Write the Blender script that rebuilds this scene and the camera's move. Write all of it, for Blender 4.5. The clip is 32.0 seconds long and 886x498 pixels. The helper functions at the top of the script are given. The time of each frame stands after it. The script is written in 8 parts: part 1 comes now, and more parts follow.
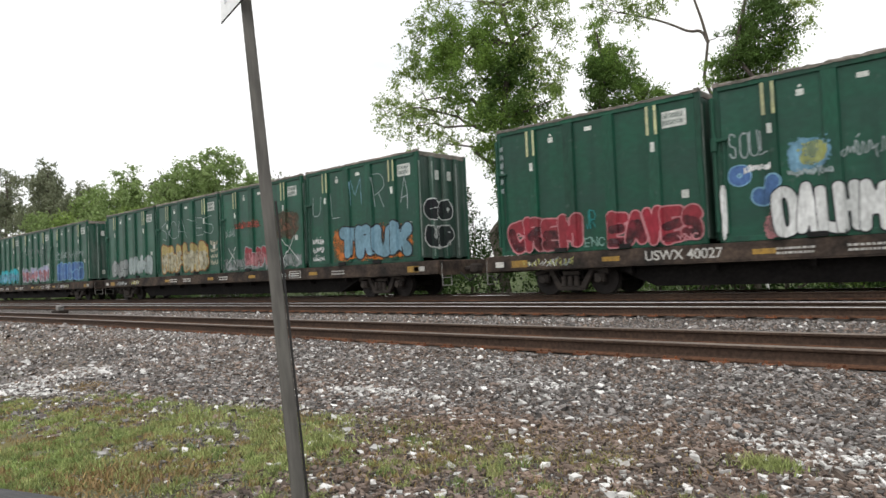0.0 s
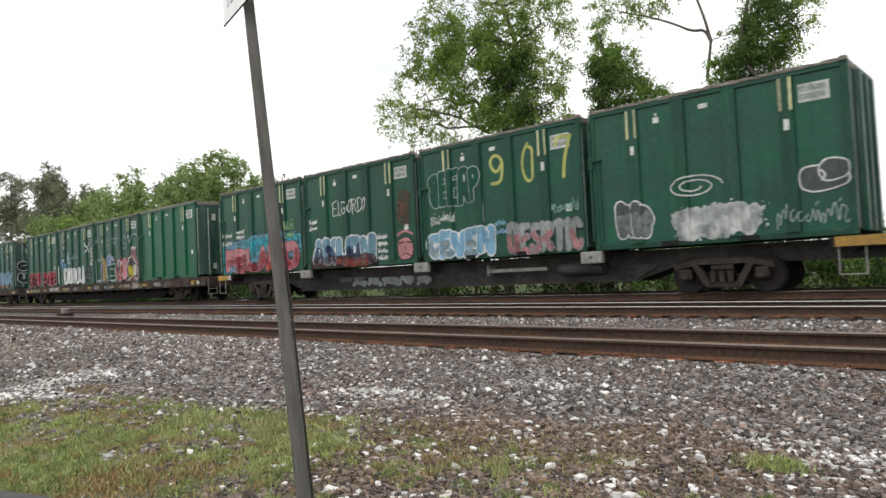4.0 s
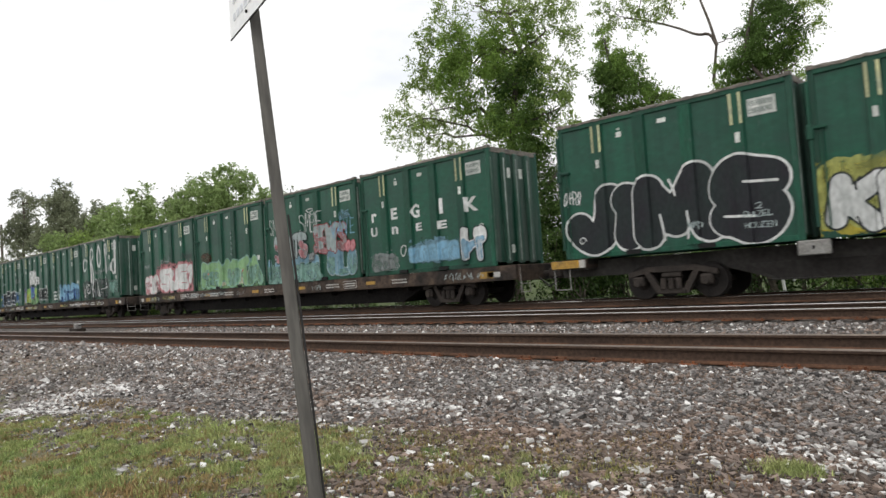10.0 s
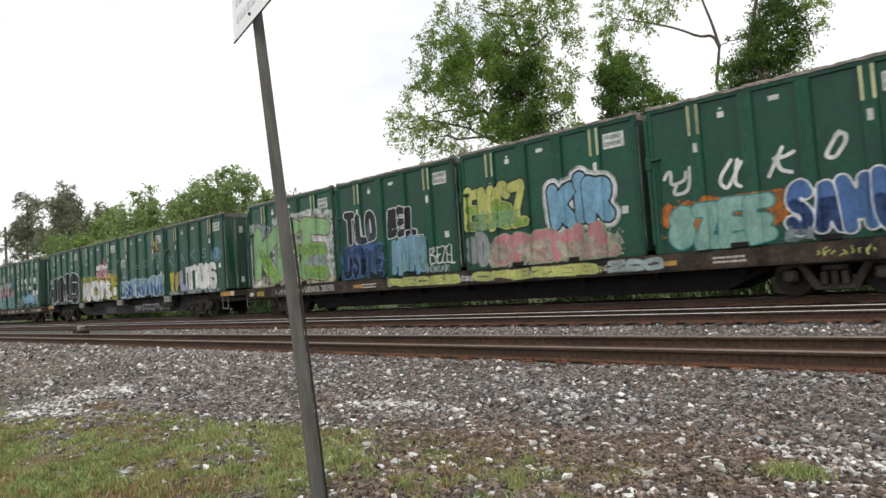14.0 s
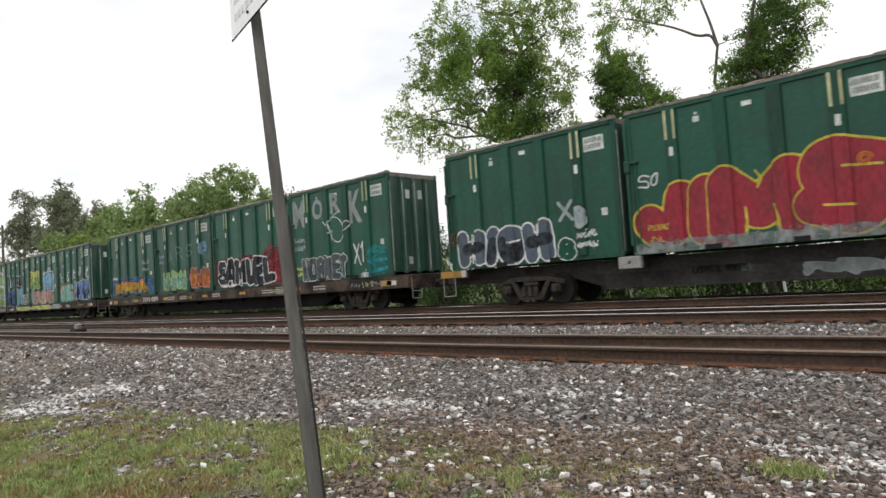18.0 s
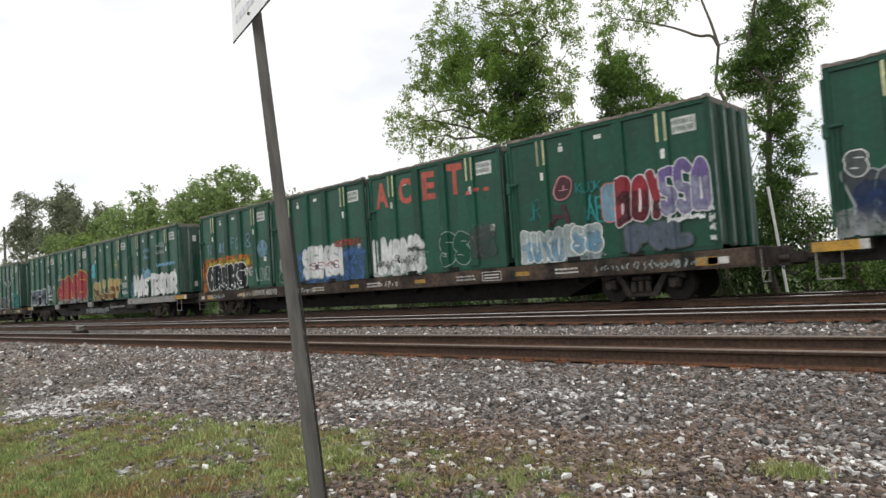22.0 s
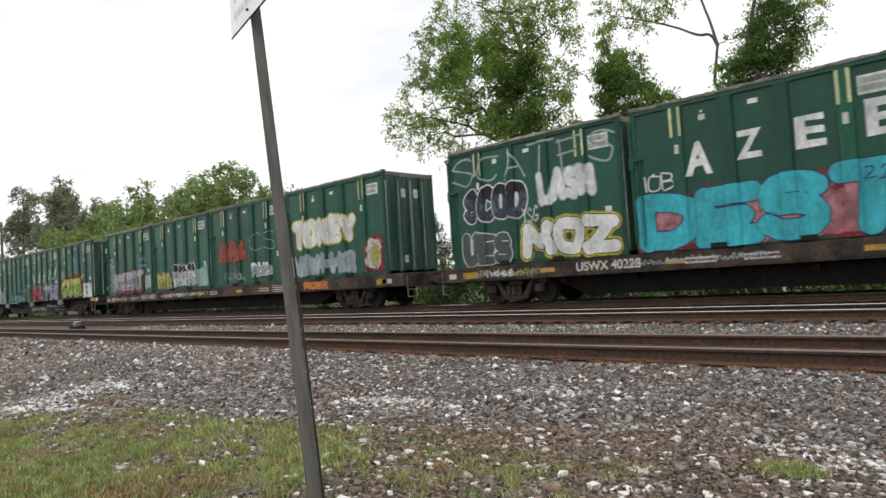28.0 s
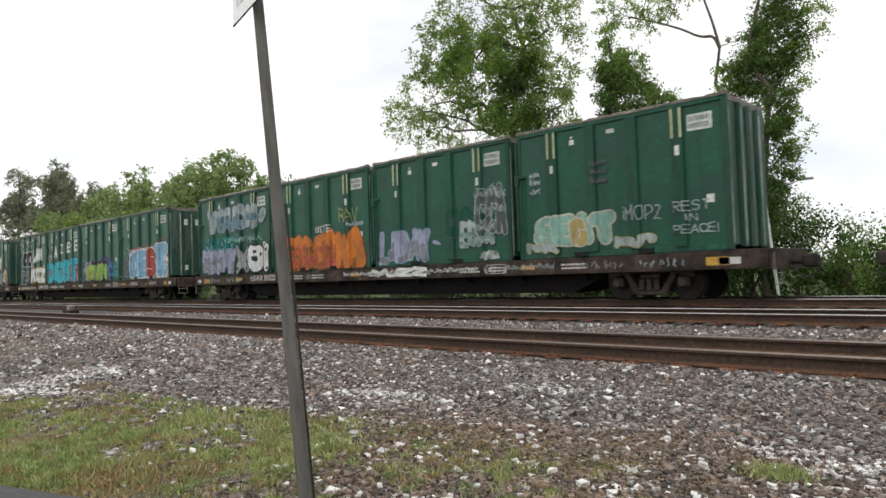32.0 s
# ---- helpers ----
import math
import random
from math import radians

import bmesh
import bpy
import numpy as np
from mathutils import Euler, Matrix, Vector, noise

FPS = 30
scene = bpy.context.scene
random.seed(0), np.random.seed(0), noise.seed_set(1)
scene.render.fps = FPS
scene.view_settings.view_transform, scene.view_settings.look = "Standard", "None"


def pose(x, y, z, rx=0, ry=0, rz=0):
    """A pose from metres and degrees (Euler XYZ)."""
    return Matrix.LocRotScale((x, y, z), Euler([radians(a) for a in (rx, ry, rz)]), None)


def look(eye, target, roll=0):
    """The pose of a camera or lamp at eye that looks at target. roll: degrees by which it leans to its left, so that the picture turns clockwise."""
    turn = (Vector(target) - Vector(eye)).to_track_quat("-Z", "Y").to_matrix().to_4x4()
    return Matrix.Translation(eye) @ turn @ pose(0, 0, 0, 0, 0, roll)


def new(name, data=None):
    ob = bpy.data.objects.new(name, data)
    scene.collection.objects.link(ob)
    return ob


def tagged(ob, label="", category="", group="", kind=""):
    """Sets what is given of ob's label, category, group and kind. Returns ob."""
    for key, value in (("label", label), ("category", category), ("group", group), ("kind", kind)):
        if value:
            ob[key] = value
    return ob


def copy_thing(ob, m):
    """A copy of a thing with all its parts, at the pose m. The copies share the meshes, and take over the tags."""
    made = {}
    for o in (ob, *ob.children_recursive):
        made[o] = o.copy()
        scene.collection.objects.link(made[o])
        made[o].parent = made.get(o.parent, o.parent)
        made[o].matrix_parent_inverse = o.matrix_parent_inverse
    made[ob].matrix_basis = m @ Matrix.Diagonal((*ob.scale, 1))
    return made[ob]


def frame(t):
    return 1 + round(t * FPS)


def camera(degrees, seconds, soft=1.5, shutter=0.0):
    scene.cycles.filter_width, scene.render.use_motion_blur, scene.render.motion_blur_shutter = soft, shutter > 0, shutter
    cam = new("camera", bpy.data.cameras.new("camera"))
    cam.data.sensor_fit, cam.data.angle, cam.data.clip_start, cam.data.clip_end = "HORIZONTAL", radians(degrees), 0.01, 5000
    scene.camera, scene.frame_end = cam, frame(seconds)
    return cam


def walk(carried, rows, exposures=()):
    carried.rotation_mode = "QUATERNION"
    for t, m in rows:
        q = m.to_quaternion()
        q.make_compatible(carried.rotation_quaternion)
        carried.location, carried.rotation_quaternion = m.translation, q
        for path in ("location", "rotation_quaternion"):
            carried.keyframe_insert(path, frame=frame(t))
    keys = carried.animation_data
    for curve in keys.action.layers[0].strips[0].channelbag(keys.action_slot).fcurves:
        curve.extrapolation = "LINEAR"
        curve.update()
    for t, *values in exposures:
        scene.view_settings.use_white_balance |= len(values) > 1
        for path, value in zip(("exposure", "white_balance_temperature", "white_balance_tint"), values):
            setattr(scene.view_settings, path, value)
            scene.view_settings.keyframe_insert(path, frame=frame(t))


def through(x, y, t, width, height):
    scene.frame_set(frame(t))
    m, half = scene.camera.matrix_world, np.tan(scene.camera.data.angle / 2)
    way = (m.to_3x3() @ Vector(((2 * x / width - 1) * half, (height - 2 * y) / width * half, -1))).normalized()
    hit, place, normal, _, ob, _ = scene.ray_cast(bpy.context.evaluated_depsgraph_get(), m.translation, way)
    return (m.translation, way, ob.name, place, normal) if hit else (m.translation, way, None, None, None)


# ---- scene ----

# Plan, in metres: x runs along the railway, y away from the camera, z = 0 at the rail heads of the nearest track.
EYE = Vector((0.0, 0.0, 0.914))
AIM = [  # seconds, yaw from +y, pitch, roll
    (0.0, -42.31, 1.90, -2.52), (0.5, -42.38, 1.91, -2.72), (1.0, -42.45, 1.89, -2.66), (1.5, -42.49, 1.86, -2.84),
    (2.0, -42.56, 1.87, -2.84), (2.5, -42.64, 1.91, -2.76), (3.0, -42.65, 1.91, -2.75), (3.5, -42.59, 1.93, -2.70),
    (5.5, -42.95, 2.44, -3.47), (6.0, -43.04, 2.57, -3.42), (6.5, -43.12, 2.67, -3.54), (7.0, -43.22, 2.72, -3.59),
    (7.5, -43.21, 2.70, -3.47), (8.0, -43.23, 2.71, -3.41), (8.5, -43.21, 2.68, -3.50), (9.0, -43.21, 2.70, -3.60),
    (9.5, -43.26, 2.72, -3.74), (10.0, -43.33, 2.78, -3.85), (10.5, -43.41, 2.85, -3.85), (11.0, -43.47, 2.91, -3.82),
    (11.5, -43.50, 2.93, -3.77), (12.0, -43.59, 2.97, -3.91), (12.5, -43.60, 3.00, -3.94), (13.0, -43.58, 3.01, -3.78),
    (13.5, -43.57, 2.99, -3.73), (14.0, -43.55, 2.97, -3.87), (14.5, -43.51, 2.96, -3.93), (16.5, -43.41, 2.85, -3.84),
    (17.0, -43.38, 2.82, -3.94), (17.5, -43.39, 2.86, -3.80), (18.0, -43.38, 2.86, -3.77), (18.5, -43.41, 2.83, -3.97),
    (19.0, -43.42, 2.85, -4.06), (19.5, -43.47, 2.88, -3.89), (20.0, -43.47, 2.92, -3.85), (20.5, -43.46, 2.88, -4.00),
    (21.0, -43.49, 2.89, -4.07), (21.5, -43.50, 2.91, -3.95), (22.0, -43.49, 2.94, -3.87), (22.5, -43.49, 2.91, -3.95),
    (23.0, -43.51, 2.90, -3.97), (23.5, -43.50, 2.91, -3.82), (24.0, -43.49, 2.92, -3.80), (24.5, -43.50, 2.87, -3.95),
    (25.0, -43.51, 2.87, -4.00), (25.5, -43.54, 2.93, -3.87), (27.5, -43.36, 2.76, -3.69), (28.0, -43.33, 2.72, -3.58),
    (28.5, -43.22, 2.66, -3.43), (29.0, -43.20, 2.61, -3.54), (29.5, -43.23, 2.65, -3.46), (30.0, -43.20, 2.66, -3.33),
    (30.5, -43.20, 2.58, -2.87), (31.0, -43.15, 2.50, -2.73), (31.5, -43.30, 2.45, -2.77), (32.0, -43.04, 2.24, -1.97),
]


def aim(yaw, pitch, roll):
    a, b = radians(yaw), radians(pitch)
    return look(EYE, EYE + Vector((math.sin(a) * math.cos(b), math.cos(a) * math.cos(b), math.sin(b))), roll)


cam = camera(66.07, 32.0, soft=1.5, shutter=0.15)
walk(cam, [(t, aim(*a)) for t, *a in AIM], [(0, 0.18), (3, 0.18), (7, 0.11), (12, 0.08), (17, 0.04), (24, 0.03), (32, 0.05)])

# ---- world and light: a bright, thinly overcast sky ----
world = bpy.data.worlds.new("overcast_sky")
scene.world = world
world.use_nodes = True
wn, wl = world.node_tree.nodes, world.node_tree.links
wn.clear()
w_out, w_bg = wn.new("ShaderNodeOutputWorld"), wn.new("ShaderNodeBackground")
w_sky, w_mix = wn.new("ShaderNodeTexSky"), wn.new("ShaderNodeMix")
w_co, w_map, w_noise, w_ramp = wn.new("ShaderNodeTexCoord"), wn.new("ShaderNodeMapping"), wn.new("ShaderNodeTexNoise"), wn.new("ShaderNodeValToRGB")
w_gain = wn.new("ShaderNodeVectorMath")
SUN_EL, SUN_ROT = radians(58), radians(150)
w_sky.sky_type, w_sky.sun_disc, w_sky.sun_elevation, w_sky.sun_rotation = "NISHITA", False, SUN_EL, SUN_ROT
w_gain.operation = "SCALE"
w_gain.inputs["Scale"].default_value = 0.13
w_mix.data_type = "RGBA"
w_mix.inputs["B"].default_value = (1.0, 1.0, 1.0, 1)
w_map.inputs["Scale"].default_value = (1.0, 1.0, 2.2)
w_map.inputs["Location"].default_value = (0.35, 0.1, 0.0)
w_noise.inputs["Scale"].default_value, w_noise.inputs["Detail"].default_value = 2.2, 5
w_ramp.color_ramp.elements[0].position, w_ramp.color_ramp.elements[0].color = 0.30, (0.5, 0.5, 0.5, 1)
w_ramp.color_ramp.elements[1].position, w_ramp.color_ramp.elements[1].color = 0.50, (1, 1, 1, 1)
wl.new(w_co.outputs["Generated"], w_map.inputs["Vector"])
wl.new(w_map.outputs["Vector"], w_noise.inputs["Vector"])
wl.new(w_noise.outputs["Fac"], w_ramp.inputs["Fac"])
wl.new(w_ramp.outputs["Color"], w_mix.inputs["Factor"])
wl.new(w_sky.outputs["Color"], w_gain.inputs[0])
wl.new(w_gain.outputs["Vector"], w_mix.inputs["A"])
wl.new(w_mix.outputs["Result"], w_bg.inputs["Color"])
w_bg.inputs["Strength"].default_value = 1.05
wl.new(w_bg.outputs["Background"], w_out.inputs["Surface"])

sun = new("sun", bpy.data.lights.new("sun", "SUN"))
sun.data.energy, sun.data.angle, sun.data.color = 1.2, radians(25), (1.0, 0.96, 0.9)
sun_dir = Vector((math.sin(SUN_ROT) * math.cos(SUN_EL), math.cos(SUN_ROT) * math.cos(SUN_EL), math.sin(SUN_EL)))
sun.matrix_world = look(sun_dir * 60, (0, 0, 0))


# ---- materials ----
def material(name, base, rough=0.7, metal=0.0, spread=0.25, scale=3.0, second=None, grain=40.0, grain_amount=0.2, bump=0.0, bump_scale=60.0, coords="Object", stretch=(1, 1, 1), per_object=0.0, spec=0.5, per_island=0.0):
    """A paint-like surface with a broad stain (second colour) and a fine grain."""
    m = bpy.data.materials.new(name)
    m.use_nodes = True
    n, l = m.node_tree.nodes, m.node_tree.links
    b = n["Principled BSDF"]
    b.inputs["Roughness"].default_value, b.inputs["Metallic"].default_value = rough, metal
    b.inputs["Specular IOR Level"].default_value = spec
    if coords == "World":
        vec = n.new("ShaderNodeNewGeometry").outputs["Position"]
    else:
        vec = n.new("ShaderNodeTexCoord").outputs["Object"]
    mp = n.new("ShaderNodeMapping")
    mp.inputs["Scale"].default_value = stretch
    l.new(vec, mp.inputs["Vector"])
    vec = mp.outputs["Vector"]
    big, small = n.new("ShaderNodeTexNoise"), n.new("ShaderNodeTexNoise")
    big.inputs["Scale"].default_value, big.inputs["Detail"].default_value = scale, 6
    small.inputs["Scale"].default_value, small.inputs["Detail"].default_value = grain, 4
    info = n.new("ShaderNodeObjectInfo")
    add = n.new("ShaderNodeVectorMath")
    add.operation = "MULTIPLY_ADD"
    l.new(info.outputs["Random"], add.inputs[0])
    add.inputs[1].default_value = (31, 17, 23)
    l.new(vec, add.inputs[2])
    for k in (big, small):
        l.new(add.outputs["Vector"], k.inputs["Vector"])
    ramp = n.new("ShaderNodeMapRange")
    ramp.inputs["From Min"].default_value, ramp.inputs["From Max"].default_value = 0.5 - spread, 0.5 + spread
    l.new(big.outputs["Fac"], ramp.inputs["Value"])
    mix = n.new("ShaderNodeMix")
    mix.data_type = "RGBA"
    second = second or tuple(c * 0.7 for c in base)
    mix.inputs["A"].default_value, mix.inputs["B"].default_value = (*second, 1), (*base, 1)
    l.new(ramp.outputs["Result"], mix.inputs["Factor"])
    value = n.new("ShaderNodeMapRange")
    value.inputs["From Min"].default_value, value.inputs["From Max"].default_value = 0.3, 0.7
    value.inputs["To Min"].default_value, value.inputs["To Max"].default_value = 1 - grain_amount, 1 + grain_amount
    l.new(small.outputs["Fac"], value.inputs["Value"])
    hsv = n.new("ShaderNodeHueSaturation")
    l.new(mix.outputs["Result"], hsv.inputs["Color"])
    l.new(value.outputs["Result"], hsv.inputs["Value"])
    out = hsv.outputs["Color"]
    for amount, source in ((per_object, info.outputs["Random"]), (per_island, n.new("ShaderNodeNewGeometry").outputs["Random Per Island"])):
        if amount:
            v2, h2 = n.new("ShaderNodeMapRange"), n.new("ShaderNodeHueSaturation")
            v2.inputs["To Min"].default_value, v2.inputs["To Max"].default_value = 1 - amount, 1 + amount
            l.new(source, v2.inputs["Value"])
            l.new(out, h2.inputs["Color"])
            l.new(v2.outputs["Result"], h2.inputs["Value"])
            out = h2.outputs["Color"]
    l.new(out, b.inputs["Base Color"])
    if bump:
        bn, bt = n.new("ShaderNodeBump"), n.new("ShaderNodeTexNoise")
        bt.inputs["Scale"].default_value, bt.inputs["Detail"].default_value = bump_scale, 5
        l.new(add.outputs["Vector"], bt.inputs["Vector"])
        bn.inputs["Strength"].default_value, bn.inputs["Distance"].default_value = bump, 0.02
        l.new(bt.outputs["Fac"], bn.inputs["Height"])
        l.new(bn.outputs["Normal"], b.inputs["Normal"])
    return m



def leaf_material(name, base, second, per_island):
    """Leaves let some of the light through."""
    m = material(name, base, 0.65, 0, 0.2, 0.35, second, 3, 0.2, coords="World", per_island=per_island, spec=0.25)
    n, l = m.node_tree.nodes, m.node_tree.links
    b, out = n["Principled BSDF"], n["Material Output"]
    through, mix = n.new("ShaderNodeBsdfTranslucent"), n.new("ShaderNodeMixShader")
    l.new(b.inputs["Base Color"].links[0].from_socket, through.inputs["Color"])
    mix.inputs["Fac"].default_value = 0.5
    l.new(b.outputs["BSDF"], mix.inputs[1])
    l.new(through.outputs["BSDF"], mix.inputs[2])
    l.new(mix.outputs["Shader"], out.inputs["Surface"])
    return m


def weathered(m, streak, scuff, amount):
    """Vertical rain streaks and scuffed flecks over a paint, with uneven gloss."""
    n, l = m.node_tree.nodes, m.node_tree.links
    b = n["Principled BSDF"]
    base = b.inputs["Base Color"].links[0].from_socket
    shift = n.new("ShaderNodeVectorMath")
    shift.operation = "MULTIPLY_ADD"
    l.new(n.new("ShaderNodeObjectInfo").outputs["Random"], shift.inputs[0])
    shift.inputs[1].default_value = (13, 29, 41)
    l.new(n.new("ShaderNodeTexCoord").outputs["Object"], shift.inputs[2])
    for scale, stretch, lo, hi, hue, most in ((3.2, (1, 1, 0.10), 0.50, 0.74, streak, amount), (5.0, (1, 1, 0.8), 0.64, 0.76, scuff, amount * 0.9), (0.9, (0.5, 1, 1.6), 0.50, 0.75, (0.020, 0.050, 0.042), 0.5)):
        mp, k, r, mix = n.new("ShaderNodeMapping"), n.new("ShaderNodeTexNoise"), n.new("ShaderNodeMapRange"), n.new("ShaderNodeMix")
        mp.inputs["Scale"].default_value = stretch
        l.new(shift.outputs["Vector"], mp.inputs["Vector"])
        l.new(mp.outputs["Vector"], k.inputs["Vector"])
        k.inputs["Scale"].default_value, k.inputs["Detail"].default_value = scale, 7
        for key, v in (("From Min", lo), ("From Max", hi), ("To Max", most)):
            r.inputs[key].default_value = v
        l.new(k.outputs["Fac"], r.inputs["Value"])
        mix.data_type = "RGBA"
        l.new(r.outputs["Result"], mix.inputs["Factor"])
        l.new(base, mix.inputs["A"])
        mix.inputs["B"].default_value = (*hue, 1)
        base = mix.outputs["Result"]
    l.new(base, b.inputs["Base Color"])
    rough = n.new("ShaderNodeMapRange")
    rough.inputs["To Min"].default_value, rough.inputs["To Max"].default_value = b.inputs["Roughness"].default_value - 0.10, b.inputs["Roughness"].default_value + 0.22
    l.new(k.outputs["Fac"], rough.inputs["Value"])
    l.new(rough.outputs["Result"], b.inputs["Roughness"])
    return m


GREEN = weathered(material("green_container_paint", (0.006, 0.082, 0.045), 0.30, 0, 0.20, 0.9, (0.014, 0.064, 0.043), 7, 0.14, 0.55, 1.5, stretch=(0.7, 1, 1.2), per_object=0.15, spec=0.34), (0.006, 0.030, 0.022), (0.060, 0.110, 0.085), 0.5)
GREEN_RIB = weathered(material("green_rib_paint", (0.007, 0.078, 0.043), 0.45, 0, 0.22, 1.5, (0.018, 0.060, 0.041), 14, 0.22, 0.2, 12, stretch=(1, 1, 0.3), per_object=0.25, spec=0.3), (0.008, 0.030, 0.024), (0.090, 0.130, 0.110), 0.55)
GREEN_END = material("green_end_paint", (0.008, 0.060, 0.036), 0.5, 0, 0.14, 2.0, (0.070, 0.10, 0.085), 14, 0.25, 0.2, 12, stretch=(2, 2, 0.22), per_object=0.2, spec=0.3)
WORN = material("worn_pale_edge", (0.34, 0.37, 0.35), 0.6, 0, 0.14, 1.2, (0.06, 0.12, 0.09), 16, 0.3, stretch=(1, 1, 0.3), per_object=0.2)
TOP_RAIL = material("worn_top_rail", (0.23, 0.20, 0.17), 0.85, 0, 0.2, 2.5, (0.09, 0.085, 0.07), 18, 0.4, 0.5, 14, per_object=0.25)
TARP = material("dirty_mesh_tarp", (0.23, 0.16, 0.125), 0.9, 0, 0.2, 1.5, (0.09, 0.085, 0.075), 14, 0.35, 0.5, 8, per_object=0.25)
YELLOW_STRIPE = material("faded_yellow_tape", (0.52, 0.52, 0.26), 0.6, 0, 0.25, 2.5, (0.28, 0.30, 0.22), 20, 0.25, per_object=0.3)
PLACARD = material("white_placard", (0.70, 0.71, 0.68), 0.6, 0, 0.2, 5, (0.36, 0.39, 0.36), 25, 0.2, per_object=0.15)
STICKER = material("white_sticker", (0.66, 0.68, 0.64), 0.6, 0, 0.2, 8, (0.45, 0.47, 0.43), 30, 0.2, per_object=0.2)
BAR_GREY = material("faded_print", (0.16, 0.20, 0.18), 0.7, 0, 0.2, 8, None, 30, 0.3)
BLACK_HOLE = material("black_pocket", (0.006, 0.006, 0.006), 0.9, 0, 0.2, 8, None, 30, 0.2)
SILL = material("weathered_brown_steel", (0.082, 0.058, 0.044), 0.8, 0, 0.14, 1.6, (0.020, 0.017, 0.015), 10, 0.4, 0.25, 14, per_object=0.15, spec=0.25)
# underframe steel, painted near black to carry the shade beneath the cars
SHADE_STEEL = material("shade_darkened_underframe_steel", (0.014, 0.012, 0.011), 0.85, 0, 0.2, 2.0, (0.008, 0.007, 0.007), 12, 0.35, 0.3, 16, spec=0.15)
SPINE = material("grey_spine_steel", (0.060, 0.056, 0.052), 0.75, 0, 0.16, 1.0, (0.026, 0.023, 0.021), 10, 0.3, 0.2, 12, spec=0.25)
PALE_STEEL = material("pale_grey_bracket", (0.30, 0.30, 0.28), 0.7, 0, 0.2, 3, (0.18, 0.17, 0.16), 20, 0.3)
BOGIE_M = material("rusty_cast_steel", (0.052, 0.042, 0.036), 0.85, 0, 0.2, 4, (0.022, 0.019, 0.017), 20, 0.3, 0.3, 20, per_object=0.2, spec=0.25)
WHEEL_M = material("wheel_steel", (0.030, 0.025, 0.023), 0.7, 0.2, 0.2, 4, (0.018, 0.016, 0.015), 24, 0.3, spec=0.25)
TREAD = material("polished_tread", (0.42, 0.41, 0.40), 0.3, 0.9, 0.2, 8, (0.3, 0.29, 0.28), 40, 0.15)
YELLOW_MARK = material("yellow_sill_mark", (0.48, 0.27, 0.03), 0.6, 0, 0.25, 4, (0.22, 0.14, 0.04), 24, 0.3, per_object=0.2)
WHITE_MARK = material("white_sill_mark", (0.58, 0.57, 0.54), 0.6, 0, 0.25, 6, (0.38, 0.37, 0.34), 24, 0.2, per_object=0.2)
RAIL_RUST = material("rusty_rail_side", (0.072, 0.045, 0.031), 0.85, 0, 0.2, 1.3, (0.046, 0.030, 0.022), 22, 0.35, 0.2, 40, spec=0.25)
RAIL_FOOT = material("orange_rusty_rail_foot", (0.130, 0.064, 0.037), 0.9, 0, 0.16, 3.0, (0.060, 0.037, 0.026), 26, 0.35, 0.3, 40, spec=0.2)
RAIL_HEAD = material("worn_rail_head", (0.22, 0.18, 0.15), 0.45, 0.6, 0.2, 2, (0.18, 0.15, 0.13), 30, 0.2)
RAIL_BRIGHT = material("polished_rail_head", (0.62, 0.60, 0.58), 0.22, 0.95, 0.2, 2, (0.5, 0.48, 0.46), 30, 0.15)
TIE = material("weathered_wooden_tie", (0.052, 0.040, 0.031), 0.95, 0, 0.2, 3, (0.028, 0.023, 0.020), 30, 0.4, 0.6, 30, stretch=(6, 1, 6), per_object=0.25, spec=0.2)
PLATE = material("rusty_tie_plate", (0.20, 0.075, 0.034), 0.9, 0, 0.2, 6, (0.11, 0.05, 0.03), 30, 0.3, 0.4, 40, per_object=0.25, spec=0.2)
POST_M = material("weathered_grey_post", (0.150, 0.142, 0.126), 0.85, 0, 0.2, 2.0, (0.085, 0.080, 0.072), 22, 0.3, 0.4, 30, stretch=(1, 1, 0.15))
POST_DARK = material("dark_post_edge", (0.018, 0.017, 0.016), 0.8, 0, 0.2, 4, None, 20, 0.3)
SIGN_M = material("white_sign_sheet", (0.985, 0.985, 0.99), 0.4, 0, 0.2, 3, (0.95, 0.96, 0.98), 20, 0.06)
SIGN_INK = material("faded_blue_sign_print", (0.84, 0.86, 0.91), 0.6, 0, 0.2, 8, None, 30, 0.2)
RUBBER = material("black_window_ledge", (0.012, 0.013, 0.014), 0.45, 0, 0.2, 8, None, 40, 0.15, 0.1, 60)
BARK = material("grey_brown_bark", (0.135, 0.112, 0.092), 0.95, 0, 0.2, 2, (0.08, 0.068, 0.056), 16, 0.4, 0.8, 14, stretch=(3, 3, 0.6), coords="World")
LEAF_A = leaf_material("mid_green_leaves", (0.25, 0.375, 0.085), (0.165, 0.265, 0.060), 0.35)
LEAF_B = leaf_material("dark_vine_leaves", (0.150, 0.245, 0.062), (0.085, 0.150, 0.042), 0.4)
LEAF_C = leaf_material("light_green_leaves", (0.30, 0.395, 0.115), (0.205, 0.295, 0.085), 0.3)
# leaves behind the train: the shade there is put into this darker green
LEAF_SHADE = leaf_material("shade_darkened_leaves", (0.055, 0.098, 0.026), (0.032, 0.060, 0.018), 0.4)
# leaves of the far wood: distance haze is mixed into these two colours
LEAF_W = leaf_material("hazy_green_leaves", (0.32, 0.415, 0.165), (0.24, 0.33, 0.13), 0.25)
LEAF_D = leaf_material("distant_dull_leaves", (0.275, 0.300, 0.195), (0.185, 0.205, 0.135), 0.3)
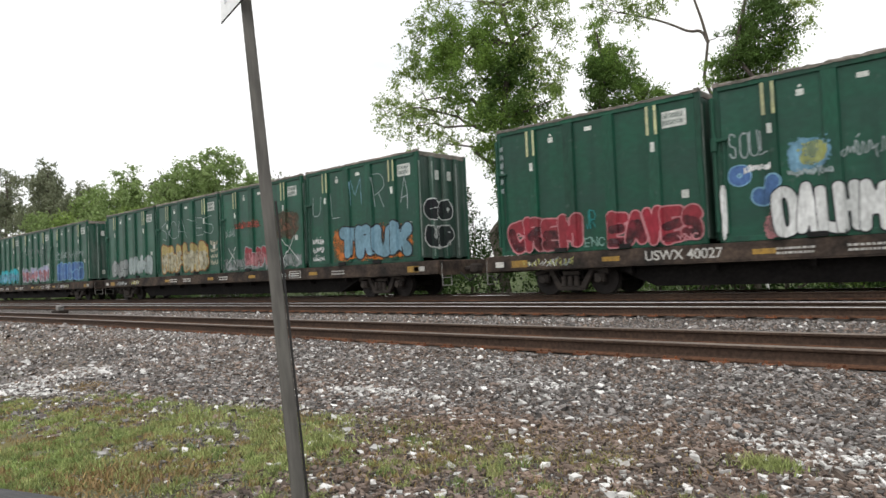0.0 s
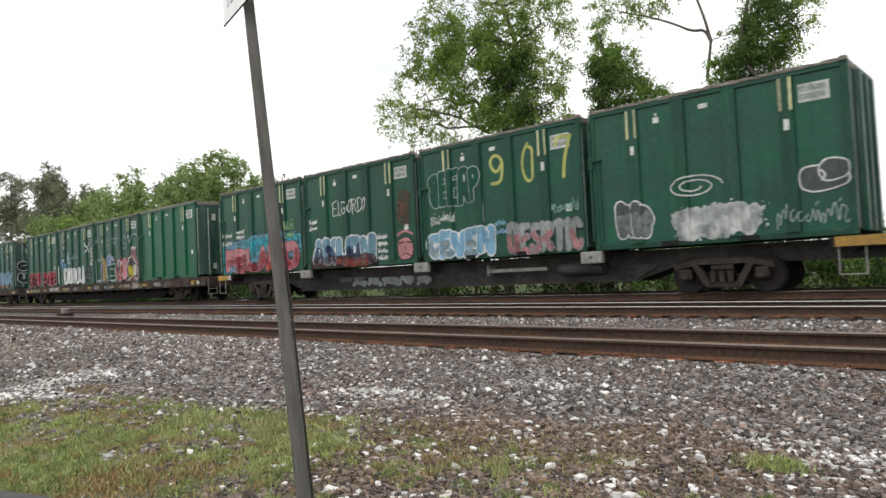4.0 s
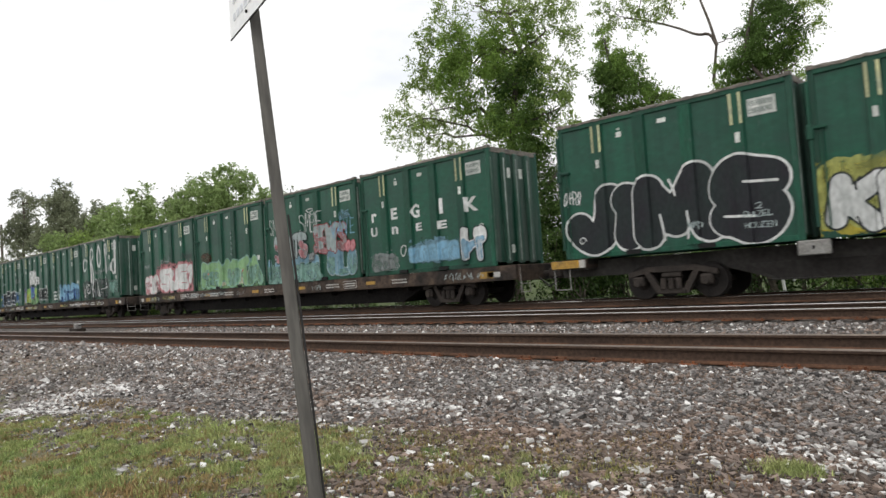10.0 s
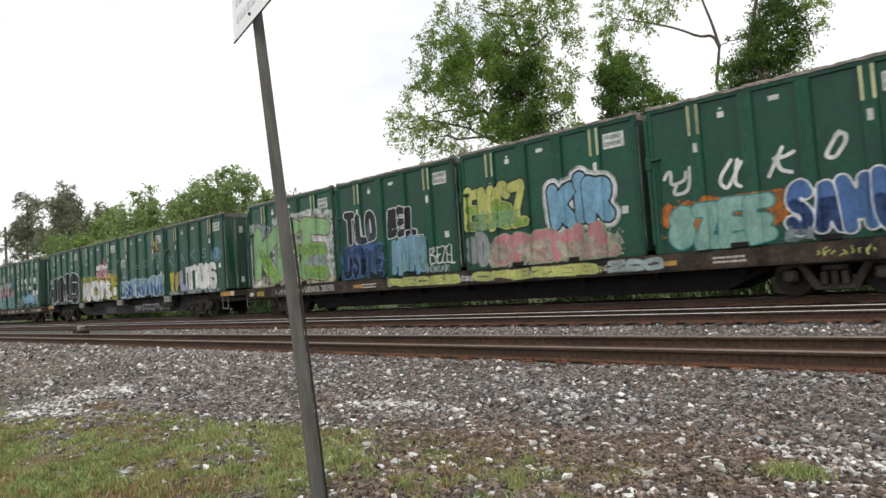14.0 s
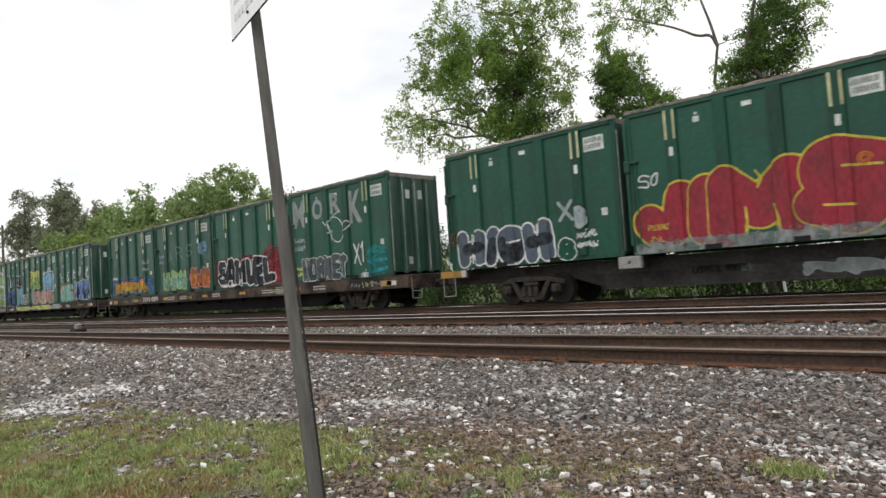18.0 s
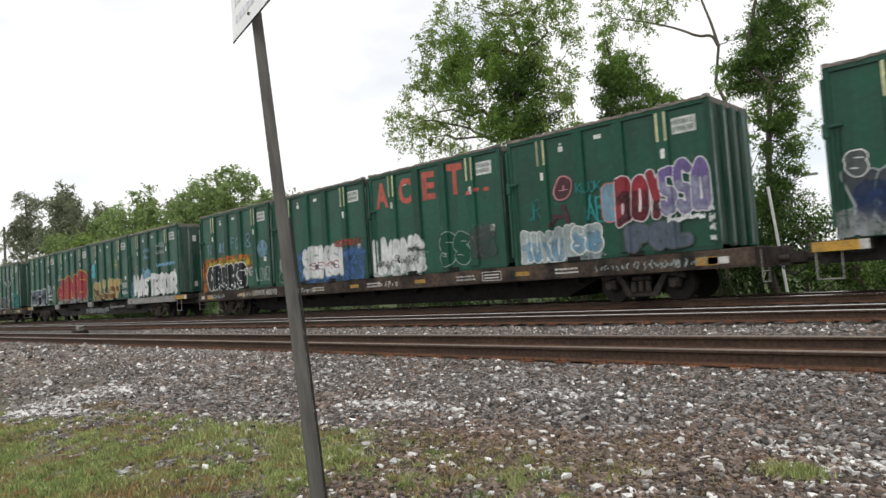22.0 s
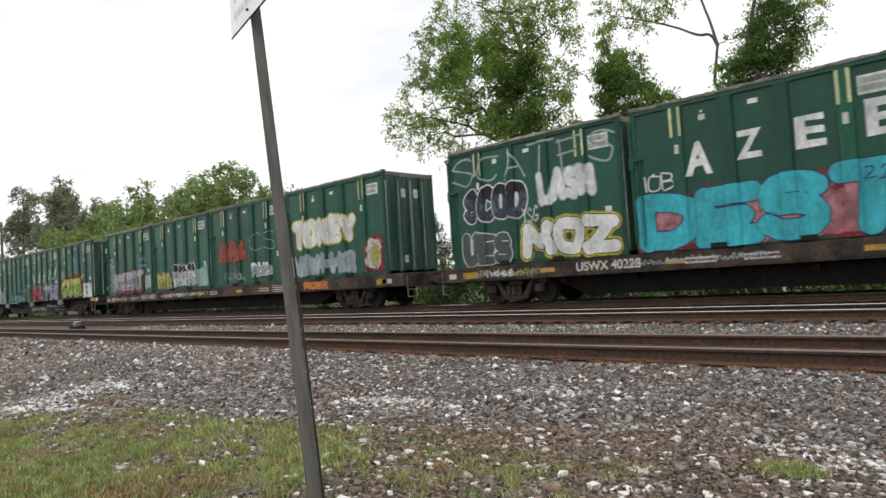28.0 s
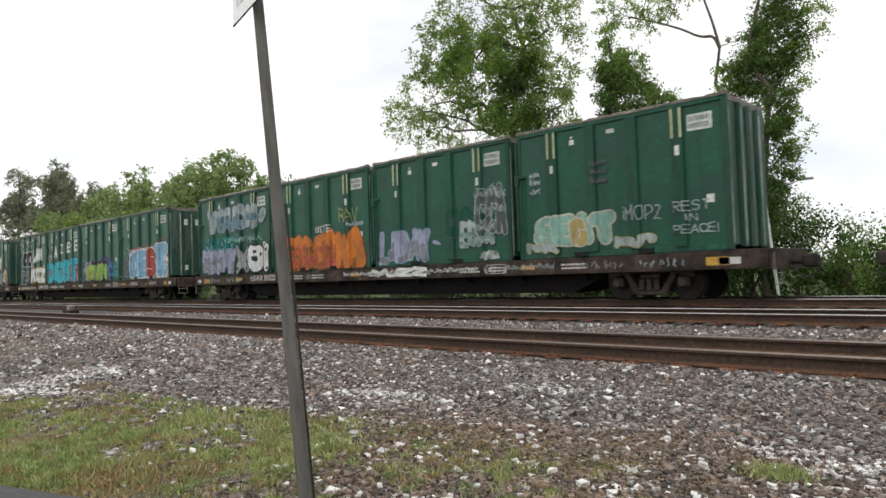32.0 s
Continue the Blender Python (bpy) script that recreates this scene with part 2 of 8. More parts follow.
GRASS_M = material("short_grass_blades", (0.275, 0.355, 0.122), 0.7, 0, 0.2, 0.9, (0.345, 0.335, 0.150), 6, 0.25, coords="World", per_island=0.4, spec=0.2)
GRASS_DARK = material("deep_green_grass_blades", (0.150, 0.235, 0.075), 0.7, 0, 0.2, 0.9, (0.22, 0.25, 0.10), 6, 0.25, coords="World", per_island=0.4, spec=0.2)
STONE_M = material("grey_ballast_stone", (0.195, 0.180, 0.170), 0.85, 0, 0.2, 1.0, (0.135, 0.123, 0.115), 30, 0.25, coords="World", per_island=0.8)
STONE_B = material("brown_ballast_stone", (0.185, 0.134, 0.104), 0.9, 0, 0.2, 1.0, (0.125, 0.10, 0.085), 30, 0.25, coords="World", per_island=0.75)
WEED_M = material("yellow_green_weeds", (0.30, 0.29, 0.09), 0.8, 0, 0.2, 2.0, (0.20, 0.19, 0.07), 6, 0.25, coords="World", per_island=0.35)
RED_WEED = material("red_brown_dead_weeds", (0.24, 0.13, 0.075), 0.8, 0, 0.2, 2.0, (0.17, 0.10, 0.06), 6, 0.25, coords="World", per_island=0.35)
STRAW_M = material("dry_grass_blades", (0.30, 0.23, 0.095), 0.8, 0, 0.2, 0.9, (0.24, 0.15, 0.07), 6, 0.25, coords="World", per_island=0.35)
STONE_W = material("white_ballast_stone", (0.70, 0.69, 0.67), 0.85, 0, 0.2, 1.5, (0.42, 0.41, 0.39), 30, 0.2, coords="World", per_island=0.3)
WHITE_POLE = material("white_pole_paint", (0.7, 0.7, 0.68), 0.6, 0, 0.2, 3, None, 20, 0.15)
GALV = material("galvanised_steel", (0.32, 0.33, 0.34), 0.5, 0.6, 0.2, 3, None, 30, 0.15)
CONCRETE = material("pale_concrete", (0.42, 0.41, 0.39), 0.9, 0, 0.2, 1, None, 20, 0.2, 0.3, 20)

# the ground: gravel, bare dirt and grass in one sheet
GROUND_M = bpy.data.materials.new("gravel_and_grass_ground")
GROUND_M.use_nodes = True


def ground_nodes():
    n, l = GROUND_M.node_tree.nodes, GROUND_M.node_tree.links
    b = n["Principled BSDF"]
    b.inputs["Roughness"].default_value = 0.95
    b.inputs["Specular IOR Level"].default_value = 0.2
    pos = n.new("ShaderNodeNewGeometry").outputs["Position"]

    def noise_tex(scale, detail=5):
        k = n.new("ShaderNodeTexNoise")
        k.inputs["Scale"].default_value, k.inputs["Detail"].default_value = scale, detail
        l.new(pos, k.inputs["Vector"])
        return k.outputs["Fac"]

    def ranged(v, a, c, lo=0.0, hi=1.0):
        k = n.new("ShaderNodeMapRange")
        for key, val in (("From Min", a), ("From Max", c), ("To Min", lo), ("To Max", hi)):
            k.inputs[key].default_value = val
        l.new(v, k.inputs["Value"])
        return k.outputs["Result"]

    def math_node(op, a, c):
        k = n.new("ShaderNodeMath")
        k.operation = op
        for i, v in enumerate((a, c)):
            if isinstance(v, (int, float)):
                k.inputs[i].default_value = v
            else:
                l.new(v, k.inputs[i])
        return k.outputs["Value"]

    def blend(f, a, c):
        k = n.new("ShaderNodeMix")
        k.data_type = "RGBA"
        l.new(f, k.inputs["Factor"])
        for key, v in (("A", a), ("B", c)):
            if isinstance(v, tuple):
                k.inputs[key].default_value = (*v, 1)
            else:
                l.new(v, k.inputs[key])
        return k.outputs["Result"]

    cells = n.new("ShaderNodeTexVoronoi")
    cells.inputs["Scale"].default_value = 30
    l.new(pos, cells.inputs["Vector"])
    sep = n.new("ShaderNodeSeparateColor")
    l.new(cells.outputs["Color"], sep.inputs["Color"])
    stone = blend(sep.outputs["Red"], (0.115, 0.102, 0.094), (0.24, 0.225, 0.212))
    white = ranged(sep.outputs["Green"], 0.90, 0.93)
    stone = blend(white, stone, (0.36, 0.35, 0.33))
    gap = ranged(cells.outputs["Distance"], 0.30, 0.62)
    stone = blend(gap, stone, (0.055, 0.046, 0.040))
    dirt = blend(noise_tex(9), (0.165, 0.143, 0.115), (0.27, 0.24, 0.195))
    turf = blend(noise_tex(5), (0.10, 0.125, 0.038), (0.17, 0.19, 0.065))
    turf = blend(ranged(noise_tex(1.3), 0.5, 0.68), turf, (0.19, 0.155, 0.075))
    p = n.new("ShaderNodeSeparateXYZ")
    l.new(pos, p.inputs["Vector"])
    # turf lies near the road side (low y, x below -3.6) and beyond the railway
    edge = math_node("ADD", p.outputs["Y"], math_node("MULTIPLY", noise_tex(0.9), 1.6))
    slope = math_node("MULTIPLY", math_node("ADD", p.outputs["X"], 7.5), 0.16)
    near = ranged(math_node("SUBTRACT", edge, slope), 4.7, 3.5)
    west = ranged(math_node("ADD", p.outputs["X"], math_node("MULTIPLY", noise_tex(1.1), 2.2)), -2.2, -3.6)
    near = math_node("MULTIPLY", math_node("MULTIPLY", near, west), ranged(noise_tex(2.1), 0.34, 0.56))
    far = ranged(math_node("ADD", p.outputs["Y"], math_node("MULTIPLY", noise_tex(0.5), 1.5)), 20.6, 21.4)
    # turf beyond the railway: a darker green carries the shade behind the train
    shade = blend(noise_tex(3), (0.045, 0.065, 0.020), (0.075, 0.10, 0.032))
    # bare trodden dirt to the west and thin patches among the stones
    bare = ranged(math_node("ADD", math_node("MULTIPLY", p.outputs["X"], -1), math_node("MULTIPLY", noise_tex(0.6), 5)), 15.5, 18.5)
    bare = math_node("MULTIPLY", bare, ranged(p.outputs["Y"], 6.6, 5.6))
    thin = ranged(noise_tex(0.8), 0.56, 0.66, 0, 0.75)
    thin = math_node("MULTIPLY", thin, ranged(p.outputs["Y"], 5.6, 4.4))
    col = blend(math_node("MAXIMUM", bare, thin), stone, dirt)
    col = blend(near, col, turf)
    col = blend(far, col, shade)
    l.new(col, b.inputs["Base Color"])
    bn = n.new("ShaderNodeBump")
    bn.inputs["Strength"].default_value, bn.inputs["Distance"].default_value = 0.9, 0.03
    l.new(math_node("ADD", math_node("MULTIPLY", cells.outputs["Distance"], -1.0), math_node("MULTIPLY", noise_tex(40), 0.4)), bn.inputs["Height"])
    l.new(bn.outputs["Normal"], b.inputs["Normal"])


ground_nodes()


# ---- mesh helpers ----
def part(name, bm, mat, parent=None, label="", m=None):
    """Links a bmesh (or an existing mesh) as one object under its thing."""
    if isinstance(bm, bpy.types.Mesh):
        me = bm
    else:
        me = bpy.data.meshes.new(name)
        bm.normal_update()
        bm.to_mesh(me)
        bm.free()
        for k in (mat if isinstance(mat, (list, tuple)) else (mat,)):
            me.materials.append(k)
    ob = new(name, me)
    if parent is not None:
        ob.parent = parent
    if m is not None:
        ob.matrix_basis = m
    if label:
        ob["label"] = label
    return ob


def box(x0, x1, y0, y1, z0, z1, bevel=0.0, bm=None, mat=0):
    bm = bm or bmesh.new()
    v = [bm.verts.new((x, y, z)) for x in (x0, x1) for y in (y0, y1) for z in (z0, z1)]
    faces = [bm.faces.new([v[i] for i in f]) for f in ((0, 1, 3, 2), (4, 6, 7, 5), (0, 4, 5, 1), (2, 3, 7, 6), (0, 2, 6, 4), (1, 5, 7, 3))]
    for f in faces:
        f.material_index = mat
    if bevel:
        bmesh.ops.bevel(bm, geom=list({e for f in faces for e in f.edges}), offset=bevel, segments=1, affect="EDGES")
    return bm


def prism(points, y0, y1, bm=None, mat=0):
    """A polygon in x and z, pulled along y."""
    bm = bm or bmesh.new()
    a, b = [bm.verts.new((x, y0, z)) for x, z in points], [bm.verts.new((x, y1, z)) for x, z in points]
    fs = [bm.faces.new(a), bm.faces.new(b[::-1])]
    for i in range(len(points)):
        j = (i + 1) % len(points)
        fs.append(bm.faces.new((a[j], a[i], b[i], b[j])))
    for f in fs:
        f.material_index = mat
    bmesh.ops.recalc_face_normals(bm, faces=fs)
    return bm


def rod(p, q, r, n=8, r2=None, bm=None, mat=0):
    bm = bm or bmesh.new()
    p, q = Vector(p), Vector(q)
    r2 = r if r2 is None else r2
    turn = (q - p).to_track_quat("Z", "Y").to_matrix()
    rings = []
    for c, rad in ((p, r), (q, r2)):
        rings.append([bm.verts.new(c + turn @ Vector((rad * math.cos(2 * math.pi * i / n), rad * math.sin(2 * math.pi * i / n), 0))) for i in range(n)])
    for i in range(n):
        j = (i + 1) % n
        bm.faces.new((rings[0][i], rings[0][j], rings[1][j], rings[1][i])).material_index = mat
    bm.faces.new(rings[0][::-1]).material_index = mat
    bm.faces.new(rings[1]).material_index = mat
    return bm


def thing(name, label, category, group="", kind="", m=None):
    ob = new(name)
    ob.empty_display_size = 0.3
    if m is not None:
        ob.matrix_basis = m
    return tagged(ob, label, category, group, kind)


# ---- ground ----
def ground_height(x, y):
    """Low by the road, a gravel shoulder up to the tracks, level beyond."""
    steps = ((-4000, -0.45), (0, -0.42), (3.0, -0.36), (5.0, -0.32), (6.4, -0.255), (6.8, -0.200), (7.1, -0.198), (9.4, -0.205), (10.6, -0.25), (12.3, -0.200), (14.9, -0.200), (15.2, -0.20), (15.9, -0.11), (18.6, -0.11), (20.0, -0.28), (24.0, -0.5), (4000, -0.5))
    z = steps[-1][1]
    for (y0, a), (y1, b) in zip(steps, steps[1:]):
        if y0 <= y <= y1:
            z = a + (b - a) * (y - y0) / (y1 - y0)
            break
    if -60 < x < 20 and -5 < y < 22:
        z += 0.02 * noise.noise((x * 0.7, y * 0.7, 3.0)) + 0.012 * noise.noise((x * 3.1, y * 3.1, 7.0))
    return z


def build_ground():
    xs = [-3000, -1200, -500, -250, -150, -100, -75, -60, -50] + [-42 + 0.5 * i for i in range(48)] + [-18 + 0.2 * i for i in range(106)] + [3.5, 5, 8, 12, 20, 40, 80, 150, 300, 800, 3000]
    ys = [-3000, -800, -200, -60, -20, -8, -4, -2] + [-0.8 + 0.2 * i for i in range(100)] + [19.4, 20, 20.6, 21.5, 23, 25, 28, 32, 40, 60, 100, 200, 500, 1200, 3500]
    verts = [(x, y, ground_height(x, y)) for y in ys for x in xs]
    w = len(xs)
    faces = [(j * w + i, j * w + i + 1, (j + 1) * w + i + 1, (j + 1) * w + i) for j in range(len(ys) - 1) for i in range(w - 1)]
    me = bpy.data.meshes.new("ground")
    me.from_pydata(verts, [], faces)
    me.materials.append(GROUND_M)
    me.polygons.foreach_set("use_smooth", [True] * len(me.polygons))
    tagged(new("ground", me), "grey ballast gravel with bare dirt and grass patches", "ground", kind="structure")


build_ground()

# ---- three tracks ----
TRACKS = (("near", 7.50, 0.0, RAIL_HEAD), ("middle", 13.05, 0.025, RAIL_BRIGHT), ("train", 16.65, 0.12, RAIL_BRIGHT))
TIE_STEP = 0.56
RAIL_PROFILE = ((-0.075, -0.185), (0.075, -0.185), (0.075, -0.172), (0.016, -0.150), (0.010, -0.135), (0.010, -0.055), (0.036, -0.040), (0.037, -0.012), (0.028, 0.0), (-0.028, 0.0), (-0.037, -0.012), (-0.036, -0.040), (-0.010, -0.055), (-0.010, -0.135), (-0.016, -0.150), (-0.075, -0.172))


def rail_mesh(head):
    bm = bmesh.new()
    xs = (-600, -150, -60, -20, 0, 40, 150, 600)
    rings = [[bm.verts.new((x, y, z)) for y, z in RAIL_PROFILE] for x in xs]
    n = len(RAIL_PROFILE)
    for a, b in zip(rings, rings[1:]):
        for i in range(n):
            j = (i + 1) % n
            f = bm.faces.new((a[i], a[j], b[j], b[i]))
            f.material_index = 1 if i in (7, 8, 9) else 2 if i in (1, 2, 14, 15) else 0
    bmesh.ops.recalc_face_normals(bm, faces=bm.faces[:])
    return bm


def build_tracks():
    tie = None
    plate = None
    for name, y, z, head in TRACKS:
        track = thing("railway_track", "rusty steel rails on weathered wooden ties in gravel", "railway track", "parallel railway tracks", "structure", pose(0, y, z))
        for k in (0, 1.435):
            part("rail", rail_mesh(head), (RAIL_RUST, head, RAIL_FOOT), track, "rusty rail with a worn head", pose(0, k, 0))
        if tie is None:
            t1 = part("tie", box(-0.115, 0.115, -0.55, 2.0, -0.37, -0.195, 0.012), TIE, track, m=pose(-30, 0, 0))
            bm = box(-0.1, 0.1, -0.17, 0.15, -0.195, -0.176, 0.004)
            for sx in (-0.065, 0.065):
                for sy in (-0.1, 0.1):
                    box(sx - 0.012, sx + 0.012, sy - 0.012, sy + 0.012, -0.18, -0.148, 0, bm)
            p1 = part("tie_plate", bm, PLATE, track, m=pose(-30, 0, 0))
            tie, plate = t1.data, p1.data
        rng = random.Random(name)
        for i in range(int(-34 / TIE_STEP), int(4 / TIE_STEP)):
            x = i * TIE_STEP + rng.uniform(-0.03, 0.03)
            if abs(x + 30) < 0.2 and name == "near":
                continue
            part("tie", tie, None, track, m=pose(x, rng.uniform(-0.05, 0.05), rng.uniform(-0.008, 0.004), 0, 0, rng.uniform(-1.2, 1.2)))
            if name != "train":
                part("tie_plate", plate, None, track, m=pose(x, 0, 0, 0, 0, rng.uniform(-2, 2)))
        bm = bmesh.new()
        for i in list(range(int(-140 / TIE_STEP), int(-34 / TIE_STEP))) + list(range(int(4 / TIE_STEP), int(50 / TIE_STEP))):
            box(i * TIE_STEP - 0.115, i * TIE_STEP + 0.115, -0.55, 2.0, -0.37, -0.195, 0, bm)
        tagged(part("distant_ties", bm, TIE, track), kind="stuff")


build_tracks()

# ---- the train ----
TRAIN_Y, TRAIN_Z = 16.12, 0.12      # near side of the containers; rail head
DECK = 1.176                        # deck height over the rail
C_L, C_W, C_H, C_STEP = 6.10, 2.46, 3.65, 6.40
RIBS = (1.22, 2.44, 3.66, 4.88)
RIB_W, RIB_D = 0.145, 0.080          # half width and depth of a side rib


def travelled(t):
    return 10.96 * t + 0.00503 * t * t


def side_depth(x):
    """How far the side stands out at x: 0 on a panel, RIB_D on a rib, with sloping flanks."""
    for r in RIBS:
        d = abs(x - r)
        if d < RIB_W + 0.025:
            return RIB_D * min(1.0, (RIB_W + 0.025 - d) / 0.025)
    return 0.0


CUTS = sorted(r + s * k for r in RIBS for s in (-1, 1) for k in (RIB_W, RIB_W + 0.025))


def rib_mesh(z0, z1):
    bm = bmesh.new()
    a = [(-RIB_W - 0.025, 0.01), (-RIB_W, -RIB_D), (RIB_W, -RIB_D), (RIB_W + 0.025, 0.01)]
    lo, hi = [bm.verts.new((x, y, z0)) for x, y in a], [bm.verts.new((x, y, z1)) for x, y in a]
    for i in range(3):
        bm.faces.new((lo[i], lo[i + 1], hi[i + 1], hi[i]))
    bm.faces.new(lo[::-1])
    bm.faces.new(hi)
    bm.faces.new((lo[3], lo[0], hi[0], hi[3]))
    return bm


def build_container():
    """A twenty-foot open-top waste container, near side at y = 0, left end at x = 0."""
    c = thing("waste_container", "dark green ribbed steel waste container with a tarped top", "container", "containers on the train")
    # walls with thickness, a floor, and the load under a tarp
    part("side_wall", box(0.06, C_L - 0.06, 0, 0.05, 0.12, C_H - 0.1), GREEN, c)
    part("side_wall", box(0.06, C_L - 0.06, C_W - 0.05, C_W, 0.12, C_H - 0.1), GREEN, c)
    part("container_floor", box(0.06, C_L - 0.06, 0.05, C_W - 0.05, 0.12, 0.2), GREEN, c)
    part("end_wall", box(C_L - 0.05, C_L - 0.01, 0.05, C_W - 0.05, 0.12, C_H - 0.1), GREEN_END, c)
    part("door", box(0.01, 0.06, 0.05, C_W - 0.05, 0.14, C_H - 0.12), GREEN_END, c)
    post = None
    for x in (0.0, C_L - 0.14):
        for y in (-0.03, C_W - 0.1):
            post = post or box(0, 0.14, 0, 0.13, 0.0, C_H, 0.012)
            if isinstance(post, bpy.types.Mesh):
                part("corner_post", post, None, c, m=pose(x, y, 0))
            else:
                post = part("corner_post", post, GREEN_RIB, c, m=pose(x, y, 0)).data
    rail = part("top_rail", box(0.14, C_L - 0.14, -0.045, 0.075, C_H - 0.13, C_H - 0.005, 0.012), GREEN_RIB, c).data
    part("top_rail", rail, None, c, m=pose(0, C_W - 0.03, 0))
    bm = bmesh.new()
    rng = random.Random(12)
    rows = [[bm.verts.new((0.02 + (C_L - 0.04) * i / 60, y, z)) for y, z in ((-0.055 - rng.uniform(0, 0.012), C_H - 0.005 - rng.uniform(0, 0.03)), (-0.05, C_H + rng.uniform(0.02, 0.055)), (0.02, C_H + rng.uniform(0.045, 0.085)), (0.09, C_H + 0.03), (0.09, C_H - 0.005))] for i in range(61)]
    for ra, rb in zip(rows, rows[1:]):
        for i in range(5):
            j = (i + 1) % 5
            bm.faces.new((ra[i], rb[i], rb[j], ra[j]))
    for row in (rows[0], rows[-1][::-1]):
        bm.faces.new(row)
    bmesh.ops.recalc_face_normals(bm, faces=bm.faces[:])
    cap = part("top_lip", bm, TOP_RAIL, c, "ragged dirty top edge").data
    part("top_lip", cap, None, c, m=pose(0, C_W - 0.035, 0))
    part("end_rail", box(C_L - 0.10, C_L + 0.01, 0.10, C_W - 0.1, C_H - 0.14, C_H + 0.02, 0.012), TOP_RAIL, c)
    part("door_rail", box(-0.01, 0.10, 0.10, C_W - 0.1, C_H - 0.14, C_H + 0.02, 0.012), TOP_RAIL, c)
    low = part("bottom_rail", box(0.14, C_L - 0.14, -0.02, 0.08, 0.0, 0.13, 0.008), GREEN_RIB, c).data
    part("bottom_rail", low, None, c, m=pose(0, C_W - 0.06, 0))
    rib = part("rib", rib_mesh(0.13, C_H - 0.13), GREEN_RIB, c, m=pose(RIBS[0], 0, 0)).data
    for x in RIBS[1:]:
        part("rib", rib, None, c, m=pose(x, 0, 0))
    for x in RIBS:
        part("rib", rib, None, c, m=pose(x, C_W, 0, 0, 0, 180))
    er = part("end_rib", box(0, 0.13, -0.11, 0.11, 0.05, C_H - 0.12, 0.03), GREEN_END, c, "worn vertical end rib", pose(C_L - 0.02, 0.62, 0)).data
    for y in (1.23, 1.84):
        part("end_rib", er, None, c, m=pose(C_L - 0.02, y, 0))
    worn = box(0.0, 0.012, -0.022, 0.022, 0.15, C_H - 0.3)
    for y in (0.0, 0.62, 1.23, 1.84):
        if isinstance(worn, bpy.types.Mesh):
            part("worn_edge", worn, None, c, m=pose(C_L + 0.109, y - 0.055, 0))
        else:
            worn = part("worn_edge", worn, WORN, c, "pale worn edge of an end rib", pose(C_L + 0.002, 0.06, 0)).data
    for y, z, w, h in ((0.92, 2.92, 0.10, 0.16), (1.54, 2.92, 0.10, 0.16), (0.92, 0.52, 0.09, 0.13)):
        part("end_placard", box(C_L - 0.012, C_L - 0.004, y - w, y + w, z - h, z + h), STICKER, c, "small white end placard")
    # tarp over the load, uneven
    bm = bmesh.new()
    bmesh.ops.create_grid(bm, x_segments=18, y_segments=6, size=0.5)
    for v in bm.verts:
        edge = max(abs(v.co.x), abs(v.co.y)) * 2
        v.co = Vector((C_L / 2 + v.co.x * (C_L - 0.08), C_W / 2 + v.co.y * (C_W - 0.02), C_H + 0.03 + (0.05 + 0.06 * noise.noise((v.co.x * 9, v.co.y * 7, 1.0))) * (1 - edge ** 4)))
    part("tarp", bm, TARP, c, "dirty grey-brown mesh tarp")
    # door hinge gear at the left end
    bm = box(-0.05, 0.03, -0.075, 0.02, 0.25, C_H - 0.25, 0.01)
    box(-0.09, 0.06, -0.10, 0.02, C_H * 0.58, C_H * 0.58 + 0.34, 0.03, bm)
    box(0.02, 0.30, -0.085, 0.0, C_H * 0.58 + 0.22, C_H * 0.58 + 0.30, 0.02, bm)
    part("door_hinge", bm, GREEN_RIB, c)
    part("latch_bar", rod((0.22, -0.05, 0.2), (0.22, -0.05, C_H * 0.58 + 0.24), 0.018, 6), GREEN_RIB, c)
    # fork pockets
    for x in (2.05, 3.95):
        part("fork_pocket", box(x - 0.2, x + 0.2, -0.064, 0.0, 0.015, 0.13), BLACK_HOLE, c, "black fork pocket")
    # reflective tape beside the outer ribs
    tape = None
    for r in (RIBS[0], RIBS[3]):
        for x in (r - 0.108, r + 0.108):
            if tape is None:
                tape = part("reflective_tape", box(-0.034, 0.034, -RIB_D - 0.007, -RIB_D + 0.001, C_H - 0.86, C_H - 0.135), YELLOW_STRIPE, c, "faded yellow reflective tape", pose(x, 0, 0)).data
            else:
                part("reflective_tape", tape, None, c, m=pose(x, 0, 0))
    # placard with unreadable print, and small stickers
    pl = part("placard", box(5.13, 5.74, -0.008, 0.0, C_H - 0.74, C_H - 0.34), PLACARD, c, "white placard with faded unreadable print")
    bm = bmesh.new()
    rng = random.Random(4)
    for row in range(2):
        x = 5.16
        while x < 5.66:
            w = rng.uniform(0.03, 0.075)
            box(x, x + w * 0.5, -0.0115, -0.0085, C_H - 0.51 - row * 0.17, C_H - 0.39 - row * 0.17, 0, bm)
            x += w * 0.5 + 0.02
    tagged(part("print", bm, BAR_GREY, pl), kind="stuff")
    for x, z, w, h in ((1.22, 2.48, 0.05, 0.11), (4.88, 2.48, 0.055, 0.12), (3.05, 3.28, 0.11, 0.055), (1.86, 3.16, 0.075, 0.07), (1.86, 3.30, 0.03, 0.03), (5.62, 1.24, 0.09, 0.10)):
        d = side_depth(x)
        part("sticker", box(x - w, x + w, -d - 0.007, -d + 0.001, z - h, z + h), STICKER, c, "small white sticker")
    for x in (0.0, C_L - 0.15):
        part("corner_casting", box(x, x + 0.15, -0.04, 0.12, C_H - 0.01, C_H + 0.085, 0.015), TOP_RAIL, c)
    return c


